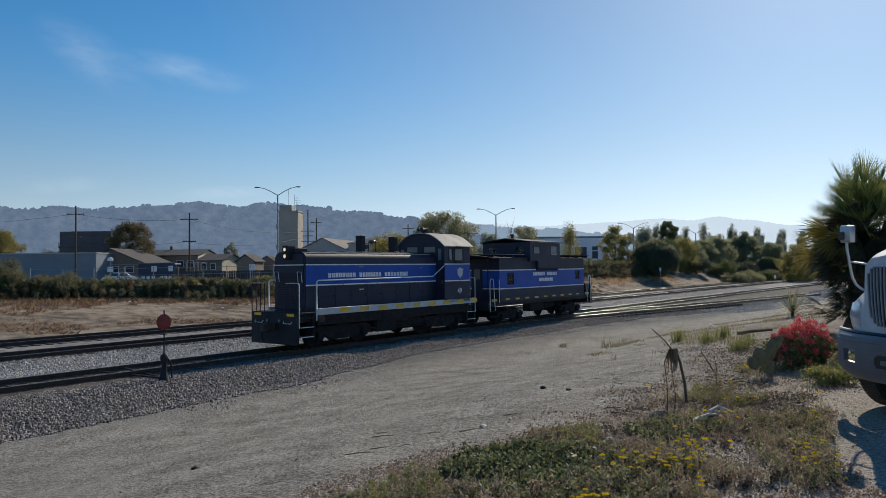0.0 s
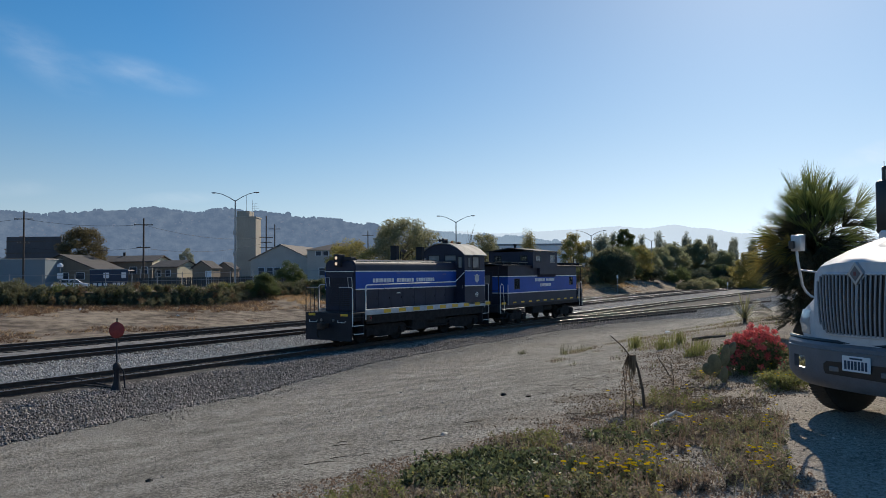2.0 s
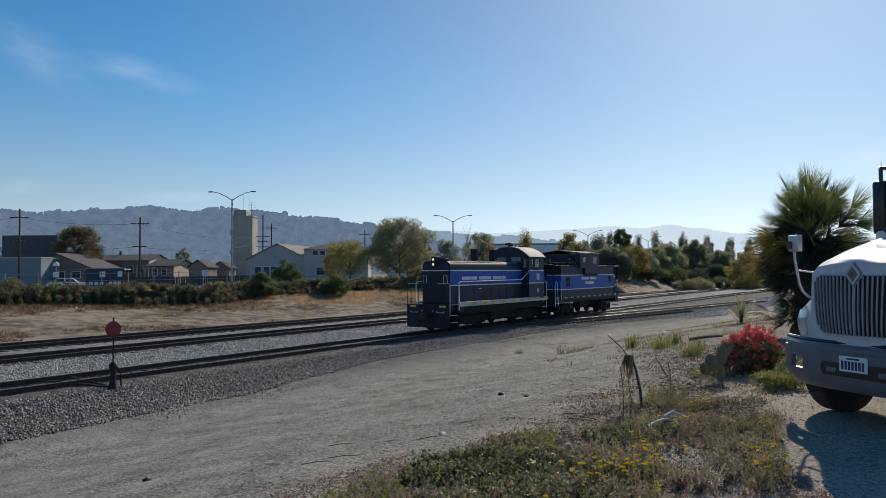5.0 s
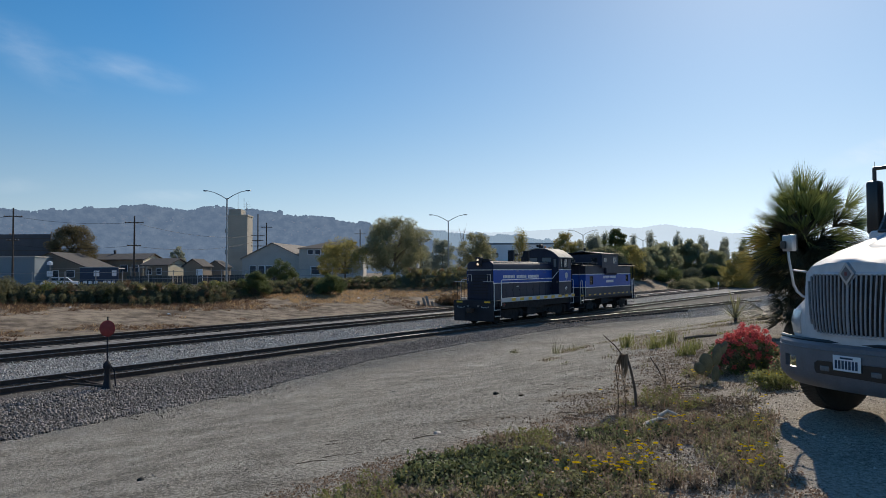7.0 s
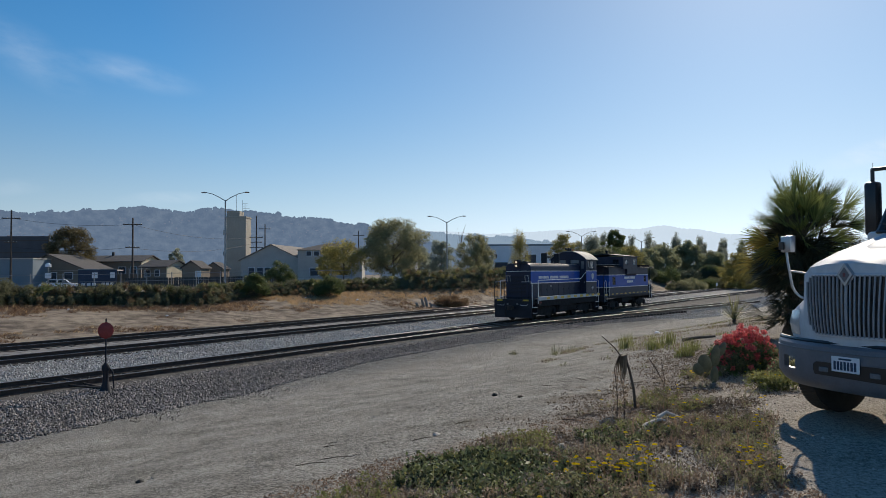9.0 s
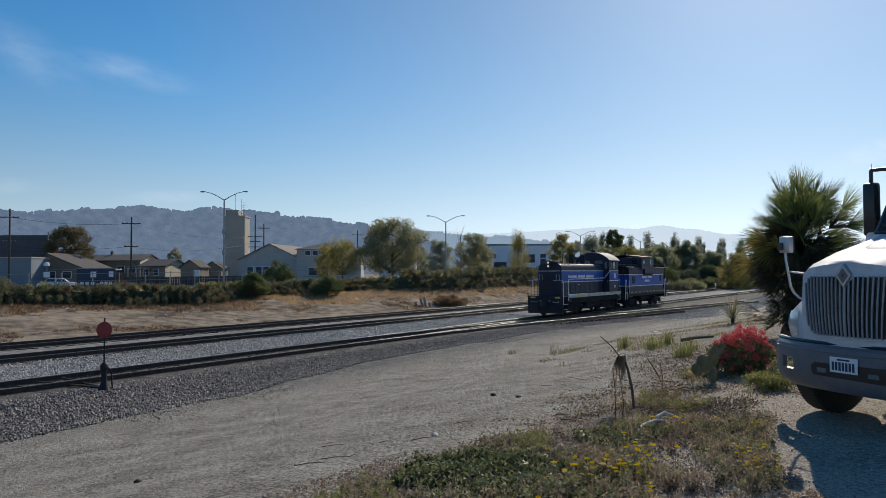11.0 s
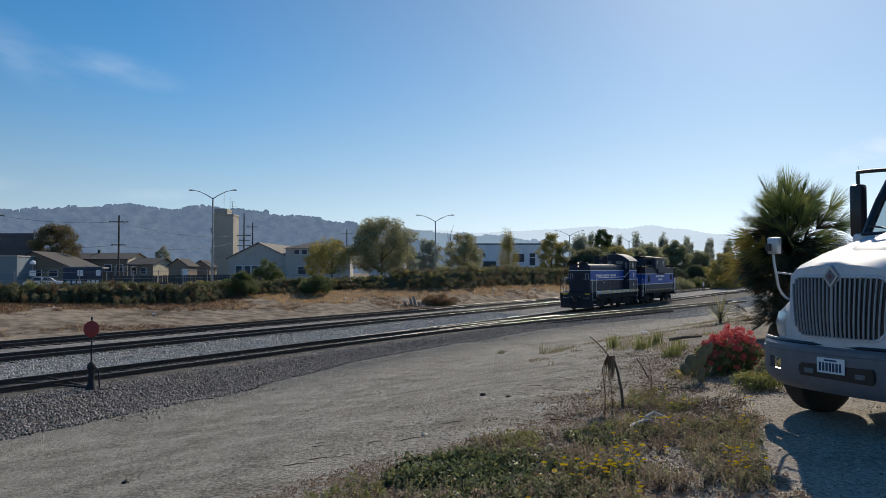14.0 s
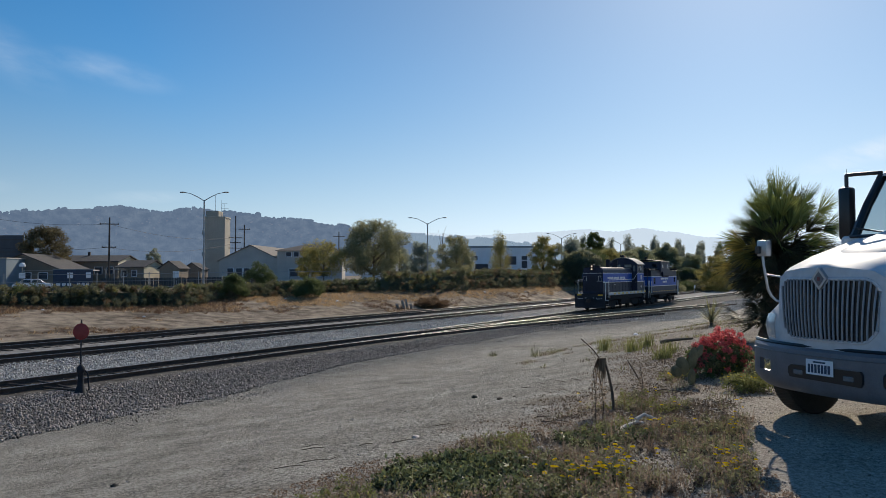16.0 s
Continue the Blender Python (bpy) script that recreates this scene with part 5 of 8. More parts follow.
def build_house(x, y, w, d, eave, ridge, wall, roof, label, gable="side", turn=0.0, windows=(), door=None, category="house", gable_wall=None, name="house", over=0.4):
    """x, y: the middle of the front; gable 'side': the ridge runs along the front; 'front': the gable faces the camera; 'flat'; 'hip'."""
    z0 = ground_z(x, y)
    hs = shell(name, label, category, pose(x, y, z0 - 0.1, 0, 0, turn))
    wb = box(B(), -w / 2, w / 2, 0, d, 0, eave + 0.1)
    part("wall", wb, wall, hs)
    t = 0.14
    if gable == "side":
        part("gable_wall", prism(B(), [(0.02, eave + 0.1), (d - 0.02, eave + 0.1), (d / 2, ridge)], "x", -w / 2 + 0.02, w / 2 - 0.02), gable_wall or wall, hs)
        pr = [(-over, eave - 0.1), (d / 2, ridge), (d + over, eave - 0.1), (d + over, eave - 0.1 + t), (d / 2, ridge + t), (-over, eave - 0.1 + t)]
        part("roof", prism(B(), pr, "x", -w / 2 - over, w / 2 + over), roof, hs)
    elif gable == "front":
        part("gable_wall", prism(B(), [(-w / 2 + 0.02, eave + 0.1), (w / 2 - 0.02, eave + 0.1), (0, ridge)], "y", 0.02, d - 0.02), gable_wall or wall, hs)
        pr = [(-w / 2 - over, eave - 0.15), (0, ridge), (w / 2 + over, eave - 0.15), (w / 2 + over, eave - 0.15 + t), (0, ridge + t), (-w / 2 - over, eave - 0.15 + t)]
        part("roof", prism(B(), pr, "y", -over, d + over), roof, hs)
    elif gable == "hip":
        bm = B()
        k = min(w, d) / 2
        c = [bm.verts.new(p) for p in ((-w / 2 - over, -over, eave), (w / 2 + over, -over, eave), (w / 2 + over, d + over, eave), (-w / 2 - over, d + over, eave))]
        rg = [bm.verts.new(p) for p in ((-w / 2 + k, d / 2, ridge), (w / 2 - k, d / 2, ridge))]
        for f in ((c[0], c[1], rg[1], rg[0]), (c[1], c[2], rg[1]), (c[2], c[3], rg[0], rg[1]), (c[3], c[0], rg[0]), (c[3], c[2], c[1], c[0])):
            bm.faces.new(f)
        part("roof", bm, roof, hs)
    else:
        part("roof", box(B(), -w / 2 - 0.1, w / 2 + 0.1, -0.1, d + 0.1, eave + 0.1, ridge), roof, hs)
    for wx, wz, ww, wh in windows:
        house_window(hs, wx, 0, wz, ww, wh)
    if door:
        part("door", box(B(), door - 0.5, door + 0.5, -0.05, 0.02, 0.1, 2.2, 0.01), M_WALL_WHITE, hs)
    return hs


build_house(-71.8, 102, 26, 9, 4.2, 4.45, M_WALL_BLUE, M_WALL_GREY, "long low pale blue flat-roofed building", "flat", category="building", name="long_building")
bungalow = build_house(-59.1, 106.7, 10.4, 9, 2.7, 4.9, M_WALL_TAN, M_ROOF, "tan bungalow with broad low-pitched grey roof", "front", 0, [(0.6, 1.7, 1.2, 0.9), (3.0, 1.7, 1.2, 0.9)], over=0.5)
part("carport_roof", box(B(), 5.2, 9.2, -0.6, 4.5, 2.42, 2.6, 0.02), M_WALL_GREY, bungalow, "pale flat carport roof edge")
for px in (5.6, 8.9):
    part("carport_post", box(B(), px - 0.07, px + 0.07, -0.5, -0.36, 0, 2.42), M_WALL_GREY, bungalow)
part("fascia", box(B(), -5.7, 5.7, -0.55, -0.5, 2.45, 2.5), M_WALL_GREY, bungalow)
lodge = build_house(-55.2, 119.6, 9.4, 7, 3.9, 4.9, M_WALL_TAN, M_ROOF, "long tan bungalow with cream gable end", "side", -5, [(-2.6, 2.4, 1.5, 1.1), (1.4, 2.4, 1.2, 1.1), (3.4, 2.4, 1.0, 1.1)], gable_wall=M_WALL_CREAM)
# sun on the end wall put in as a much paler slab
part("gable_siding", box(B(), 4.7, 4.76, 0.02, 6.98, 0.1, 3.95), M_WALL_CREAM, lodge, "cream end wall, sunlight painted into its paler colour")
part("chimney", box(B(), -2.3, -1.95, 3.2, 3.55, 4.7, 5.6, 0.03), M_ROOF, lodge)
cottage = build_house(-46.0, 113.4, 4.4, 6, 2.9, 3.9, M_WALL_TAN, M_ROOF, "small bungalow with cream gable end", "side", -12, [(-1.2, 1.9, 1.0, 0.9), (0.6, 1.9, 0.8, 0.9)], gable_wall=M_WALL_CREAM)
# paler slab again paints the sunlight on this end wall
part("gable_siding", box(B(), 2.2, 2.26, 0.02, 5.98, 0.1, 2.95), M_WALL_CREAM, cottage, "cream end wall, sunlight painted into its paler colour")
part("porch_roof", box(B(), -3.6, -0.4, -1.6, 0.0, 2.5, 2.62, 0.02), M_WALL_GREY, cottage, "pale flat porch roof")
for px in (-3.4, -1.9, -0.6):
    part("porch_post", box(B(), px - 0.06, px + 0.06, -1.5, -1.38, 0, 2.5), M_WALL_GREY, cottage)
build_house(-40.0, 113.2, 3.0, 4, 2.7, 3.75, M_WALL_TAN, M_ROOF, "gabled shed with white door", "front", -4, door=1.15, category="shed", name="shed", over=0.25)
build_house(-39.0, 121.2, 3.0, 4, 2.6, 3.6, M_WALL_TAN, M_ROOF, "gabled shed behind the bungalows", "front", category="shed", name="shed", over=0.25)
build_house(-28.6, 118.8, 10.6, 26, 4.0, 6.5, M_WALL_GREY, M_ROOF_TAN, "grey gabled warehouse with tan roof", "front", -7, [(-3.4, 1.9, 1.0, 1.6), (-1.9, 1.9, 1.0, 1.6), (-0.6, 1.9, 1.0, 1.6)], category="warehouse", name="warehouse", gable_wall=M_WALL_GREY, over=0.3)
build_house(-18.2, 115.5, 10.4, 9, 5.5, 6.8, M_WALL_GREY, M_ROOF, "two-storey pale grey house with hipped roof", "hip", 3, [(-3.4, 4.9, 0.8, 0.7), (-2.2, 4.9, 0.8, 0.7), (1.2, 4.7, 1.1, 0.9), (-2.6, 1.9, 1.4, 1.2), (2.2, 1.9, 1.4, 1.2)])
build_house(18.4, 164.4, 16.8, 12, 7.7, 8.2, M_WALL_WHITE, M_WALL_BLUE, "white two-storey office building with parapet", "flat", 0,
            [(-6.3, 5.4, 1.5, 0.9), (-4.6, 2.8, 3.0, 2.4), (2.2, 4.8, 2.6, 1.9), (5.4, 5.4, 1.3, 0.9), (5.4, 3.9, 1.3, 1.7), (2.2, 2.2, 2.6, 0.9), (7.0, 2.2, 1.4, 1.2), (-1.4, 2.2, 1.6, 1.0)], category="office building", name="office_building")
build_house(-7.0, 115.3, 6.0, 4, 3.4, 3.7, M_WALL_WHITE, M_WALL_GREY, "low white flat-roofed building behind trees", "flat", category="building", name="low_building", windows=[(-1, 2, 1.2, 0.8)])
ch = part("chimney", box(B(), -0.5, 0.5, 3, 4, 8.2, 10.2, 0.05), M_WALL_WHITE, [o for o in bpy.data.objects if o.name.startswith("office_building")][0])


def build_tower():
    tw = shell("concrete_tower", "tall beige windowless concrete tower with antennas", "tower", pose(-40.9, 140.9, ground_z(-40.9, 140.9)))
    part("shaft", box(B(), -1.95, 1.95, 0, 4, 0, 13.0, 0.06), M_CONCRETE, tw)
    part("penthouse", box(B(), -1.9, 0.6, 0.3, 3.6, 13.0, 14.2, 0.05), M_CONCRETE, tw)
    part("parapet", box(B(), -2.05, 2.05, -0.1, 4.1, 12.75, 13.05, 0.03), M_CONCRETE, tw)
    for i, (x, h) in enumerate(((-0.2, 4.0), (1.0, 3.0), (1.5, 2.2))):
        part("antenna", tube(B(), [(x, 1, 12.9), (x, 1, 13.4 + h)], 0.035, 5), M_GALV, tw)
    an = B()
    for k in range(4):
        tube(an, [(1.0, 1, 14.2 + 0.5 * k), (2.6 - 0.2 * k, 1, 14.2 + 0.5 * k)], 0.02, 4)
    part("antenna_arms", an, M_GALV, tw)
    for z in (5.2, 9.4):
        part("bracket", box(B(), -2.6, -1.95, 0.2, 0.8, z, z + 0.9, 0.03), M_GALV, tw)
    return tw


build_tower()


def build_billboard():
    bb = shell("billboard", "dark back of a wide billboard on posts", "billboard", pose(-70, 118, ground_z(-70, 118), 0, 0, 0))
    part("panel", box(B(), -4.6, 4.6, 0, 0.3, 4.6, 8.2, 0.03), M_DARKPANEL, bb)
    for x in (-3, 0.2, 3.4):
        part("post", tube(B(), [(x, 0.5, 0), (x, 0.5, 8.0)], 0.14, 8), M_POLE, bb)
    for z in (5.4, 7.4):
        part("stringer", box(B(), -4.6, 4.6, -0.06, 0.0, z, z + 0.1), M_POLE, bb)


build_billboard()


def build_container(x, y, w, label):
    c = shell("storage_container", label, "container", pose(x, y, ground_z(x, y), 0, 0, 25), group="navy containers by the fence")
    part("body", box(B(), -w / 2, w / 2, 0, 2.2, 0.12, 2.45, 0.03), M_NAVYBIN, c)
    part("lid", box(B(), -w / 2 - 0.05, w / 2 + 0.05, -0.05, 2.25, 2.45, 2.52), M_GALV, c, "pale metal lid")
    rb = B()
    for i in range(9):
        xx = -w / 2 + w * (i + 0.5) / 9
        box(rb, xx - 0.04, xx + 0.04, -0.04, 0, 0.2, 2.4)
    part("ribs", rb, M_NAVYBIN, c)
    part("notice", box(B(), w * 0.12, w * 0.38, -0.06, -0.045, 1.55, 2.15), M_WALL_WHITE, c, "white square notice")
    for k in range(3):
        part("stencil_bar", box(B(), -w * 0.35 + k * w * 0.24, -w * 0.18 + k * w * 0.24, -0.06, -0.045, 0.75, 1.05), M_WALL_WHITE, c)


build_container(-37.3, 75.1, 2.1, "navy steel container with white notice")
build_container(-35.7, 75.9, 1.75, "smaller navy steel container with white stencils")


# ---------------------------------------------------------------- poles and lamps
def build_street_lamp(x, y, h, span):
    sl = shell("street_lamp", "tall grey double-armed street lamp", "street lamp", pose(x, y, ground_z(x, y), 0, 0, 0), group="street lamps along the road")
    part("base", lathe(B(), [(0.22, 0), (0.22, 0.1), (0.13, 0.3), (0.1, 0.32)], 12, "z"), M_GALV, sl)
    part("pole", tube(B(), [(0, 0, 0.1), (0, 0, h * 0.5), (0, 0, h)], 0.11, 10, 0.07), M_GALV, sl, smooth=True)
    for s in (-1, 1):
        k = span / 2
        arm = [(0, 0, h - 0.1), (s * k * 0.25, 0, h + 0.28), (s * k * 0.55, 0, h + 0.62), (s * k * 0.78, 0, h + 0.74)]
        a = part("arm", tube(B(), arm, 0.045, 7, 0.03), M_GALV, sl, smooth=True)
        hd = lathe(B(), [(0.03, k * 0.76), (0.1, k * 0.82), (0.13, k * 0.9), (0.1, k * 0.98), (0.02, k)], 10, "x")
        for v in hd.verts:
            v.co = Vector((v.co.x * s, v.co.y, v.co.z * 0.55))
        bmesh.ops.recalc_face_normals(hd, faces=hd.faces[:])
        part("lamp_head", hd, M_GALV, sl, "flat grey cobra lamp head", smooth=True).location = (0, 0, h + 0.76)
    return sl


for lx, ly, lh, lsp in ((-21.5, 70.4, 9.2, 4.8), (0.7, 91.8, 8.1, 5.0), (23.2, 117.2, 7.5, 5.0), (37.8, 133.8, 7.3, 5.1), (62.0, 172.0, 7.2, 5.2)):
    build_street_lamp(lx, ly, lh, lsp)


def build_utility_pole(x, y, h, arms, label):
    up = shell("utility_pole", label, "utility pole", pose(x, y, ground_z(x, y), 0, 0, 12), group="utility poles")
    part("post", tube(B(), [(0, 0, 0), (0, 0, h * 0.5), (0, 0, h)], 0.15, 9, 0.1), M_POLE, up, smooth=True)
    for dz, ln in arms:
        part("crossarm", box(B(), -ln / 2, ln / 2, -0.16, -0.06, h - dz - 0.06, h - dz + 0.06), M_POLE, up)
        for k in (-0.46, -0.2, 0.2, 0.46):
            part("insulator", lathe(B(), [(0.03, 0), (0.05, 0.06), (0.03, 0.12)], 6, "z"), M_GALV, up).location = (k * ln, -0.11, h - dz + 0.06)
    return up


build_utility_pole(-41.9, 96.1, 9.4, ((0.9, 2.4), (4.0, 1.8)), "weathered wooden utility pole with crossarms")
build_utility_pole(-60.2, 99.1, 11.0, ((1.2, 2.4), (4.6, 1.6)), "weathered wooden utility pole with crossarms")
build_utility_pole(-34.2, 130.8, 12.3, ((4.0, 2.4), (4.9, 2.0), (5.9, 2.4)), "tall wooden utility pole with three crossarms")
build_utility_pole(-35.1, 140.8, 11.4, ((0.9, 2.2),), "wooden utility pole with one crossarm")
build_utility_pole(-4.0, 125.0, 8.1, ((0.9, 4.0), (1.3, 2.4)), "wooden utility pole with wide crossarm")
build_utility_pole(-17.6, 150.3, 10.6, ((1.0, 2.4),), "wooden utility pole with one crossarm")


def build_wires():
    for (a, b, sag) in (((-60.2, 99, 11.2), (-41.9, 96, 10.0), 0.5), ((-41.9, 96, 6.8), (-34.2, 130.7, 9.0), 1.0), ((-41.9, 96, 10.0), (-34.2, 130.7, 10.0), 1.0), ((-110, 100, 10.5), (-60.2, 99, 11.2), 1.2), ((-60.2, 99, 7.2), (-41.9, 96, 6.9), 0.5)):
        a, b = Vector(a), Vector(b)
        pts = [a.lerp(b, k / 10) - Vector((0, 0, sag * 4 * (k / 10) * (1 - k / 10))) for k in range(11)]
        tagged(mesh_object("overhead_wire", tube(B(), pts, 0.018, 4), M_BLACK), "thin dark overhead wire between utility poles", "wire", "overhead wires")


build_wires()


# ---------------------------------------------------------------- hedge on the bank, fence behind
HEDGE = [(-47, 36, 1.2, 1.1), (-36.5, 44.2, 1.3, 1.1), (-29.5, 50.6, 1.36, 1.2), (-23.6, 54.6, 1.55, 1.2), (-19.5, 57.8, 1.62, 1.2), (-18.5, 63.5, 1.15, 1.2), (-12, 70, 1.1, 1.3), (-8.4, 73.6, 1.15, 1.5), (-5.0, 75.8, 1.2, 1.6), (-4.0, 76.4, 1.95, 1.8), (0.2, 79, 2.0, 2.2), (5.5, 86.5, 2.2, 2.2), (11.2, 95, 2.2, 2.0), (19, 106, 2.1, 2.0), (27, 119, 2.2, 2.2)]


def build_hedge():
    rng = np.random.default_rng(4)
    segs = []
    for (x0, y0, h0, w0), (x1, y1, h1, w1) in zip(HEDGE, HEDGE[1:]):
        n = int(math.hypot(x1 - x0, y1 - y0) / 0.6)
        for k in range(n):
            u = k / n
            segs.append((x0 + (x1 - x0) * u, y0 + (y1 - y0) * u, h0 + (h1 - h0) * u, w0 + (w1 - w0) * u))
    runs = [segs[: len(segs) // 2 - 4], segs[len(segs) // 2 - 5:]]
    for run, (mat_, lab) in zip(runs, ((L_IVY, "low clipped ivy hedge covering a fence on the dry bank"), (L_IVY, "tall dark vine-covered hedge on the dry bank"))):
        cents, skirt = [], []
        bm = B()
        prev = None
        for i, (x, y, h, w) in enumerate(run):
            j = min(i + 1, len(run) - 1)
            dx, dy = run[j][0] - run[max(0, i - 1)][0], run[j][1] - run[max(0, i - 1)][1]
            L = math.hypot(dx, dy) or 1
            nx, ny = -dy / L, dx / L
            z = ground_z(x, y)
            hh = h * (0.98 + 0.2 * noise.noise(Vector((i * 0.16, 2, 0))) + 0.12 * noise.noise(Vector((i * 0.7, 5, 0))))
            for _ in range(12):
                k = rng.uniform(-0.5, 0.5)
                zz = z + hh * rng.random() ** 0.6 * 0.95
                cents.append((x + nx * w * k + rng.normal() * 0.2, y + ny * w * k + rng.normal() * 0.2, zz))
            fs = -1 if across(x + nx, y + ny) > across(x, y) else 1
            spill = 0.5 + 0.9 * noise.noise(Vector((i * 0.22, 9, 0))) + 0.5 * noise.noise(Vector((i * 0.9, 11, 0)))
            for _ in range(7):
                k = fs * (0.45 * w + max(0.1, 0.6 + spill) * rng.random())
                px, py = x + nx * k, y + ny * k
                skirt.append((px, py, ground_z(px, py) + 0.05 + hh * 0.62 * rng.random() * (1 - 0.4 * abs(k) / (w + 1))))
            ring = [bm.verts.new((x + nx * w * 0.32 * s, y + ny * w * 0.32 * s, z + hh * q)) for s, q in ((-0.7, -0.05), (-0.6, 0.62), (0.6, 0.62), (0.7, -0.05))]
            if prev:
                for k in range(3):
                    bm.faces.new((prev[k], prev[k + 1], ring[k + 1], ring[k]))
            prev = ring
        hd = shell("hedge", lab, "hedge")
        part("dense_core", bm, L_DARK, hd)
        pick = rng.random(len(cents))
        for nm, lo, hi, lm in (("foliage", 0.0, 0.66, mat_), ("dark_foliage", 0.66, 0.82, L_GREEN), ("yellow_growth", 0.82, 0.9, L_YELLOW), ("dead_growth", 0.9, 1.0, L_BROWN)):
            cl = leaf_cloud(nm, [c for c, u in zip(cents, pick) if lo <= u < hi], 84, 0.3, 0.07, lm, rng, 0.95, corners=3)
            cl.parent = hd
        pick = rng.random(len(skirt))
        # shaded_vines: shade among the vines put in as a darker leaf colour
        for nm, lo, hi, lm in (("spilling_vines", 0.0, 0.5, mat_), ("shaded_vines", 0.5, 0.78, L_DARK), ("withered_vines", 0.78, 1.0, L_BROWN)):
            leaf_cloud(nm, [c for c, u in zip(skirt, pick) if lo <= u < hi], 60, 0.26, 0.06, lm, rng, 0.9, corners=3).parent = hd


build_hedge()


def build_fence():
    fe = shell("wire_fence", "grey wire fence with thin posts behind the hedge", "fence")
    pts = [(-46, 68), (-36, 73.5), (-27, 78), (-18, 83), (-9, 90)]
    rails = {0.5: [], 1.2: [], 1.95: []}
    for (x0, y0), (x1, y1) in zip(pts, pts[1:]):
        for k in range(4):
            u = k / 4
            x, y = x0 + (x1 - x0) * u, y0 + (y1 - y0) * u
            z = ground_z(x, y)
            part("post", tube(B(), [(x, y, z), (x, y, z + 2.1)], 0.045, 6), M_GALV, fe)
            for h in rails:
                rails[h].append((x, y, z + h))
    for h, r in rails.items():
        part("rail", tube(B(), r, 0.025, 5), M_GALV, fe)
    return fe


build_fence()


def build_board_fence():
    bf = shell("board_fence", "weathered grey-blue board fence before the bungalows", "fence")
    m = mat("weathered_fence_board", (0.075, 0.075, 0.075), 0.9, vary=0.3, scale=2, fine=20, bump=0.3, rand=0.6)
    me = bpy.data.meshes.new("board")
    bm = box(B(), -0.14, 0.14, 0, 0.03, 0, 1.3)
    bm.to_mesh(me)
    bm.free()
    me.materials.append(m)
    for i in range(64):
        x, y = -40.0 + i * 0.3, 90.0 + i * 0.06
        ob = new("board", me)
        ob.parent = bf
        ob.location = (x, y, ground_z(x, y) + 0.015 * math.sin(i * 1.3))
    for h in (0.3, 1.0):
        a, b = (-40.1, 90.03, ground_z(-40, 90) + h), (-20.9, 93.9, ground_z(-21, 94) + h)
        part("rail", tube(B(), [a, b], 0.05, 4), m, bf)
    return bf


build_board_fence()


def build_parked_car(x, y, turn, label):
    ca = shell("parked_car", label, "car", pose(x, y, ground_z(x, y), 0, 0, turn))
    side = [(-2.15, 0.35), (2.15, 0.35), (2.2, 0.6), (2.1, 0.82), (1.1, 0.95), (-1.9, 0.98), (-2.2, 0.8), (-2.22, 0.5)]
    bm = prism(B(), side, "y", -0.86, 0.86)
    bmesh.ops.bevel(bm, geom=bm.edges[:], offset=0.05, segments=2, affect="EDGES")
    body = part("body", bm, M_WALL_WHITE, ca, "white car body", smooth=True)
    cab = prism(B(), [(-1.7, 0.95), (1.0, 0.93), (0.35, 1.4), (-1.15, 1.42)], "y", -0.74, 0.74)
    bmesh.ops.bevel(cab, geom=cab.edges[:], offset=0.05, segments=2, affect="EDGES")
    part("roof", cab, M_WALL_WHITE, ca, smooth=True)
    for s in (-1, 1):
        for x0, x1 in ((-1.35, -0.45), (-0.35, 0.5)):
            part("window", prism(B(), [(x0 - (0.12 if x0 < -1 else 0), 1.0), (x1 + (0.25 if x1 > 0 else 0), 1.0), (x1, 1.34), (x0 + 0.1, 1.34)], "y", *sorted((s * 0.74, s * 0.755))), M_GLASS, ca)
        for wx in (-1.35, 1.35):
            w = part("wheel", lathe(B(), [(0.16, s * 0.7), (0.3, s * 0.7), (0.32, s * 0.75), (0.32, s * 0.84), (0.29, s * 0.88), (0.16, s * 0.87)], 20), M_GREASE, ca, smooth=True)
            w.location = (wx, 0, 0.32)
            part("rim", lathe(B(), [(0.17, s * 0.86), (0.1, s * 0.875), (0.01, s * 0.88)], 14), M_GALV, w)
        part("lamp", box(B(), 2.12, 2.2, s * 0.55 - 0.16, s * 0.55 + 0.16, 0.62, 0.74, 0.02), M_WALL_GREY, body)
    return ca


build_parked_car(-43.4, 81.0, 24, "white parked car behind the wire fence")


def build_sign(x, y, h, label, plate=True):
    s = shell("sign_post", label, "sign", pose(x, y, ground_z(x, y)))
    part("post", tube(B(), [(0, 0, 0), (0, 0, h)], 0.04, 6), M_GALV, s)
    if plate:
        part("plate", box(B(), -0.3, 0.35, -0.06, -0.04, h - 1.5, h - 0.95, 0.005), M_WALL_WHITE, s, "white sign plate")
        part("cap", lathe(B(), [(0.3, 0), (0.28, 0.25), (0.1, 0.38), (0.02, 0.4)], 10, "z"), M_WALL_WHITE, s).location = (0, 0, h - 0.3)
    else:
        part("plate", box(B(), -0.12, 0.12, -0.05, -0.03, h - 0.5, h, 0.005), M_WALL_WHITE, s)
    return s


build_sign(-40.6, 73.2, 3.1, "white sign and cap on a thin post")
build_sign(24.9, 106.5, 2.6, "thin milepost with small white plate", False)
build_sign(45.0, 116.0, 1.6, "short thin trackside marker post", False)

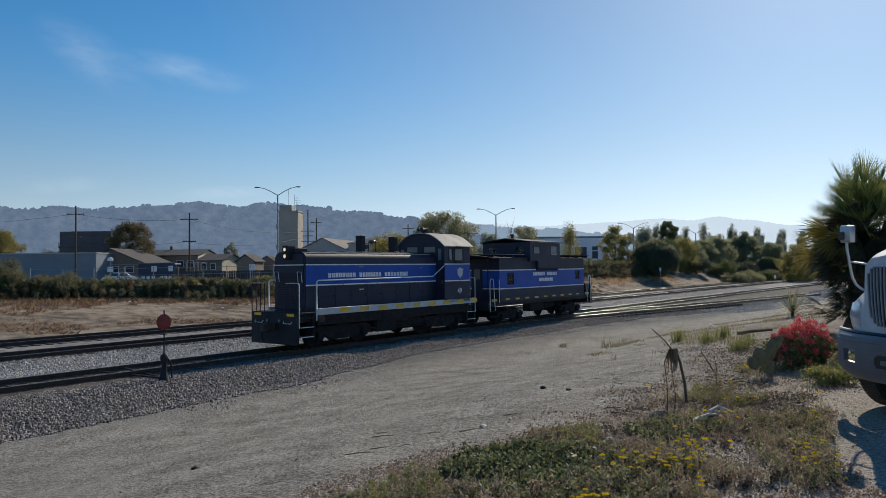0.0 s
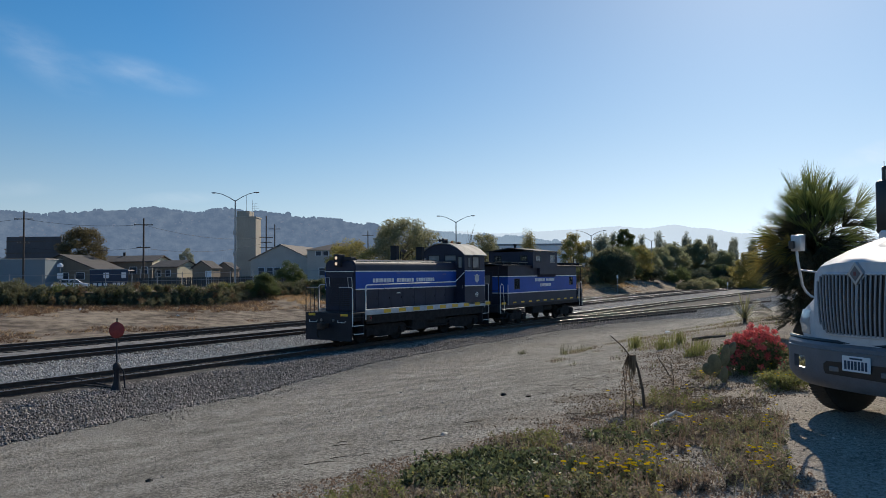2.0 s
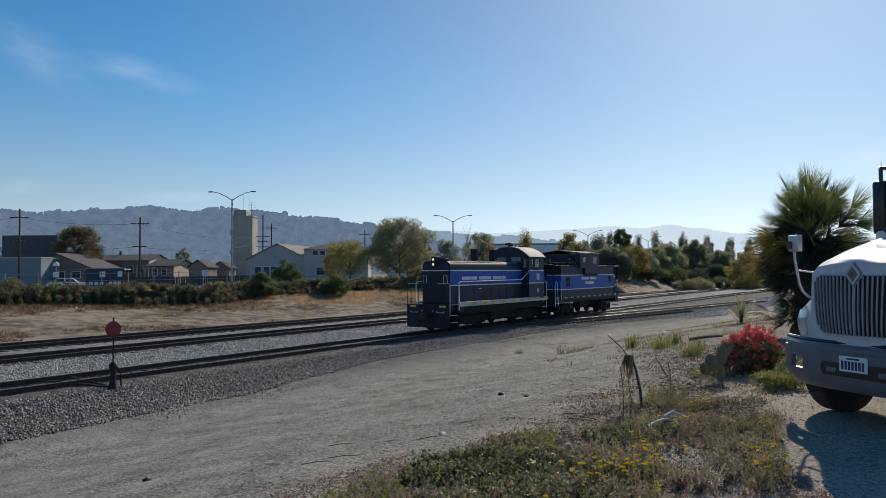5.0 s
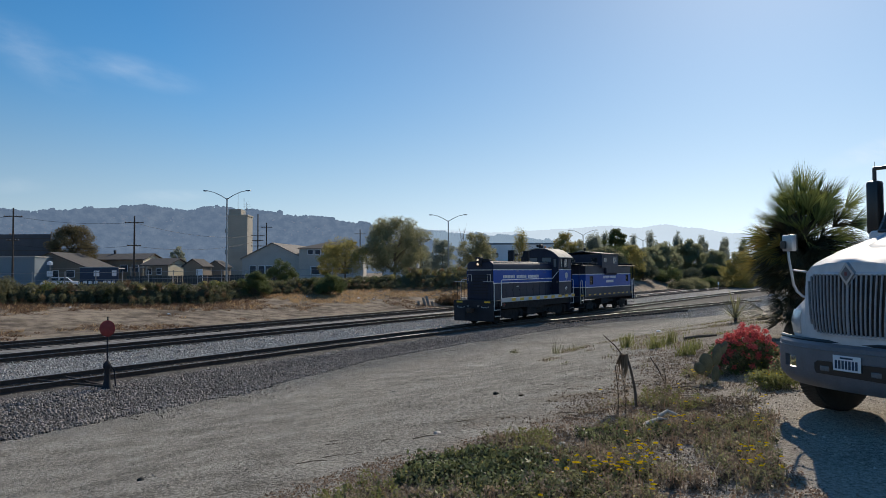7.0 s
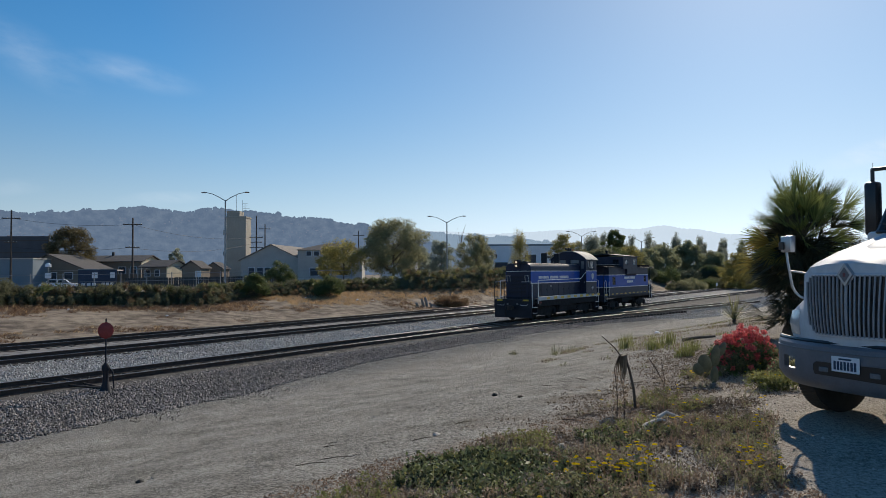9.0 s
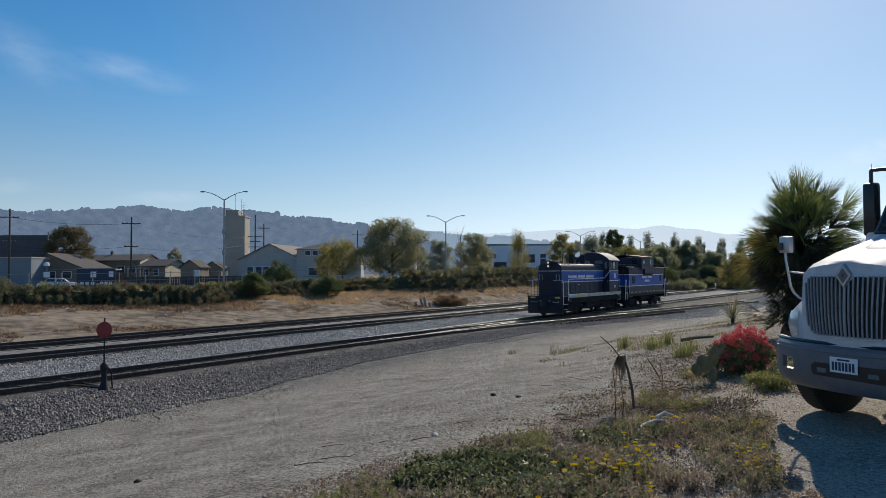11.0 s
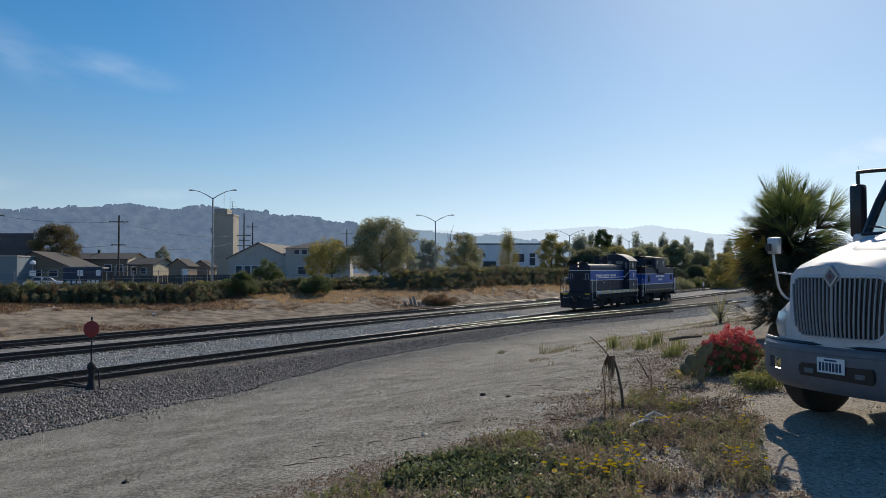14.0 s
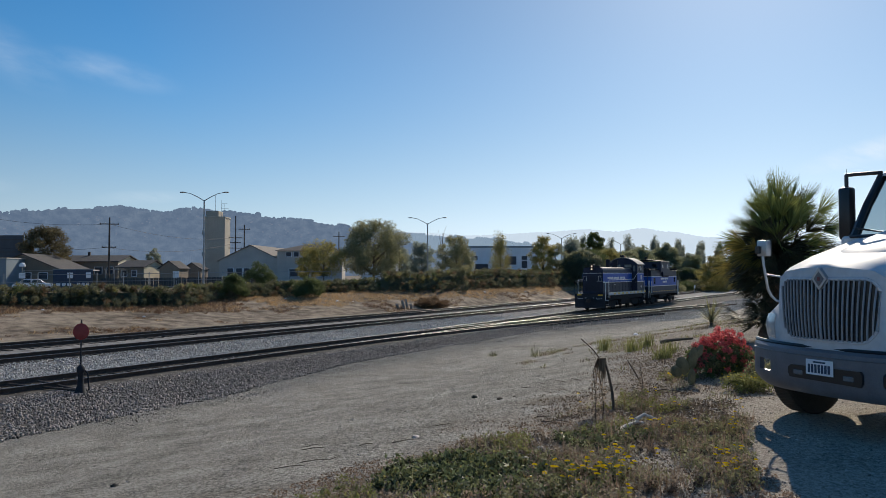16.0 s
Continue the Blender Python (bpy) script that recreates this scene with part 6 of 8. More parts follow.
# ---------------------------------------------------------------- trees
TREES = [
    (-61.1, 116.6, 7.6, 9.6, L_RUSSET, "broad dark olive-brown tree behind the bungalows", "round", 0.12), (-80, 132, 9.3, 8.2, L_BROWN, "autumn-brown broad tree behind the long building", "round", 0.1),
    (-72, 128, 8.0, 7.2, L_BROWN, "autumn-brown tree behind the long building", "round", 0.1), (-90, 124, 8.0, 9.0, L_YELLOW, "yellowing tree beside the billboard", "round", 0.1),
    (-56.7, 151.6, 4.0, 6.9, L_HAZY, "small round dark tree far behind houses", "round", 0.1), (-6.5, 95.0, 8.4, 8.3, L_OLIVE, "large open olive-green tree by the road", "round", 0.26),
    (-12.8, 92.3, 5.6, 5.6, L_YELLOW, "yellow-brown tree beside the large tree", "round", 0.36), (-15.2, 95, 3.4, 5.0, L_YELLOW, "small yellowing tree by the road", "round", 0.2),
    (5.0, 104.8, 5.4, 6.9, L_OLIVE, "rounded olive tree behind the hedge", "round", 0.12), (12.1, 109.5, 3.3, 7.4, L_YELLOW, "slim yellow-green tree before the office", "slim", 0.15),
    (19.1, 111.3, 4.6, 7.4, L_YELLOW, "yellow-green tree beside a street lamp", "round", 0.15), (21.5, 113, 3.8, 6.2, L_OLIVE, "olive tree beside a street lamp", "round", 0.12),
    (36.3, 148.8, 5.0, 10.2, L_GREEN, "tall dark conifer above the roadside trees", "round", 0.3), (40.4, 150, 7.0, 6.2, L_PALE, "roadside olive tree in the row", "round", 0.05),
    (46, 158, 7.4, 6.4, L_PALE, "roadside green tree in the row", "round", 0.05), (50.7, 163.4, 9.0, 7.4, L_PALE, "broad roadside olive tree", "round", 0.05),
    (59.7, 173.1, 8.6, 8.4, L_PALE, "tall roadside olive tree", "round", 0.05), (64, 168, 7.6, 7.0, L_PALE, "roadside green tree in the row", "round", 0.05),
    (56.5, 134.4, 6.4, 6.6, L_YELLOW, "bright yellow-green tree by the track bend", "round", 0.05),
    (66, 146, 7.5, 7.0, L_YELLOW, "bright yellow-green tree by the track bend", "round", 0.05), (-0.2, 139.9, 6.0, 7.8, L_HAZY, "dark tree behind the road", "round", 0.1),
    (-9.0, 131, 4.6, 5.6, L_GREEN, "green tree behind the low building", "round", 0.1), (-4.7, 160, 6.0, 7.0, L_HAZY, "dark tree far behind the road", "round", 0.1),
    (8.5, 150, 5.0, 6.8, L_HAZY, "dark tree far behind the road", "round", 0.1), (39.2, 185, 6.0, 9.6, L_HAZY, "dark distant tree in the row", "slim", 0.1),
    (30.0, 125.0, 6.2, 5.6, L_GREEN, "green tree behind the dark shrub mass", "round", 0.05), (34, 130, 6.0, 6.0, L_YELLOW, "yellow-green tree behind the dark shrub mass", "round", 0.05),
]
for i, (x, y, w, h, lm, lab, shp, bare) in enumerate(TREES):
    build_tree(x, y, w, h, lm, lab, 100 + i, bare, shp, per=420 if i == 0 else 130 if bare > 0.35 else 380 if h > 8.0 else 260)
# a far row of poplars above the bend
for i in range(22):
    x, y = 52 + i * 4.4, 238 + i * 4.0 + 6 * math.sin(i * 2.1)
    build_tree(x, y, 4.0, 13.0 + 2.2 * math.sin(i * 1.7), L_HAZY, "distant upright poplar in a row", 300 + i, 0.02, "slim", per=190)
# the bare winter-like tree behind the hedge
rngb = np.random.default_rng(77)
bt = shell("bare_tree", "thin leafless tree behind the hedge", "tree", pose(3.1, 109.8, ground_z(3.1, 109.8)))
bmt = tube(B(), [(0, 0, 0), (0.05, 0, 4.5), (0, 0, 7.2)], 0.1, 6, 0.04)
for k in range(14):
    a = rngb.uniform(0, 6.28)
    z = rngb.uniform(4.5, 7.0)
    tube(bmt, [(0, 0, z), (0.5 * math.cos(a), 0.5 * math.sin(a), z + 0.9), (0.9 * math.cos(a), 0.9 * math.sin(a), z + 2.0)], 0.025, 4, 0.008)
part("trunk", bmt, M_BARK, bt)

BUSHES = [
    (-16.8, 63.2, 3.0, 2.7, L_GREEN, "rounded green bush on the bank"), (-10.8, 67.5, 3.3, 2.1, L_GREEN, "rounded green bush on the bank"), (0.9, 70.2, 3.4, 1.2, L_BROWN, "low dead grey-brown bush near the track"),
    (-31.5, 49.4, 4.0, 2.3, L_IVY, "large ragged leafy bush on the bank"), (-34.5, 47.5, 4.6, 3.1, L_IVY, "large leafy bush on the bank"),
    (-16.4, 71.5, 3.4, 3.4, L_GREEN, "tall dark green shrub behind the hedge"),
    (37, 131, 6.0, 3.6, L_DARK, "dark shrub mass along the road"), (43, 138, 7.0, 3.6, L_GREEN, "green shrub mass along the road"), (50, 146, 7.0, 4.2, L_DARK, "dark shrub mass along the road"),
    (61, 160, 8.0, 4.0, L_DARK, "dark shrub mass along the road"), (70, 165, 9.0, 5.0, L_GREEN, "green shrub mass along the road"), (50.5, 140.0, 4.0, 2.2, L_YELLOW, "pale grassy shrub beside the far track"),
    (45.5, 129.5, 6.0, 2.2, L_OLIVE, "low olive scrub along the far bank"), (49.5, 134.5, 5.5, 2.4, L_GREEN, "low green scrub along the far bank"), (41.5, 124.5, 5.0, 1.8, L_IVY, "low dark scrub along the far bank"), (54.5, 141.5, 5.5, 2.4, L_IVY, "low dark scrub along the far bank"),
    (84, 176, 10.0, 6.0, L_DARK, "dark shrub mass behind the palm"), (75, 158, 9.0, 5.0, L_OLIVE, "olive shrub mass behind the palm"),
]
for i, (x, y, w, h, lm, lab) in enumerate(BUSHES):
    build_bush(x, y, w, h, lm, lab, 500 + i, per=700 if w > 4 else 520)


def build_dome_shrub(x, y, w, h, leaves, label, seed):
    """A dense clipped shrub: a lumpy dome of leaves round a dark core."""
    rng = np.random.default_rng(seed)
    sh = shell("dome_shrub", label, "shrub", pose(x, y, ground_z(x, y) - 0.05))
    core = B()
    bmesh.ops.create_icosphere(core, subdivisions=3, radius=1)
    for v in core.verts:
        k = 0.84 + 0.1 * noise.noise(v.co * 2.5 + Vector((seed, 0, 0)))
        v.co = Vector((v.co.x * w / 2 * k, v.co.y * w / 2 * k, max(0, h * (0.45 + 0.55 * v.co.z * k))))
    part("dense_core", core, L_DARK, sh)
    cents, tops = [], []
    for i in range(260):
        u, a = 1 - 1.45 * (i + 0.5) / 260, 2.39996 * i
        r = math.sqrt(max(0, 1 - u * u))
        k = 0.9 + 0.12 * noise.noise(Vector((r * math.cos(a) * 2.5 + seed, r * math.sin(a) * 2.5, u * 2.5)))
        c = (r * math.cos(a) * w / 2 * k, r * math.sin(a) * w / 2 * k, max(0.1, h * (0.45 + 0.55 * u * k)))
        # upper clumps get a lighter leaf colour: sun on the dome's top, painted in
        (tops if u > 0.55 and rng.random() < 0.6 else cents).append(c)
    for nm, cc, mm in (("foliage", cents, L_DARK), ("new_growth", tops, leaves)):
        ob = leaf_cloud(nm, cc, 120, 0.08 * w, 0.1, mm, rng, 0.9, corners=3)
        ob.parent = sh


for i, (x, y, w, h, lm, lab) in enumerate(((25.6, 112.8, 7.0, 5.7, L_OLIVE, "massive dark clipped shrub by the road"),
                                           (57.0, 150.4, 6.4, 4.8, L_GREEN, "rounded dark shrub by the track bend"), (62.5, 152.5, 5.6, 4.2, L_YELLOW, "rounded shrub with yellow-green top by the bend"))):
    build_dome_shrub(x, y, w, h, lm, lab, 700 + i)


HEDGE_A, HEDGE_Q = [along(h[0], h[1]) for h in HEDGE], [across(h[0], h[1]) for h in HEDGE]


def build_bank_grass():
    """Dry tufts, brush and low brown scrub over the bank before the hedge."""
    rng = np.random.default_rng(9)
    gold, brush, low = [], [], []
    for _ in range(42000):
        a, q = rng.uniform(12, 115), rng.uniform(15.4, 38)
        x, y = from_track(a, q)
        lim = float(np.interp(a, HEDGE_A, HEDGE_Q)) - 1.3
        if q > lim:
            continue
        k = noise.noise(Vector((x * 0.2, y * 0.2, 1))) + 0.4 * noise.noise(Vector((x * 0.9, y * 0.9, 7)))
        rise = (q - 15.4) / (lim - 15.4)
        p = (x, y, ground_z(x, y) + 0.03)
        if a > 44 and rise > 0.52 + 0.3 * k and rng.random() < 0.9:
            gold.append(p)
        elif rise > 0.78 - 0.25 * k:
            (brush if a < 50 and rng.random() < 0.75 else gold).append(p)
        elif k > 0.2 + 0.3 * (0.6 - rise) and rng.random() < 0.7:
            gold.append(p) if rng.random() < 0.15 else low.append(p)
    rr = random.Random(3)

    def stand(name, pts, h, w, material, label, n=6):
        verts, faces = [], []
        for x, y, z in pts:
            for _ in range(n):
                bx, by = x + rr.uniform(-0.2, 0.2), y + rr.uniform(-0.2, 0.2)
                hh, lx, ly = h * rr.uniform(0.3, 1.2), rr.uniform(-0.3, 0.3), rr.uniform(-0.3, 0.3)
                an = rr.uniform(0, 3.14)
                sx, sy = w * math.cos(an), w * math.sin(an)
                o = len(verts)
                verts += [(bx - sx, by - sy, z - 0.05), (bx + sx, by + sy, z - 0.05), (bx + lx, by + ly, z + hh)]
                faces.append((o, o + 1, o + 2))
        tagged(raw(name, verts, faces, material), label, "grass", kind="stuff")

    stand("dry_grass", gold, 0.2, 0.02, L_DRY, "dry golden grass on the bank")
    stand("dry_brush", brush, 0.24, 0.02, L_BRUSH, "reddish-brown dead brush below the hedge")
    stand("low_scrub", low, 0.12, 0.03, L_BRUSH, "low brown scrub on the bank")


build_bank_grass()
for i, (x, y, r) in enumerate(((-21.0, 58.0, 0.17), (-12.5, 65.2, 0.14), (-8.0, 66.8, 0.2), (-6.6, 67.5, 0.12), (-26.0, 49.5, 0.1), (-19.5, 50.4, 0.12), (7.5, 84.5, 0.2), (13.5, 93.0, 0.16))):
    bm = B()
    bmesh.ops.create_icosphere(bm, subdivisions=1, radius=r)
    for v in bm.verts:
        v.co *= 1 + 0.4 * noise.noise(v.co * 4 + Vector((i, 0, 0)))
        v.co.z *= 0.5
    ob = mesh_object("litter", bm, M_WALL_WHITE)
    ob.location = (x, y, ground_z(x, y) + r * 0.3)
    tagged(ob, "scrap of pale litter on dry grass", "litter", "litter on the bank")


# ---------------------------------------------------------------- parked truck
M_TRUCK = mat("dusty_white_truck_paint", (0.55, 0.57, 0.6), 0.6, vary=0.14, scale=2.5, fine=14, bump=0.03, spec=0.2)
M_CHROME = mat("dull_chrome", (0.42, 0.43, 0.45), 0.38, 0.8, vary=0.1, scale=6, bump=0.02)
M_SCREEN = glass_mat("windscreen_glass", share=0.22)
M_FOG = mat("dim_lamp_lens", (0.16, 0.165, 0.175), 0.12, vary=0.2, scale=12, bump=0.05)
M_BADGE = mat("dull_red_enamel", (0.16, 0.05, 0.055), 0.4, vary=0.1, bump=0)
M_SLAT = mat("satin_grey_plastic", (0.3, 0.315, 0.34), 0.4, vary=0.12, scale=6, bump=0.02)
M_PLASTIC = mat("grey_bumper_plastic", (0.13, 0.133, 0.152), 0.45, vary=0.2, scale=5, fine=60, bump=0.1)
M_RUBBER = mat("tyre_rubber", (0.025, 0.024, 0.023), 0.85, vary=0.3, scale=10, bump=0.2)
M_SHINYBLACK = mat("black_gloss_plastic", (0.02, 0.02, 0.022), 0.3, vary=0.2, scale=4, bump=0.02)
M_LENS = mat("clear_lamp_lens", (0.55, 0.58, 0.6), 0.08, 0.3, vary=0.15, scale=12, bump=0.05)


def loft(bm, sections):
    """Skins matching half outlines (y, z) at stations x, mirrored left to right."""
    rings = []
    for x, half in sections:
        full = [(y, z) for y, z in half] + [(-y, z) for y, z in reversed(half[:-1])]
        rings.append([bm.verts.new((x, y, z)) for y, z in full])
    for u, w in zip(rings, rings[1:]):
        for k in range(len(u) - 1):
            bm.faces.new((u[k], u[k + 1], w[k + 1], w[k]))
    bm.faces.new(rings[0])
    bm.faces.new(rings[-1][::-1])
    bmesh.ops.recalc_face_normals(bm, faces=bm.faces[:])
    return bm


def build_truck():
    tk = shell("parked_truck", "white parked lorry with silver slatted grille", "truck", pose(3.984, 7.018, 1.5, 0, 0, 202.4))
    # hood and fenders in one moulded skin
    bm = loft(B(), [
        (-0.10, [(0.62, 0.86), (0.63, 1.05), (0.63, 1.2), (0.62, 1.4), (0.60, 1.58), (0.50, 1.655), (0.25, 1.69), (0, 1.70)]),
        (-0.22, [(0.74, 0.85), (0.75, 1.05), (0.73, 1.18), (0.67, 1.36), (0.64, 1.6), (0.55, 1.70), (0.28, 1.735), (0, 1.745)]),
        (-0.42, [(1.02, 0.85), (1.05, 1.04), (1.0, 1.18), (0.76, 1.33), (0.68, 1.64), (0.58, 1.755), (0.3, 1.785), (0, 1.795)]),
        (-0.7, [(1.10, 0.94), (1.13, 1.12), (1.06, 1.29), (0.84, 1.43), (0.72, 1.73), (0.62, 1.83), (0.32, 1.855), (0, 1.86)]),
        (-1.1, [(1.11, 1.02), (1.14, 1.2), (1.08, 1.38), (0.9, 1.54), (0.78, 1.83), (0.68, 1.92), (0.36, 1.945), (0, 1.95)]),
        (-1.72, [(1.06, 0.98), (1.1, 1.2), (1.06, 1.45), (0.98, 1.7), (0.88, 1.98), (0.78, 2.06), (0.4, 2.1), (0, 2.11)]),
    ])
    # the nose bows forward in the middle
    def bow(y):
        return -0.05 - 0.08 * min(1.7, (y / 0.5) ** 2)

    for v in bm.verts:
        w = smooth01(-0.75, -0.1, v.co.x)
        v.co.x += w * (0.1 + bow(v.co.y))
    bm.faces.ensure_lookup_table()
    bmesh.ops.delete(bm, geom=[f for f in bm.faces if len(f.verts) > 8 and f.calc_center_median().x > -0.3], context="FACES_ONLY")
    rows = [(0.62, 0.86), (0.63, 1.05), (0.63, 1.2), (0.62, 1.4), (0.60, 1.58), (0.50, 1.655), (0.25, 1.69), (0.0, 1.70)]
    lines = [[bm.verts.new((bow(h * (1 - k / 8)), h * (1 - k / 8), z)) for k in range(17)] for h, z in rows]
    for p, q in zip(lines, lines[1:]):
        for k in range(16):
            bm.faces.new((p[k], p[k + 1], q[k + 1], q[k]))
    bmesh.ops.remove_doubles(bm, verts=bm.verts[:], dist=0.002)
    bmesh.ops.recalc_face_normals(bm, faces=bm.faces[:])
    hood = part("hood", bm, M_TRUCK, tk, "white moulded truck hood and fenders", smooth=True)
    hood.data.set_sharp_from_angle(angle=radians(50))
    part("hood_scoop", loft(B(), [(-0.6, [(0.2, 1.78), (0.17, 1.8), (0.1, 1.815), (0, 1.82)]), (-0.68, [(0.34, 1.79), (0.3, 1.835), (0.2, 1.86), (0, 1.868)]), (-0.82, [(0.42, 1.82), (0.37, 1.88), (0.26, 1.91), (0, 1.92)]), (-1.05, [(0.49, 1.87), (0.44, 1.94), (0.32, 1.97), (0, 1.98)]), (-1.35, [(0.56, 1.94), (0.51, 2.01), (0.38, 2.05), (0, 2.06)]), (-1.7, [(0.62, 2.03), (0.57, 2.09), (0.44, 2.13), (0, 2.14)])]), M_TRUCK, tk, "raised hood scoop", smooth=True)

    # grille: dark recess, moulded rim, upright blades
    def half_width(z):
        return 0.5 + 0.055 * (z - 0.96) / 0.62

    def low(u):
        return 0.962 + 0.12 * max(0, (abs(u) - 0.72) / 0.28) ** 2.4

    def high(u):
        return 1.578 - 0.11 * max(0, (abs(u) - 0.74) / 0.26) ** 2.4 - 0.1 * max(0, 1 - abs(u) / 0.14)

    us = [k / 20 for k in range(-20, 21)]
    gr = B()
    cols = []
    for u in us:
        zs = [low(u) + (high(u) - low(u)) * k / 4 for k in range(5)]
        cols.append([gr.verts.new((bow(u * half_width(z)) + 0.012, u * half_width(z), z)) for z in zs])
    for p, q in zip(cols, cols[1:]):
        for k in range(4):
            gr.faces.new((p[k], q[k], q[k + 1], p[k + 1]))
    bmesh.ops.recalc_face_normals(gr, faces=gr.faces[:])
    bmesh.ops.solidify(gr, geom=gr.faces[:], thickness=0.008)
    grille = part("grille", gr, M_SHINYBLACK, tk, "dark grille recess")
    n = 23
    for i in range(n):
        u = -0.96 + 1.92 * i / (n - 1)
        sl, rings = B(), []
        wide = 0.0072 if i != n // 2 else 0.014
        for k in range(9):
            f = k / 8
            z = low(u) + 0.004 + (high(u) - low(u) - 0.008) * f
            y = u * half_width(z)
            x = bow(y) + 0.022 + 0.014 * math.sin(math.pi * min(1, max(0, f)) ** 0.8)
            rings.append([sl.verts.new((x + dx, y + dy * wide, z)) for dx, dy in ((-0.004, -1), (-0.004, 1), (0.008, 1), (0.013, 0.5), (0.013, -0.5), (0.008, -1))])
        for p, q in zip(rings, rings[1:]):
            for k in range(6):
                sl.faces.new((p[k], p[(k + 1) % 6], q[(k + 1) % 6], q[k]))
        sl.faces.new(rings[0][::-1])
        sl.faces.new(rings[-1])
        part("slat", sl, M_SLAT, grille)
    rim = [(u, low(u)) for u in us] + [(u, high(u)) for u in us[::-1]]
    rim.append(rim[0])
    fr = tube(B(), [(bow(u * half_width(z)) + 0.008, u * half_width(z), z) for u, z in rim], 0.016, 8)
    part("grille_rim", fr, M_TRUCK, grille, "white moulded grille rim", smooth=True)
    bd = prism(B(), [(0.0, 1.465), (0.085, 1.58), (0.0, 1.695), (-0.085, 1.58)], "x", -0.06, -0.004)
    badge = part("badge", bd, M_CHROME, tk, "plain silver diamond badge")
    part("badge_face", prism(B(), [(0, 1.505), (0.057, 1.58), (0, 1.655), (-0.057, 1.58)], "x", -0.0045, 0.0), M_PLASTIC, badge)
    part("badge_core", prism(B(), [(-0.014, 1.56), (0.014, 1.56), (0.014, 1.6), (-0.014, 1.6)], "x", 0.0, 0.003), M_BADGE, badge, "dull red badge centre")
    # headlamps set flush into the fender corners
    s0 = (-0.22, [(0.74, 0.90), (0.75, 1.05), (0.73, 1.18)])
    s1 = (-0.42, [(1.02, 0.90), (1.05, 1.04), (1.0, 1.18)])
    for s in (-1, 1):
        hl, gridl = B(), []
        for i in range(7):
            f = 0.28 + 0.8 * i / 6
            col = []
            for j in range(7):
                k = j / 6 * 1.9
                a, c = int(k), k - int(k)
                a2 = min(a + 1, 2)
                y = (s0[1][a][0] * (1 - c) + s0[1][a2][0] * c) * (1 - f) + (s1[1][a][0] * (1 - c) + s1[1][a2][0] * c) * f
                z = (s0[1][a][1] * (1 - c) + s0[1][a2][1] * c) * (1 - f) + (s1[1][a][1] * (1 - c) + s1[1][a2][1] * c) * f
                x = s0[0] * (1 - f) + s1[0] * f
                x += smooth01(-0.75, -0.1, x) * (0.1 + bow(y))
                rise = 0.006 + 0.02 * math.sin(math.pi * i / 6) * math.sin(math.pi * j / 6)
                col.append(hl.verts.new((x + rise * 0.8, s * (y + rise * 0.6), z + 0.01)))
            gridl.append(col)
        for p, q in zip(gridl, gridl[1:]):
            for k in range(6):
                hl.faces.new((p[k], q[k], q[k + 1], p[k + 1]))
        bmesh.ops.recalc_face_normals(hl, faces=hl.faces[:])
        part("headlamp", hl, M_LENS, tk, "clear headlamp lens", smooth=True)
    # bumper: a swept skin with lamp openings
    bp = B()
    ys = [-1.17, -1.14, -1.08, -1.0, -0.91, -0.8, -0.68, -0.55, -0.42, -0.3, -0.15, 0, 0.15, 0.3, 0.42, 0.55, 0.68, 0.8, 0.91, 1.0, 1.08, 1.14, 1.17]
    zs = [0.40, 0.44, 0.5, 0.57, 0.63, 0.7, 0.78, 0.84, 0.87]

    def sweep(y):
        return -0.36 * (abs(y) / 1.17) ** 2.6

    def front(y, z):
        under = max(0, 0.55 - z) * 0.12 + max(0, abs(y) - 1.0) * 0.2
        return sweep(y) - under - (0.05 if z in (0.40, 0.87) else 0.012 if z in (0.44, 0.84) else 0)

    grid = [[bp.verts.new((front(y, z), y, z + (0.12 * max(0, abs(y) - 0.75) if z < 0.5 else 0))) for z in zs] for y in ys]
    for i in range(len(ys) - 1):
        for j in range(len(zs) - 1):
            ym, zm = (ys[i] + ys[i + 1]) / 2, (zs[j] + zs[j + 1]) / 2
            if 0.68 < abs(ym) < 0.91 and 0.57 < zm < 0.7 and not (abs(ym) > 0.8 and zm < 0.6):
                continue
            bp.faces.new((grid[i][j], grid[i + 1][j], grid[i + 1][j + 1], grid[i][j + 1]))
    bmesh.ops.recalc_face_normals(bp, faces=bp.faces[:])
    bmesh.ops.solidify(bp, geom=bp.faces[:], thickness=0.05)
    bump = part("bumper", bp, M_PLASTIC, tk, "grey plastic bumper with lamp openings", smooth=True)
    bump.data.set_sharp_from_angle(angle=radians(35))
    part("valance", box(B(), -0.3, -0.12, -0.5, 0.5, 0.80, 0.885, 0.02), M_SHINYBLACK, tk)
    part("bumper_gap", tube(B(), [(sweep(y) - 0.075, y, 0.882) for y in ys[1:-1]], 0.022, 6), M_SHINYBLACK, tk, "black gap strip over the bumper", smooth=True)
    part("bumper_crease", tube(B(), [(sweep(y) + 0.001, y, 0.8) for y in ys[2:-2]], 0.007, 6), M_PLASTIC, bump, smooth=True)
    part("plate_recess", prism(B(), [(-0.38, 0.6), (-0.36, 0.56), (0.42, 0.55), (0.44, 0.58), (0.44, 0.66), (0.42, 0.7), (-0.34, 0.69), (-0.38, 0.66)], "x", -0.06, 0.003), M_SHINYBLACK, bump, "dark lamp recess behind the plate")
    for y in (-0.26, 0.3):
        part("fog_lamp", box(B(), -0.01, 0.01, y - 0.06, y + 0.06, 0.585, 0.645, 0.012), M_FOG, bump)
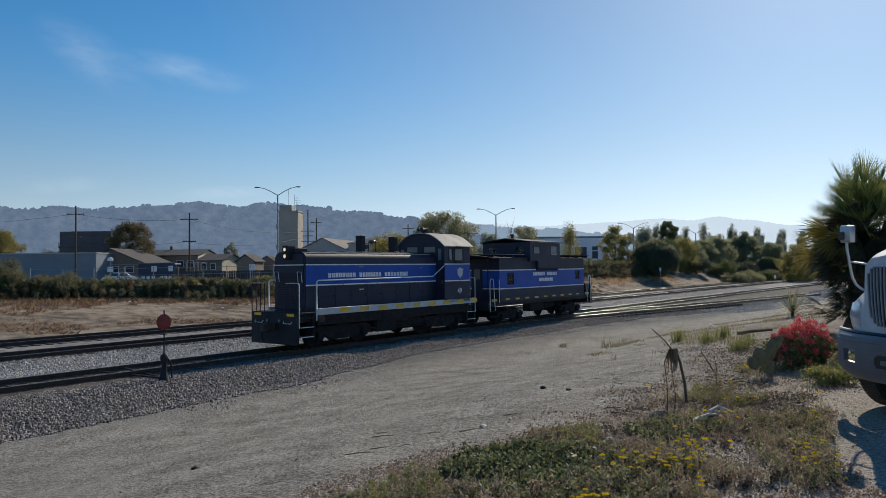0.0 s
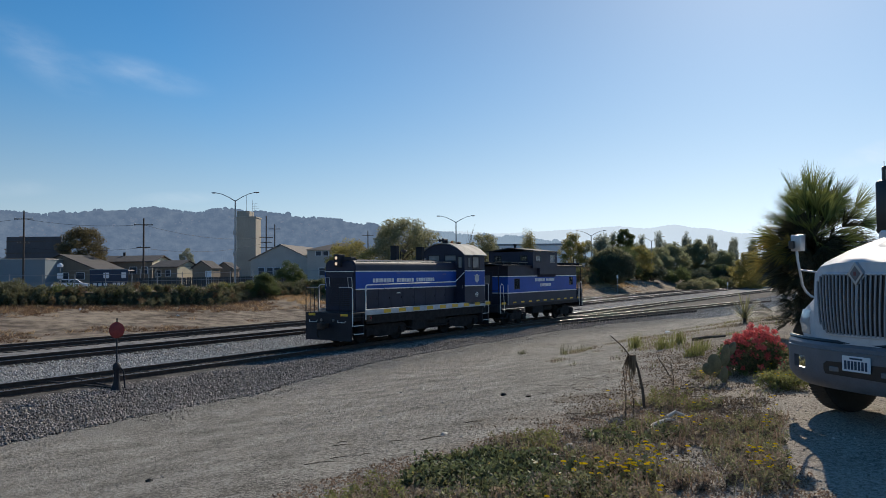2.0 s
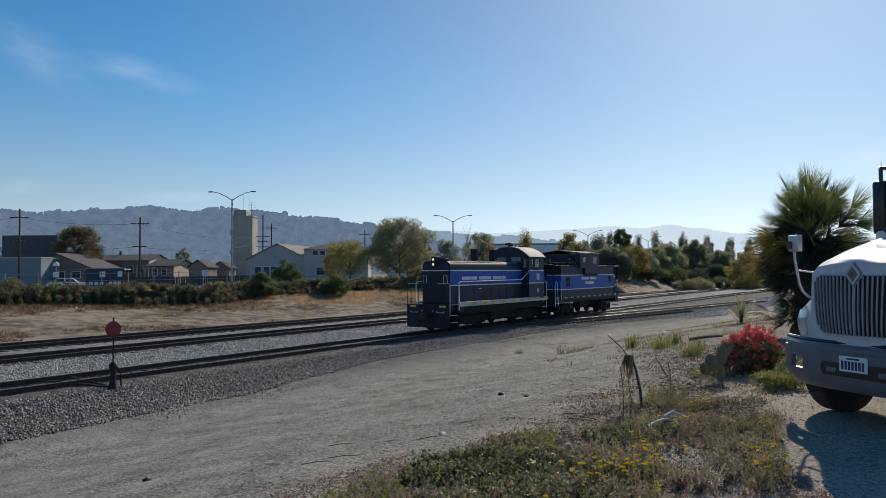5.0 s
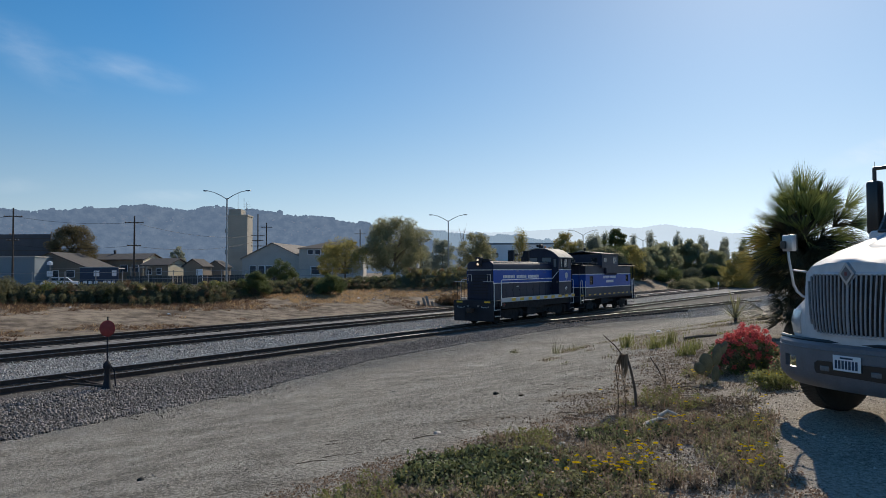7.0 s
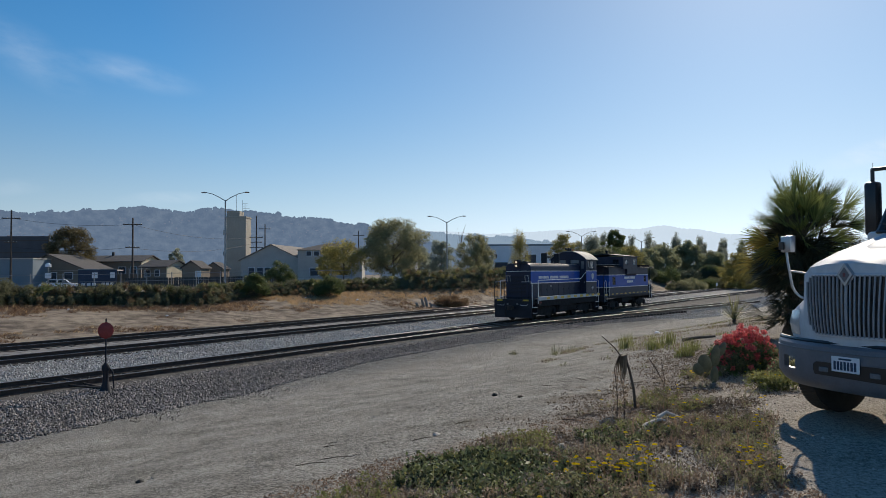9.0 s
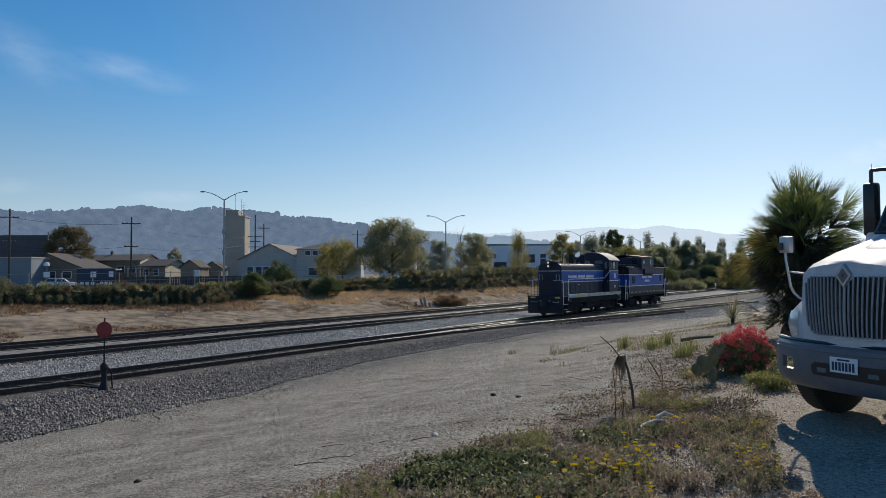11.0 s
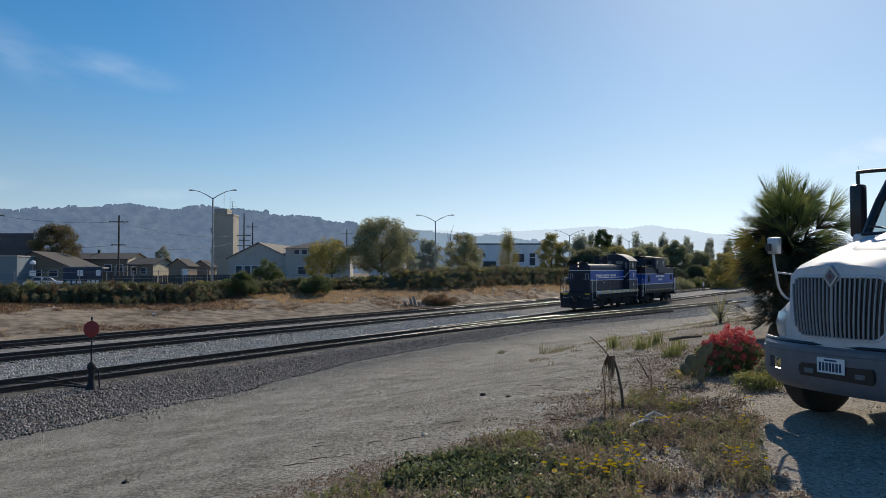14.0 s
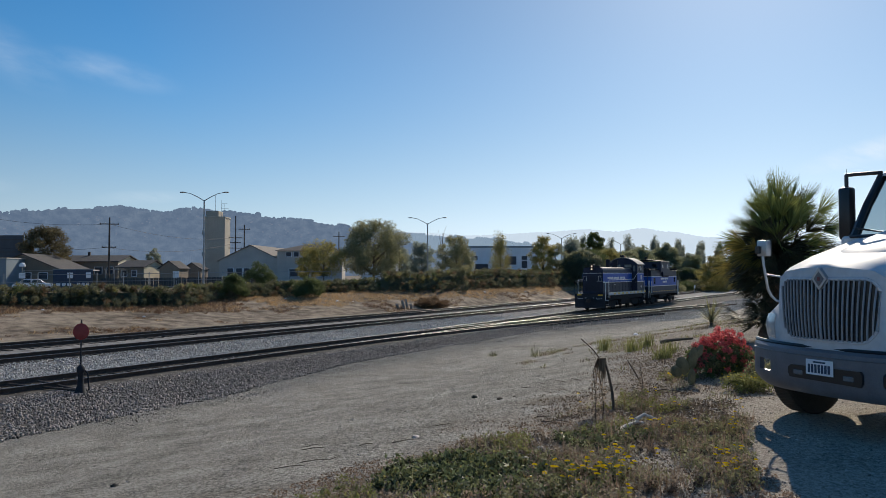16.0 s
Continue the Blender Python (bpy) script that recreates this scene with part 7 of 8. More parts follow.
    part("lamp_recess", box(B(), -0.12, -0.045, 0.6, 0.84, 0.56, 0.7, 0.02), M_SHINYBLACK, bump)
    plate = part("number_plate", box(B(), 0.012, 0.018, -0.153, 0.153, 0.615, 0.768, 0.004), M_WALL_WHITE, tk, "white number plate with dark bars")
    for k in range(7):
        part("plate_bar", box(B(), 0.018, 0.0195, -0.128 + k * 0.037, -0.102 + k * 0.037, 0.635, 0.72), M_NAVYBIN, plate)
    part("plate_bar", box(B(), 0.018, 0.0195, -0.07, 0.07, 0.735, 0.752), M_NAVYBIN, plate)
    # wheels
    for s in (-1, 1):
        for x in (-1.05, -5.2):
            w = part("wheel", lathe(B(), [(0.3, -0.12), (0.44, -0.14), (0.49, -0.115), (0.505, -0.07), (0.505, 0.07), (0.49, 0.115), (0.44, 0.14), (0.3, 0.12)], 40), M_RUBBER, tk, "black truck tyre", smooth=True)
            w.matrix_basis = pose(x, s * 0.97, 0.5)
            tr = B()
            for k in range(72):
                a = 2 * math.pi * k / 72
                box(tr, -0.013, 0.013, -0.11, 0.11, 0.49, 0.5075, 0.0, m=Matrix.Rotation(a, 4, "Y") @ Matrix.Rotation(0.35, 4, "Z"))
            part("tread", tr, M_RUBBER, w)
            part("rim", lathe(B(), [(0.3, s * 0.1), (0.28, s * 0.06), (0.2, s * 0.02), (0.12, s * 0.08), (0.1, s * 0.13), (0.01, s * 0.135)], 28), M_TRUCK, w, smooth=True)
    # boxes added under the hood to block light and fill the truck's cast shadow
    part("inner_fender", box(B(), -1.72, -0.42, -0.74, 0.74, 0.5, 1.0, 0.05), M_GREASE, tk)
    part("oil_pan", box(B(), -1.5, -0.5, -0.4, 0.4, 0.34, 0.5, 0.05), M_GREASE, tk)
    for s in (-1, 1):
        part("step_tank", box(B(), -3.4, -1.8, min(s * 0.62, s * 1.06), max(s * 0.62, s * 1.06), 0.38, 0.8, 0.06), M_CHROME, tk)
    part("front_axle", tube(B(), [(-1.05, -0.9, 0.5), (-1.05, 0.9, 0.5)], 0.06, 8), M_GREASE, tk)
    for s in (-1, 1):
        part("frame_rail", box(B(), -6.3, -0.35, s * 0.43 - 0.04, s * 0.43 + 0.04, 0.62, 0.86, 0.01), M_GREASE, tk)
    part("engine_block", box(B(), -1.7, -0.25, -0.38, 0.38, 0.6, 1.5, 0.08), M_GREASE, tk)
    # cab
    cab = B()
    box(cab, -3.75, -1.72, -1.04, 1.04, 0.75, 0.95, 0.02)
    for s in (-1, 1):
        box(cab, -3.75, -1.76, min(s * 1.0, s * 1.06), max(s * 1.0, s * 1.06), 0.95, 2.08, 0.02)
        tube(cab, [(-3.0, s * 1.02, 2.06), (-3.05, s * 0.9, 2.88)], 0.05, 8)
        box(cab, -3.75, -3.2, min(s * 0.95, s * 1.03), max(s * 0.95, s * 1.03), 2.08, 2.85, 0.02)
    box(cab, -1.82, -1.7, -1.0, 1.0, 1.3, 2.09, 0.02)
    box(cab, -3.8, -3.72, -1.03, 1.03, 0.95, 2.86, 0.02)
    cabp = part("cab", cab, M_TRUCK, tk, "white truck cab body")
    for s in (-1, 1):
        part("screen_pillar", tube(B(), [(-1.9, s * 0.98, 2.06), (-2.1, s * 0.93, 2.48), (-2.3, s * 0.86, 2.86)], 0.055, 8), M_SHINYBLACK, cabp, "black windscreen pillar", smooth=True)
    part("cab_roof", loft(B(), [(-2.2, [(0.8, 2.84), (0.78, 2.88), (0, 2.9)]), (-2.5, [(0.95, 2.84), (0.88, 2.97), (0, 3.02)]), (-3.8, [(0.98, 2.84), (0.9, 2.99), (0, 3.04)])]), M_TRUCK, cabp, smooth=True)
    ws = B()
    prism(ws, [(-0.93, 0), (0.93, 0), (0.82, 0.92), (-0.82, 0.92)], "z", 0, 0.008)
    wsob = part("windscreen", ws, M_SCREEN, cabp, "raked dark windscreen")
    wsob.matrix_basis = Matrix.Translation((-1.9, 0, 2.09)) @ Matrix(((0, -0.45, 0.893, 0), (1, 0, 0, 0), (0, 0.893, 0.45, 0), (0, 0, 0, 1)))
    part("dashboard", box(B(), -2.3, -1.85, -0.95, 0.95, 1.75, 2.06, 0.05), M_SHINYBLACK, cabp)
    part("cowl_panel", box(B(), -1.98, -1.68, -0.9, 0.9, 2.06, 2.1, 0.02), M_SHINYBLACK, cabp)
    for y in (-0.5, 0.35):
        part("wiper", tube(B(), [(-1.84, y, 2.11), (-1.87, y - 0.1, 2.13), (-1.92, y - 0.5, 2.2)], 0.012, 5), M_SHINYBLACK, cabp)
    for y in (-0.5, 0.5):
        st = box(B(), -3.2, -2.7, y - 0.26, y + 0.26, 1.3, 1.5, 0.06)
        box(st, -3.4, -3.2, y - 0.26, y + 0.26, 1.4, 2.4, 0.06)
        part("seat", st, M_PLASTIC, cabp)
    part("steering_wheel", tube(B(), [(-2.3 - 0.08 * math.sin(a), 0.5 + 0.22 * math.cos(a), 2.05 + 0.2 * math.sin(a)) for a in [2 * math.pi * k / 16 for k in range(17)]], 0.016, 6), M_SHINYBLACK, cabp)
    part("sun_visor", box(B(), -2.3, -2.25, -0.75, -0.1, 2.62, 2.84, 0.01), M_PLASTIC, cabp)
    # mirrors
    for s in (-1, 1):
        mi = part("door_mirror", box(B(), -2.16, -2.02, s * 1.2 - 0.085, s * 1.2 + 0.085, 2.06, 2.74, 0.04, 2), M_SHINYBLACK, tk, "tall black door mirror", smooth=True)
        part("mirror_arm", tube(B(), [(-2.3, s * 0.86, 2.9), (-2.14, s * 1.12, 2.9), (-2.085, s * 1.21, 2.895)], 0.024, 8), M_SHINYBLACK, mi, smooth=True)
        part("mirror_arm", tube(B(), [(-2.09, s * 1.2, 2.9), (-2.09, s * 1.2, 2.72)], 0.024, 8), M_SHINYBLACK, mi, smooth=True)
        part("mirror_arm", tube(B(), [(-1.95, s * 1.0, 2.1), (-2.09, s * 1.18, 2.12)], 0.02, 7), M_SHINYBLACK, mi)
        part("aerial", tube(B(), [(-2.1, s * 1.2, 2.74), (-2.1, s * 1.2, 2.98)], 0.004, 4), M_SHINYBLACK, mi)
        fm = part("fender_mirror", box(B(), -0.58, -0.5, s * 1.14 - 0.07, s * 1.14 + 0.07, 1.84, 2.03, 0.012, 2), M_CHROME, tk, "small silver fender mirror on a bar", smooth=True)
        part("mirror_post", tube(B(), [(-0.62, s * 0.98, 1.3), (-0.6, s * 1.03, 1.32), (-0.58, s * 1.08, 1.37), (-0.555, s * 1.105, 1.45), (-0.54, s * 1.12, 1.6), (-0.53, s * 1.14, 1.74), (-0.53, s * 1.15, 1.86)], 0.015, 8), M_CHROME, fm, smooth=True)
        part("mirror_strut", tube(B(), [(-0.54, s * 1.1, 1.62), (-0.5, s * 0.66, 1.57)], 0.012, 6), M_CHROME, fm)
        part("mirror_clamp", box(B(), -0.51, -0.47, s * 1.18 - 0.035, s * 1.18 + 0.03, 1.87, 1.96, 0.008), M_SHINYBLACK, fm)
        part("mirror_rim", box(B(), -0.59, -0.575, s * 1.14 - 0.075, s * 1.14 + 0.075, 1.835, 2.035, 0.006), M_SHINYBLACK, fm)
    part("load_box", box(B(), -8.2, -3.95, -1.2, 1.2, 0.95, 2.6, 0.03), M_TRUCK, tk, "white plain load body")
    return tk


build_truck()


# ---------------------------------------------------------------- switch stand
def build_switch_stand():
    x, y = -9.66, 20.45
    ss = shell("switch_stand", "black switch stand with round red target", "switch stand", pose(x, y, -0.24, 0, 0, 12))
    part("base_plate", box(B(), -0.28, 0.28, -0.22, 0.22, 0, 0.05, 0.01), M_BLACK, ss)
    part("column", lathe(B(), [(0.19, 0.04), (0.15, 0.1), (0.09, 0.28), (0.07, 0.6), (0.11, 0.66), (0.11, 0.76), (0.05, 0.84), (0.02, 0.86)], 12, "z"), M_BLACK, ss, smooth=True)
    part("lever", tube(B(), [(0.1, 0, 0.7), (0.2, -0.05, 0.6), (0.24, -0.06, 0.12)], 0.022, 6), M_BLACK, ss)
    part("mast", tube(B(), [(0, 0, 0.8), (0, 0, 2.12)], 0.022, 8), M_BLACK, ss)
    d = lathe(B(), [(0.01, -0.012), (0.195, -0.012), (0.21, 0), (0.195, 0.012), (0.01, 0.012)], 30)
    for v in d.verts:
        v.co.z *= 1.12
    t = part("target_disc", d, M_RED, ss, "faded red round target disc", smooth=True)
    t.matrix_basis = pose(0, -0.03, 1.78, 0, 0, 4)
    for dx, dy in ((-2.3, 1.5), (-1.7, 2.1)):
        part("throw_rod", tube(B(), [(0, 0.1, 0.1), (dx, dy, 0.16)], 0.035, 6), M_RUST, ss)
    for dy in (-0.16, 0.16):
        part("head_block", box(B(), -0.5, 0.5, dy - 0.1, dy + 0.1, -0.12, 0.0, 0.015), M_TIE, ss)
    return ss


build_switch_stand()


# ---------------------------------------------------------------- fan palm, flowers, succulents
L_PALM = leaf_mat("palm_fan_green", (0.21, 0.24, 0.075), 0.5, 0.42)
L_PALM_YELLOW = leaf_mat("yellowing_palm_fan", (0.3, 0.23, 0.06), 0.5, 0.4)
# colour of the dead skirt, and of shade painted inside the crown
L_PALM_DEAD_SHADED = leaf_mat("dead_and_shaded_palm_fan", (0.062, 0.06, 0.036), 0.5, 0.15)
L_LITTER = leaf_mat("dead_leaf_litter", (0.2, 0.148, 0.102), 0.6, 0.15)
L_FLOWER = leaf_mat("coral_red_bracts", (0.74, 0.16, 0.155), 0.45, 0.35)
L_WEED = leaf_mat("weed_leaves", (0.22, 0.21, 0.105), 0.65, 0.4)
L_GROUNDIVY = mat("ground_ivy_leaves", (0.165, 0.182, 0.08), 0.5, vary=0.75, scale=3, fine=12, bump=0, rand=0.75, spec=0.2, translucent=0.3)
# two dark leaf colours that paint shade low in the foreground growth
L_SHADED = leaf_mat("shade_dark_leaves", (0.06, 0.065, 0.034), 0.5, 0.1)
L_SHADED_STEM = leaf_mat("shade_dark_stems", (0.1, 0.074, 0.054), 0.5, 0.1)
L_REDBROWN = leaf_mat("withered_red_brown", (0.28, 0.185, 0.125), 0.5, 0.3)
L_TUFT = leaf_mat("tuft_grass_green", (0.24, 0.24, 0.085), 0.55, 0.45)
L_DRYWEED = leaf_mat("dry_weed_stems", (0.29, 0.225, 0.165), 0.55, 0.45)
L_PETAL = mat("yellow_petals", (0.85, 0.56, 0.01), 0.9, vary=0.12, scale=3, bump=0, spec=0.03, translucent=0.4)
M_CACTUS = mat("cactus_skin", (0.12, 0.125, 0.075), 0.7, vary=0.35, scale=8, fine=60, bump=0.3)
M_DRIFT = mat("bleached_wood", (0.56, 0.5, 0.43), 0.9, vary=0.2, scale=8, fine=60, bump=0.5)


def palm_frond(hub, way, rad, n, rng, petiole_from, spread=82, roll=0.0):
    """A fan leaf: petiole and radiating blades, joined near the hub, cupped along its middle."""
    verts, faces = [], []
    way = way.normalized()
    side = way.cross(Vector((0, 0, 1)))
    if side.length < 0.1:
        side = Vector((1, 0, 0))
    side.normalize()
    side = Matrix.Rotation(roll, 3, way) @ side
    nor = side.cross(way)
    w = 0.02
    verts += [petiole_from - side * w, petiole_from + side * w, hub + side * w * 0.6, hub - side * w * 0.6]
    faces.append((0, 1, 2, 3))
    step = radians(2 * spread / n)
    for i in range(n):
        a = radians(-spread + 2 * spread * (i + 0.5) / n) + rng.uniform(-0.03, 0.03)
        d = (way * math.cos(a) + side * math.sin(a) + nor * 0.32 * abs(math.sin(a))).normalized()
        r = rad * (1.0 - 0.2 * abs(a) / 1.5) * rng.uniform(0.9, 1.06)
        t = nor.cross(d).normalized()
        wid = min(0.03, 0.5 * r * step * 0.6)
        droop = Vector((0, 0, -0.1 * r * rng.uniform(0.0, 1.4)))
        fold = nor * 0.012 * (1 if i % 2 else -1)
        o = len(verts)
        mid = hub + d * r * 0.5 + fold
        tip = hub + d * r + droop
        verts += [hub - t * 0.006, hub + t * 0.006, mid + t * wid, mid - t * wid, tip]
        faces += [(o, o + 1, o + 2, o + 3), (o + 3, o + 2, o + 4)]
    return verts, faces


def build_palm():
    x, y = 8.97, 18.03
    pm = shell("fan_palm", "bushy green fan palm with dead lower leaves", "palm tree", pose(x, y, ground_z(x, y) - 0.03))
    prof = [(0.36, 0), (0.3, 0.25)]
    k = 0
    while prof[-1][1] < 2.2:
        k += 1
        prof.append((0.27 if k % 2 else 0.23, prof[-1][1] + 0.07))
    tb = lathe(B(), prof, 16, "z")
    for v in tb.verts:
        v.co.x += 0.07 * v.co.z
    part("trunk", tb, M_BARK, pm)
    rng = random.Random(21)
    top = Vector((0.22, 0, 2.5))
    lv, lf, dv, df = [], [], [], []
    yv, yf = [], []
    n = 88
    for i in range(n):
        az = i * 2.39996
        el = 84 - 112 * (i / n) ** 0.9 + rng.uniform(-7, 7)
        d = Vector((math.cos(az) * math.cos(radians(el)), math.sin(az) * math.cos(radians(el)), math.sin(radians(el))))
        ln = 0.5 + 0.85 * rng.random() ** 1.3
        hub = top + d * ln + Vector((0, 0, -0.14 * (1 - d.z)))
        v, f = palm_frond(hub, d + Vector((0, 0, -0.1)), rng.uniform(0.76, 0.98), 42, rng, top + d * 0.1, rng.uniform(30, 52), radians(rng.uniform(-75, 75)))
        # many low fronds, more on the camera's side, take the dark colour as shade
        tv, tf = (yv, yf) if el < 6 and d.x < -0.45 and rng.random() < 0.4 else (lv, lf) if (el > 20 and not (d.y < -0.15 and el < 42 and rng.random() < 0.5)) or (el > -14 and rng.random() < 0.55) else (dv, df)
        o = len(tv)
        tv += v
        tf += [tuple(o + k for k in q) for q in f]
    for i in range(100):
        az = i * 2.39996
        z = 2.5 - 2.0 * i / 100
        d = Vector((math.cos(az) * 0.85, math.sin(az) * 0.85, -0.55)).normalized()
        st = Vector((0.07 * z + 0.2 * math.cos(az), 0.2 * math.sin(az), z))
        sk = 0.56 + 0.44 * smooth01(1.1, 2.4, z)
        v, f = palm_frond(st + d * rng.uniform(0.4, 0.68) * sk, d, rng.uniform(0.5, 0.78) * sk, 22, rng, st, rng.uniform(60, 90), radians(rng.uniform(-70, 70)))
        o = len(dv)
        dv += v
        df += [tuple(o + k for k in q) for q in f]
    # added inner fronds whose dark colour stands for shade in the crown's heart
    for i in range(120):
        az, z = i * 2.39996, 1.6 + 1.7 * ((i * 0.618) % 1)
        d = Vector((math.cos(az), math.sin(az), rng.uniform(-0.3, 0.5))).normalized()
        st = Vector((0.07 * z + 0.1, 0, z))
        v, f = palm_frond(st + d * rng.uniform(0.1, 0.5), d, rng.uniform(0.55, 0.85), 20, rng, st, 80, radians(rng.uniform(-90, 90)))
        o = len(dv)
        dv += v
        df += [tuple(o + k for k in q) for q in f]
    for i in range(9):
        az = radians(150 + 12 * i + rng.uniform(-6, 6))
        st = Vector((0, 0, 0.55 + 0.06 * (i % 4)))
        d = Vector((math.cos(az), math.sin(az), rng.uniform(-0.12, 0.08))).normalized()
        v, f = palm_frond(st + d * rng.uniform(0.55, 0.85), d, rng.uniform(0.6, 0.85), 24, rng, st, rng.uniform(34, 60), radians(rng.uniform(-30, 30)))
        o = len(dv)
        dv += v
        df += [tuple(o + k for k in q) for q in f]
    for nm, vv, ff, mm in (("green_fronds", lv, lf, L_PALM), ("yellowing_fronds", yv, yf, L_PALM_YELLOW), ("dead_fronds", dv, df, L_PALM_DEAD_SHADED)):
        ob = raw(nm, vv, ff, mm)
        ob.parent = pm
    return pm


build_palm()


def blades(name, pts, heights, width, lean, material, rng, curve=0.3):
    """Upright narrow blades at ground points: one mesh."""
    verts, faces = [], []
    for (x, y, z), h in zip(pts, heights):
        a = rng.uniform(0, 6.283)
        l = rng.uniform(0, lean) * h
        dx, dy = math.cos(a), math.sin(a)
        sx, sy = -dy * width, dx * width
        o = len(verts)
        verts += [(x - sx, y - sy, z), (x + sx, y + sy, z), (x + dx * l * 0.4 + sx * 0.8, y + dy * l * 0.4 + sy * 0.8, z + h * 0.6), (x + dx * l * 0.4 - sx * 0.8, y + dy * l * 0.4 - sy * 0.8, z + h * 0.6), (x + dx * l, y + dy * l, z + h * (1 - curve * rng.random()))]
        faces += [(o, o + 1, o + 2, o + 3), (o + 3, o + 2, o + 4)]
    return raw(name, verts, faces, material)


def build_flowering_bush():
    fb = build_bush(5.0, 11.75, 1.15, 0.78, L_WEED, "coral-red flowering bush beside the truck", 801, per=110, name="flowering_bush", size=0.03)
    rng = np.random.default_rng(8)
    c = []
    for i in range(170):
        a, k = 2.4 * i, (i + 0.5) / 170
        rr = 0.56 * math.sqrt(k)
        if noise.noise(Vector((rr * math.cos(a) * 5, rr * math.sin(a) * 5, 40))) < -0.28:
            continue
        c.append((rr * math.cos(a), rr * math.sin(a), 0.74 - 0.6 * k ** 1.4 + rng.uniform(-0.16, 0.05)))
    cl = leaf_cloud("blossom", c, 56, 0.055, 0.02, L_FLOWER, rng, 0.9)
    cl.parent = fb
    tagged(cl, "clusters of coral-red papery bracts", kind="stuff")
    under = []
    for i in range(90):
        a, rr = 2.4 * i, 0.56 * math.sqrt((i + 0.5) / 90)
        under.append((rr * math.cos(a), rr * math.sin(a), rng.uniform(0.05, 0.62) * (1 - 0.35 * rr / 0.56)))
    lo = leaf_cloud("inner_foliage", under, 46, 0.1, 0.026, L_GREEN, rng, 0.9)
    lo.parent = fb


build_flowering_bush()
build_bush(4.6, 9.95, 0.75, 0.36, L_TUFT, "low yellow-green weed bush on dry soil", 802, per=120, size=0.02)
build_bush(5.35, 10.9, 0.7, 0.42, L_OLIVE, "low olive weed bush under the flowers", 803, per=100, size=0.02)


def build_cactus():
    x, y = 4.08, 10.78
    ca = shell("prickly_pear", "small prickly pear cactus with flat pads", "cactus", pose(x, y, ground_z(x, y) - 0.02, 0, 0, 20))
    for (px, pz, w, h, tilt) in ((0.04, 0.11, 0.12, 0.24, 4), (-0.1, 0.27, 0.19, 0.26, -35), (0.07, 0.36, 0.15, 0.3, 10), (0.17, 0.44, 0.11, 0.22, 35), (-0.2, 0.2, 0.14, 0.2, -60)):
        bm = lathe(B(), [(0.01, -0.03), (0.35, -0.028), (0.5, 0), (0.35, 0.028), (0.01, 0.03)], 16)
        for v in bm.verts:
            v.co = Vector((v.co.x * w * 1.25, v.co.y * 0.9, v.co.z * h * 1.15))
        part("pad", bm, M_CACTUS, ca, smooth=True).matrix_basis = pose(px * 1.2, 0.03 * pz, pz * 1.15, 0, tilt, 0)


build_cactus()


def build_yucca(x, y, r, label, seed, z=None):
    rng = random.Random(seed)
    yu = shell("yucca", label, "yucca", pose(x, y, ground_z(x, y) - 0.02))
    verts, faces = [], []
    for i in range(96):
        az, el = i * 2.39996, radians(rng.uniform(-4, 80))
        d = Vector((math.cos(az) * math.cos(el), math.sin(az) * math.cos(el), math.sin(el)))
        s = d.cross(Vector((0, 0, 1)))
        s = s.normalized() if s.length > 0.05 else Vector((1, 0, 0))
        b = Vector((0, 0, 0.2))
        ln = r * rng.uniform(0.8, 1.15)
        o = len(verts)
        verts += [b - s * 0.018, b + s * 0.018, b + d * ln * 0.5 + s * 0.02, b + d * ln * 0.5 - s * 0.02, b + d * ln + Vector((0, 0, -0.06))]
        faces += [(o, o + 1, o + 2, o + 3), (o + 3, o + 2, o + 4)]
    ob = raw("sword_leaves", verts, faces, L_WEED)
    ob.parent = yu
    part("stem", tube(B(), [(0, 0, 0), (0, 0, 0.25)], 0.07, 8), M_BARK, yu)


build_yucca(12.1, 29.42, 1.2, "spiky green yucca beyond the flowering bush", 31)


def build_tufts():
    rng = random.Random(41)
    for x, y, h, n, lab, lm in ((5.97, 23.15, 0.62, 90, "upright yellow-green grass clump", L_TUFT), (5.85, 19.6, 0.5, 90, "upright yellow-green grass clump", L_TUFT), (6.6, 20.8, 0.55, 90, "upright yellow-green grass clump", L_TUFT), (5.25, 15.4, 0.34, 110, "sprawling yellow-green grass clump", L_TUFT),
                                (5.9, 16.8, 0.4, 80, "sprawling yellow-green grass clump", L_TUFT), (4.4, 27.5, 0.55, 26, "thin sparse grass clump", L_WEED), (5.1, 28.0, 0.45, 20, "thin sparse grass clump", L_WEED), (3.0, 30.0, 0.25, 40, "low green weed tuft", L_WEED)):
        pts = []
        for _ in range(int(n * 1.7)):
            r, a = 0.24 * rng.random() ** 0.8, rng.uniform(0, 6.28)
            px, py = x + r * math.cos(a), y + r * math.sin(a)
            pts.append((px, py, ground_z(px, py) - 0.02))
        ob = blades("grass_clump", pts, [h * rng.uniform(0.35, 1.1) for _ in pts], 0.006, 0.7, lm, rng)
        tagged(ob, lab, "grass clump", "grass clumps on the lot's edge")


build_tufts()


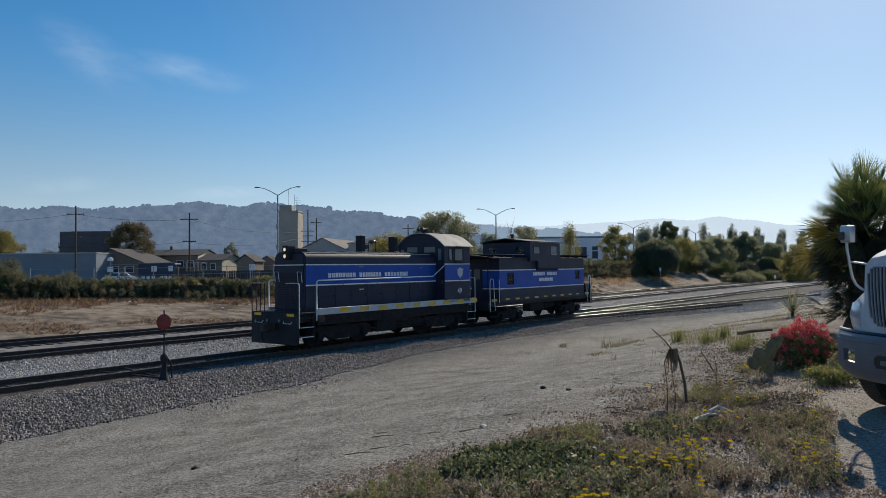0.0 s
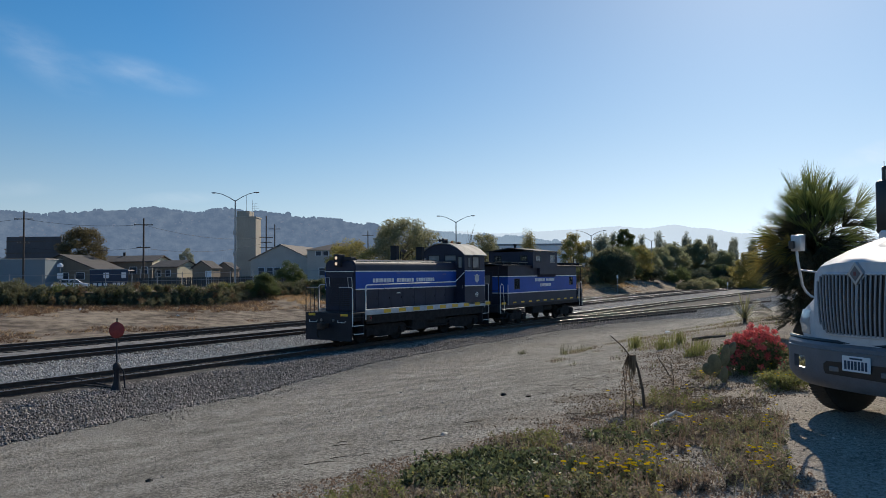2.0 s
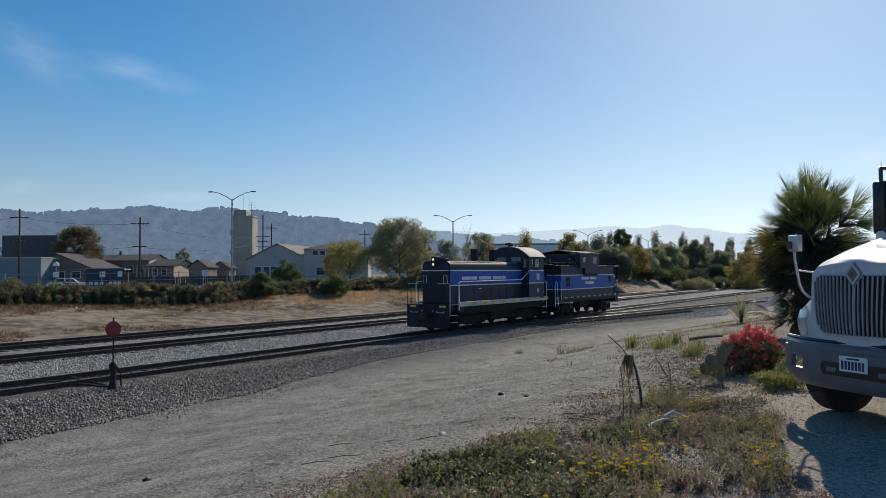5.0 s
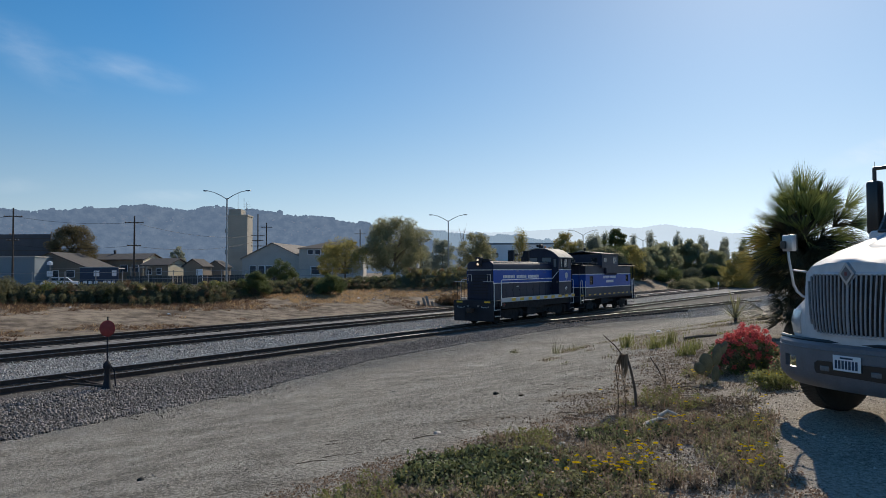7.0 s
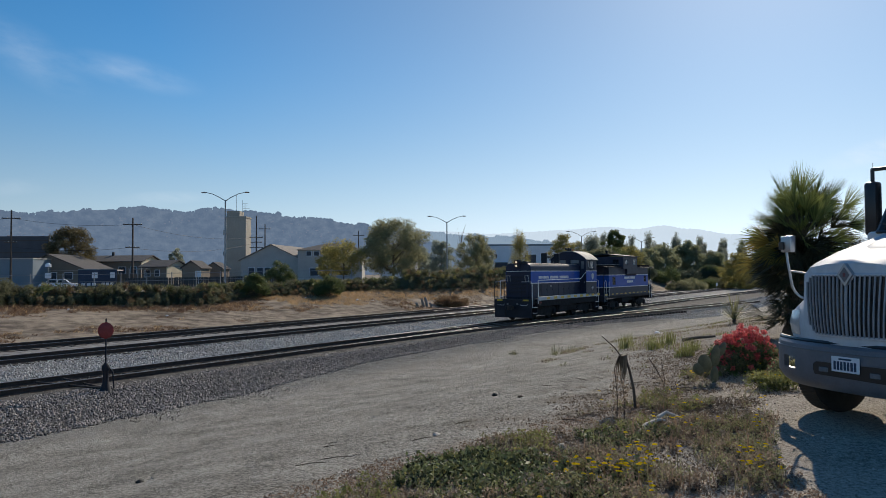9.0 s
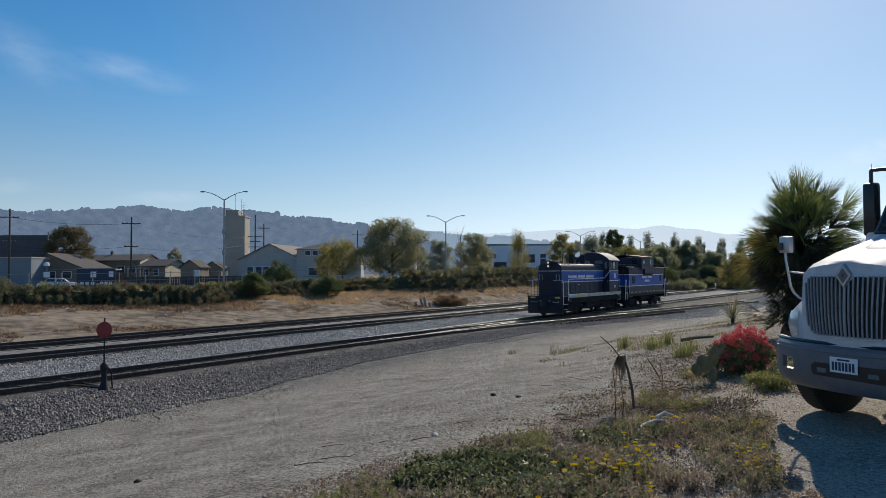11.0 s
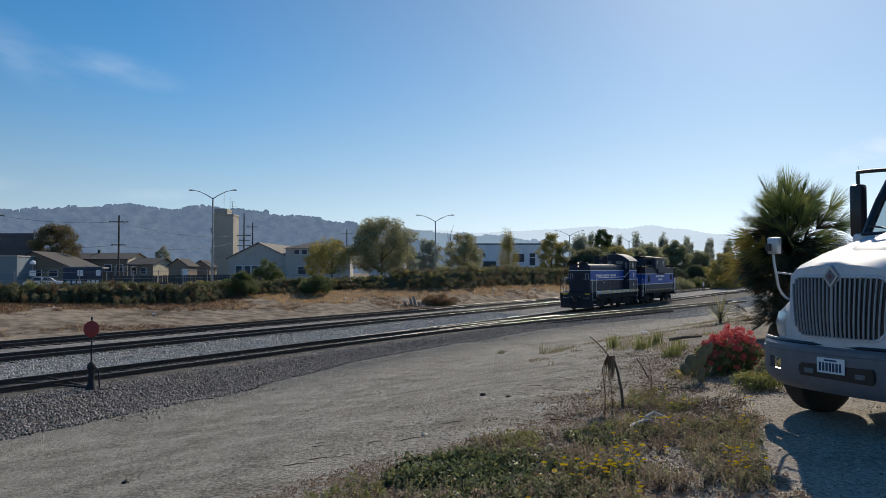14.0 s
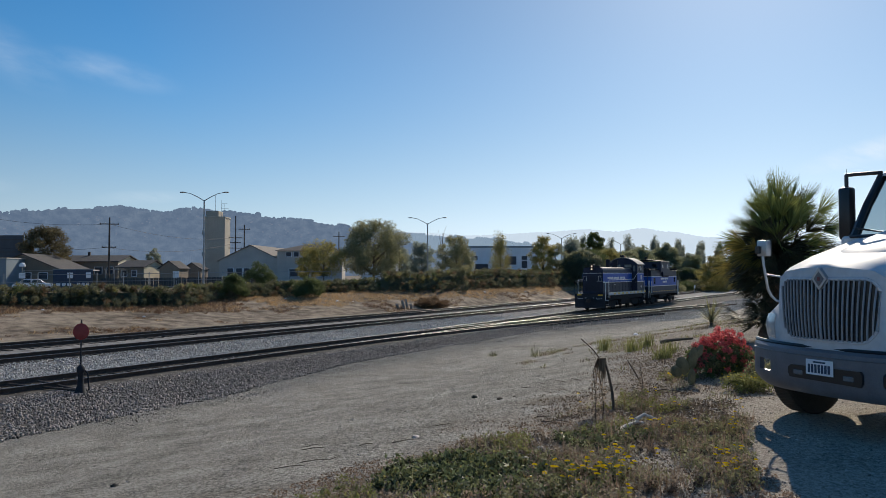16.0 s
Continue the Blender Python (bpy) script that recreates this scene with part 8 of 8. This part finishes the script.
# ---------------------------------------------------------------- dead sapling, stalks, wood, stones
def build_sapling():
    x, y = 2.42, 8.95
    sp = shell("dead_palm_sapling", "short broken dead palm sapling", "dead plant", pose(x, y, ground_z(x, y) - 0.02))
    part("stem", tube(B(), [(0, 0, 0), (-0.02, 0, 0.25), (-0.07, 0, 0.5), (-0.12, 0, 0.66)], 0.02, 8, 0.014), M_BARK, sp)
    part("stick", tube(B(), [(-0.12, 0, 0.6), (-0.25, 0.03, 0.78), (-0.4, 0.05, 0.92)], 0.01, 5, 0.006), M_BARK, sp)
    rng = random.Random(6)
    verts, faces = [], []
    for i in range(46):
        a = rng.uniform(0, 6.28)
        top = Vector((-0.12, 0, 0.66))
        out = Vector((math.cos(a) * 0.045 - 0.03, math.sin(a) * 0.045, 0.02))
        end = top + out + Vector((rng.uniform(-0.1, 0.03), rng.uniform(-0.05, 0.05), -rng.uniform(0.15, 0.42)))
        s = Vector((0.011, 0.007, 0))
        o = len(verts)
        verts += [top - s, top + s, top + out + s, top + out - s, end]
        faces += [(o, o + 1, o + 2, o + 3), (o + 3, o + 2, o + 4)]
    ob = raw("hanging_leaves", verts, faces, L_LITTER)
    ob.parent = sp
    for dx, dy, h in ((-0.42, -0.75, 0.62), (-0.36, -0.85, 0.5), (0.7, 1.1, 0.45)):
        px, py = x + dx, y + dy
        ds = shell("dry_stalk", "dry brown weed stalk with withered leaves", "dead plant", pose(px, py, ground_z(px, py) - 0.02))
        part("stem", tube(B(), [(0, 0, 0), (0.01, 0, h * 0.5), (-0.02, 0.01, h)], 0.008, 5, 0.004), M_BARK, ds)
        cl = leaf_cloud("withered_leaves", [(0, 0, h * k / 9) for k in range(1, 9)], 16, 0.06, 0.018, L_DRYWEED, np.random.default_rng(int(h * 100)))
        cl.parent = ds


build_sapling()


def build_wood():
    def stick(name, pts, r, label, material, cat):
        ps = [(x, y, ground_z(x, y) + z) for x, y, z in pts]
        tagged(mesh_object(name, tube(B(), ps, r, 7, r * 0.5), material, True), label, cat)
    stick("driftwood", [(1.98, 7.2, 0.03), (2.1, 7.4, 0.08), (2.27, 7.52, 0.1), (2.36, 7.56, 0.08)], 0.026, "bleached crooked driftwood branch among weeds", M_DRIFT, "branch")
    stick("driftwood", [(2.29, 7.6, 0.11), (2.4, 7.66, 0.15), (2.52, 7.6, 0.1)], 0.024, "bleached driftwood fork on a branch", M_DRIFT, "branch")
    stick("log", [(7.2, 21.3, 0.05), (7.55, 21.1, 0.07), (8.0, 20.8, 0.05)], 0.06, "dark weathered log at the lot's edge", M_BARK, "log")
    stick("dead_branch", [(3.5, 11.3, 0.0), (3.4, 11.3, 0.2), (3.29, 11.35, 0.4)], 0.014, "thin dead branch leaning from soil", M_BARK, "branch")
    stick("dead_branch", [(3.0, 10.1, 0.03), (3.4, 9.9, 0.08), (3.6, 9.7, 0.05)], 0.008, "thin dead branch lying on soil", M_BARK, "branch")
    rng = random.Random(12)
    for _ in range(8):
        x, y = rng.uniform(-1.6, 0.2), rng.uniform(6.6, 9.5)
        if across(x, y) < -18.2:
            continue
        a, ln = rng.uniform(-0.5, 0.5), rng.uniform(0.12, 0.4)
        stick("twig", [(x, y, 0.012), (x + 0.5 * ln * math.cos(a), y + 0.5 * ln * math.sin(a) + 0.02, 0.02), (x + ln * math.cos(a), y + ln * math.sin(a), 0.012)], 0.004, "thin dark fallen twig on gravel", M_BARK, "twig")


build_wood()


def build_rock(x, y, r, label, material, seed, flat=0.7):
    rng = random.Random(seed)
    bm = B()
    bmesh.ops.create_icosphere(bm, subdivisions=2, radius=r)
    for v in bm.verts:
        k = 1 + 0.35 * noise.noise(v.co * (1.6 / r) + Vector((seed, 0, 0)))
        v.co = Vector((v.co.x * k, v.co.y * k * 0.8, v.co.z * k * flat))
    ob = mesh_object("rock", bm, material)
    ob.matrix_basis = pose(x, y, ground_z(x, y) + r * flat * 0.45, 0, 0, rng.uniform(0, 360))
    tagged(ob, label, "rock")


M_DARKROCK = mat("dark_rock", (0.05, 0.045, 0.04), 0.9, vary=0.4, scale=20, bump=0.5)
build_rock(-3.61, 8.51, 0.045, "dark fist-sized rock on the gravel", M_DARKROCK, 1)
build_rock(0.93, 12.74, 0.05, "dark pebble on the gravel lot", M_DARKROCK, 2)
build_rock(1.27, 11.67, 0.06, "brown stone on the gravel lot", M_RUST, 3, 0.4)
build_rock(-0.08, 8.59, 0.055, "pale flat stone at the weeds' edge", M_DRIFT, 4, 0.35)
build_rock(0.92, 6.52, 0.07, "pale stone lying among weeds", M_DRIFT, 5, 0.5)
build_rock(1.15, 6.9, 0.06, "pale grey stone lying among weeds", M_CONCRETE, 6, 0.6)
build_rock(10.6, 35.0, 0.14, "white lump beside the track", M_WALL_WHITE, 7, 0.35)
build_rock(2.3, 9.1, 0.05, "small pale stone by the sapling", M_DRIFT, 8, 0.5)
M_GREYWOOD = mat("grey_split_wood", (0.3, 0.27, 0.24), 0.95, vary=0.4, scale=5, fine=40, bump=0.4)
for bx, by, tall, tip, lean in ((-1.75, 68.0, 0.75, -0.3, 0.1), (-1.4, 68.2, 0.85, -0.2, -0.2), (-2.3, 67.7, 0.45, -0.45, 0.3), (-1.05, 68.3, 0.5, -0.25, 0.2)):
    stub = box(B(), -0.1, 0.1, -0.09, 0.09, -0.15, tall, 0.02)
    for v in stub.verts:
        if v.co.z > 0.2:
            v.co.z += 0.25 * noise.noise(v.co * 9 + Vector((bx, by, 0)))
    post = mesh_object("broken_post", stub, M_GREYWOOD)
    post.matrix_basis = Matrix.Translation((bx, by, ground_z(bx, by))) @ Euler((lean, tip, 0.3)).to_matrix().to_4x4()
    tagged(post, "broken leaning wooden post by the track", "post", "broken posts by the track")


# ---------------------------------------------------------------- weeds and gravel in the foreground
def in_weeds(x, y):
    q = across(x, y)
    k = noise.noise(Vector((x * 0.9, y * 0.9, 2))) * 0.9 + noise.noise(Vector((x * 2.6, y * 2.6, 4))) * 0.35
    edge = 0.25 * noise.noise(Vector((y * 1.7, x, 8)))
    tyre_path = (y < 9.6 and x > 2.36 + 0.42 * (y - 5) + edge) or (x > 1.5 and y < 5.2 + edge)
    return q < -17.65 - 1.0 * smooth01(5.0, 8.5, along(x, y)) + k * 0.8 and not tyre_path


def build_weeds():
    rng = random.Random(51)
    nrg = np.random.default_rng(52)
    green, dry, tall, flower, olive, fringe = [], [], [], [], [], []
    for _ in range(60000):
        x, y = rng.uniform(-2.0, 6.2), 4.4 + 12 * rng.random() ** 1.5
        if not in_weeds(x, y):
            if across(x, y) < -16.9 - 1.2 * smooth01(5.0, 8.5, along(x, y)) + 0.6 * noise.noise(Vector((x * 1.4, y * 1.4, 14))) and rng.random() < 0.45 and not (x > 2.7 + 0.22 * (y - 5) and y < 9.6) and y < 9.5:
                fringe.append((x, y, ground_z(x, y) + 0.01))
            continue
        z = ground_z(x, y)
        g = noise.noise(Vector((x * 0.8 + 3, y * 0.8, 9)))
        lush = g + 1.1 * math.exp(-(((x - 0.2) / 0.9) ** 2 + ((y - 6.0) / 1.3) ** 2)) - 0.12 * max(0, x - 1.5)
        dens = noise.noise(Vector((x * 2.2, y * 2.2, 6)))
        if dens < -0.1 and lush < 0.4:
            continue
        if y > 7.9 + 0.7 * g and (dens < 0.12 or rng.random() < 0.4):
            continue
        if lush > 0.26:
            green.append((x, y, z + rng.random() ** 1.5 * (0.05 + 0.12 * max(0.0, dens + 0.2))))
        elif rng.random() < 0.25 and dens > 0.0:
            olive.append((x, y, z + rng.random() * 0.08))
        if lush < 0.5:
            if rng.random() < 0.24 + 0.3 * (dens > 0.15):
                dry.append((x, y, z - 0.01))
            if rng.random() < 0.12:
                tall.append((x, y, z - 0.01))
        if rng.random() < 0.5 and noise.noise(Vector((x * 1.3, y * 1.3, 12))) > 0.1 and x > 0.8 + 0.3 * (y - 5.5):
            flower.append((x, y, z))
    ob = leaf_cloud("dead_fringe", fringe, 4, 0.05, 0.012, L_REDBROWN, nrg, 0.3)
    tagged(ob, "withered red-brown growth along the weed edge", "weeds", kind="stuff")
    # sun highlights put in as a lighter leaf colour at every fifth point
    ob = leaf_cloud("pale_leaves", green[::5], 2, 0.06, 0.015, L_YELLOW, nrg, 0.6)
    tagged(ob, "paler yellow-green leaves in the ground cover, sun highlights painted in", "weeds", kind="stuff")
    # a low layer of darker leaves paints the shade inside the cover
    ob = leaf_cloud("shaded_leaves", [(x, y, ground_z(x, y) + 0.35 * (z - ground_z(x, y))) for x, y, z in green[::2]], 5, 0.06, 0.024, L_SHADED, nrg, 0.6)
    tagged(ob, "dark leaves low in the ground cover, shade painted in", "weeds", kind="stuff")
    ob = leaf_cloud("green_weeds", green, 4, 0.055, 0.021, L_GROUNDIVY, nrg, 0.8)
    tagged(ob, "low leafy green ground cover in sunlight", "weeds", kind="stuff")
    ob = leaf_cloud("olive_weeds", olive, 7, 0.06, 0.013, L_OLIVE, nrg, 0.7)
    tagged(ob, "sparse olive weeds on dry soil", "weeds", kind="stuff")
    ob = leaf_cloud("withered_weeds", [(x, y, z + 0.03 + 0.09 * rng.random() ** 2) for x, y, z in dry], 3, 0.05, 0.011, L_DRYWEED, nrg, 0.9, corners=3)
    tagged(ob, "grey-brown withered weed leaves", "weeds", kind="stuff")
    ob = blades("dry_weeds", dry, [rng.uniform(0.04, 0.16) for _ in dry], 0.0035, 0.9, L_DRYWEED, rng)
    tagged(ob, "dry brown weeds and stubble", "weeds", kind="stuff")
    ob = blades("tall_stems", tall, [rng.uniform(0.1, 0.26) for _ in tall], 0.003, 0.5, L_WEED, rng)
    tagged(ob, "thin upright green weed stems", "weeds", kind="stuff")
    sel = [flower[i] for i in range(0, len(flower), 3)]
    hs = [rng.uniform(0.1, 0.24) for _ in sel]
    blades_ob = blades("flower_stems", sel, hs, 0.0025, 0.2, L_WEED, rng, 0.0)
    tagged(blades_ob, "thin green flower stems among weeds", "weeds", kind="stuff")
    verts, faces = [], []
    for (x, y, z), h in zip(sel, hs):
        o = len(verts)
        r = rng.uniform(0.016, 0.03)
        c = Vector((x + rng.uniform(-0.02, 0.02), y + rng.uniform(-0.02, 0.02), z + h * 0.95))
        verts.append(c + Vector((0, 0, 0.006)))
        for k in range(8):
            a = 2 * math.pi * k / 8
            rr = r * (1.0 if k % 2 else 0.75)
            verts.append(c + Vector((rr * math.cos(a), rr * math.sin(a), -0.004)))
        faces += [(o, o + 1 + k, o + 1 + (k + 1) % 8) for k in range(8)]
    ob = raw("yellow_flowers", verts, faces, L_PETAL)
    tagged(ob, "small bright yellow wildflowers", "flowers", kind="stuff")


build_weeds()


def build_weed_clumps():
    """Bushy knee-low weeds with depth of their own: dry grey-brown ones, olive ones and yellow-green ones along the edge."""
    rng = random.Random(81)
    nrg = np.random.default_rng(82)
    kinds = {"dry_clumps": [], "olive_clumps": [], "yellow_clumps": [], "brown_stems": []}
    spots = []
    for _ in range(9000):
        x, y = rng.uniform(-0.9, 5.4), 4.7 + 8.5 * rng.random() ** 1.4
        if not in_weeds(x, y) or any((x - a) ** 2 + (y - b) ** 2 < 0.012 * (1 + 0.12 * (b - 5)) for a, b in spots[-260:]):
            continue
        patch = noise.noise(Vector((x * 0.9, y * 0.9, 51)))
        if (y > 7.8 and patch < 0.08) or (patch < -0.1 and x > 1.1):
            continue
        spots.append((x, y))
        edge = across(x, y) > -18.5 - 0.9 * smooth01(5.0, 8.5, along(x, y))
        ivy = ((x - 0.2) / 0.8) ** 2 + ((y - 6.3) / 1.0) ** 2 < 1
        if ivy:
            continue
        kind = "yellow_clumps" if edge and rng.random() < 0.6 else "olive_clumps" if patch > 0.26 or rng.random() < 0.42 else "dry_clumps"
        tall = rng.uniform(0.06, 0.16) * (1.35 if y < 6.4 else 0.85)
        z = ground_z(x, y)
        for k in range(5):
            kinds[kind].append((x + rng.gauss(0, 0.035), y + rng.gauss(0, 0.035), z + tall * (k + 0.4) / 5))
        kinds["brown_stems"] += [(x + rng.gauss(0, 0.03), y + rng.gauss(0, 0.03), z - 0.01) for _ in range(6)]
    for nm, lm, size, lab in (("dry_clumps", L_DRYWEED, 0.013, "bushy grey-brown withered weeds"), ("olive_clumps", L_WEED, 0.014, "bushy olive weeds among dry stalks"), ("yellow_clumps", L_TUFT, 0.015, "yellow-green weeds along the lot's edge")):
        tagged(leaf_cloud(nm, kinds[nm], 17, 0.05, size, lm, nrg, 0.8, corners=3), lab, "weeds", kind="stuff")
    # darker brown leaves low in the clumps paint their inner shade
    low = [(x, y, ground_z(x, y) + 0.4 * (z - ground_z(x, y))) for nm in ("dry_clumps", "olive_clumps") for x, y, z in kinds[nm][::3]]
    tagged(leaf_cloud("rotten_growth", low, 26, 0.05, 0.014, L_SHADED_STEM, nrg, 0.7, corners=3), "dark brown growth low in the weeds, shade painted in", "weeds", kind="stuff")
    st = kinds["brown_stems"]
    tagged(blades("brown_stems", st, [rng.uniform(0.08, 0.22) for _ in st], 0.003, 0.7, L_REDBROWN, rng), "brown wiry weed stalks", "weeds", kind="stuff")


build_weed_clumps()


def build_twigs():
    """Broken twigs and dead fan ribs lying on the bare soil round the cactus."""
    rng = random.Random(71)
    bm = B()
    for _ in range(230):
        x, y = rng.uniform(1.4, 6.5), rng.uniform(7.2, 13.5)
        if across(x, y) > -16.6 + 0.12 * y or noise.noise(Vector((x * 0.8, y * 0.8, 21))) < -0.05 or (x > 2.3 + 0.4 * (y - 5) and y < 9.4):
            continue
        a, ln = rng.uniform(0, 6.28), rng.uniform(0.05, 0.3)
        z = ground_bumpy(x, y) + 0.012
        dx, dy = math.cos(a) * ln / 2, math.sin(a) * ln / 2
        tube(bm, [(x - dx, y - dy, z), (x + rng.uniform(-0.04, 0.04), y + rng.uniform(-0.04, 0.04), z + rng.uniform(0, 0.02)), (x + dx, y + dy, z + rng.uniform(0, 0.03))], rng.uniform(0.003, 0.007), 5, 0.002)
    tagged(mesh_object("twigs", bm, M_BARK), "dark broken twigs on the dry soil", "twigs", kind="stuff")


build_twigs()


def build_leaf_litter():
    """Brown dead leaves over the soil round the flowering bush and the palm."""
    rng = np.random.default_rng(72)
    c = []
    for _ in range(5200):
        x, y = rng.normal(5.6, 1.5), rng.normal(13.4, 2.6)
        if y < 9.6 or x < 3.4 + 0.08 * (y - 10) or noise.noise(Vector((x * 0.9, y * 0.9, 31))) < -0.15:
            continue
        c.append((x, y, ground_bumpy(x, y) + 0.015))
    for _ in range(3600):
        x, y = rng.normal(3.1, 1.0), rng.normal(8.9, 1.4)
        if across(x, y) > -16.9 or (x > 2.3 + 0.4 * (y - 5) and y < 9.2) or noise.noise(Vector((x * 1.3, y * 1.3, 33))) < -0.1:
            continue
        c.append((x, y, ground_bumpy(x, y) + 0.012))
    for _ in range(9000):
        x, y = rng.uniform(-0.8, 4.2), 4.8 + 4.2 * rng.random()
        if in_weeds(x, y) and noise.noise(Vector((x * 1.6, y * 1.6, 35))) > -0.2:
            c.append((x, y, ground_bumpy(x, y) + 0.012))
    ob = leaf_cloud("leaf_litter", c, 4, 0.12, 0.014, L_LITTER, rng, 0.12)
    tagged(ob, "brown dead leaves over dry soil", "leaf litter", kind="stuff")


build_leaf_litter()


def build_clods():
    """Crumbs and clods of dry soil round the weeds, the wheel ruts and the bushes."""
    rng = np.random.default_rng(74)
    x, y = rng.uniform(0.6, 7.5, 12000), 4.6 + 11 * rng.random(12000) ** 1.3
    keep = np.array([across(a, b) < -17.2 - 1.0 * smooth01(5, 8.5, along(a, b)) and noise.noise(Vector((a * 1.5, b * 1.5, 41))) > -0.25 for a, b in zip(x, y)])
    x, y = x[keep], y[keep]
    r = 0.004 + 0.012 * rng.random(len(x)) ** 3
    z = np.array([ground_bumpy(a, b) for a, b in zip(x, y)]) + r * 0.2
    stone_heap("soil_clods", 0.552 * x + 0.834 * y, 0.552 * y - 0.834 * x - 21.583, z, r, M_CLOD, "crumbs and clods of dry grey-brown soil", rng)


M_CLOD = mat("dry_soil_clod", (0.36, 0.315, 0.262), 0.95, vary=0.5, scale=9, fine=60, bump=0.2, rand=0.8, spec=0.08)
build_clods()


def build_lot_scrub():
    """Low dry growth in patches over the lot's edge towards the spur."""
    rng = random.Random(73)
    dry, green = [], []
    for _ in range(16000):
        x, y = rng.uniform(3.2, 15), rng.uniform(12, 36)
        q = across(x, y)
        if q < -17.5 or q > -8.0 - 0.12 * (y - 14):
            continue
        k = noise.noise(Vector((x * 0.55, y * 0.4, 17))) + 0.5 * noise.noise(Vector((x * 1.8, y * 1.4, 18)))
        if k < 0.1 + 0.25 * smooth01(7, 4, x):
            continue
        (green if rng.random() < 0.3 else dry).append((x, y, ground_z(x, y) - 0.01))
    for nm, pts, h, lm, lab in (("dry_scrub", dry, 0.11, L_DRYWEED, "low dry brown scrub on the lot's edge"), ("green_scrub", green, 0.13, L_TUFT, "thin yellow-green growth on the lot's edge")):
        ob = blades(nm, [(x + rng.uniform(-0.12, 0.12), y + rng.uniform(-0.12, 0.12), z) for x, y, z in pts * 3], [h * rng.uniform(0.3, 1.2) for _ in range(len(pts) * 3)], 0.007, 1.2, lm, rng)
        tagged(ob, lab, "grass", kind="stuff")


build_lot_scrub()


def build_lot_pebbles():
    rng = random.Random(61)
    base = [Vector(c) for c in ((1, 0, 0), (-1, 0, 0), (0, 1, 0), (0, -1, 0), (0, 0, 1), (0, 0, -1))]
    fs = [(0, 2, 4), (2, 1, 4), (1, 3, 4), (3, 0, 4), (2, 0, 5), (1, 2, 5), (3, 1, 5), (0, 3, 5)]
    verts, faces = [], []
    for _ in range(15000):
        d = 5 + 26 * rng.random() ** 1.4
        a = radians(rng.uniform(-42, 40))
        x, y = d * math.sin(a), d * math.cos(a)
        q = across(x, y)
        if q > -6.8:
            continue
        r = 0.003 + 0.0005 * d * rng.random() ** 2 + 0.012 * rng.random() ** 6 * (1 + d / 18)
        z = ground_bumpy(x, y)
        m = Matrix.Translation((x, y, z - r * 0.1)) @ Euler((rng.random() * 6, rng.random() * 6, rng.random() * 6)).to_matrix().to_4x4() @ Matrix.Diagonal((r, r * rng.uniform(0.6, 1), r * rng.uniform(0.5, 0.9), 1))
        o = len(verts)
        verts += [m @ v for v in base]
        faces += [tuple(o + k for k in f) for f in fs]
    tagged(raw("pebbles", verts, faces, M_PEBBLE), "small loose pebbles over the gravel lot", "stones", kind="stuff")


build_lot_pebbles()


motions()
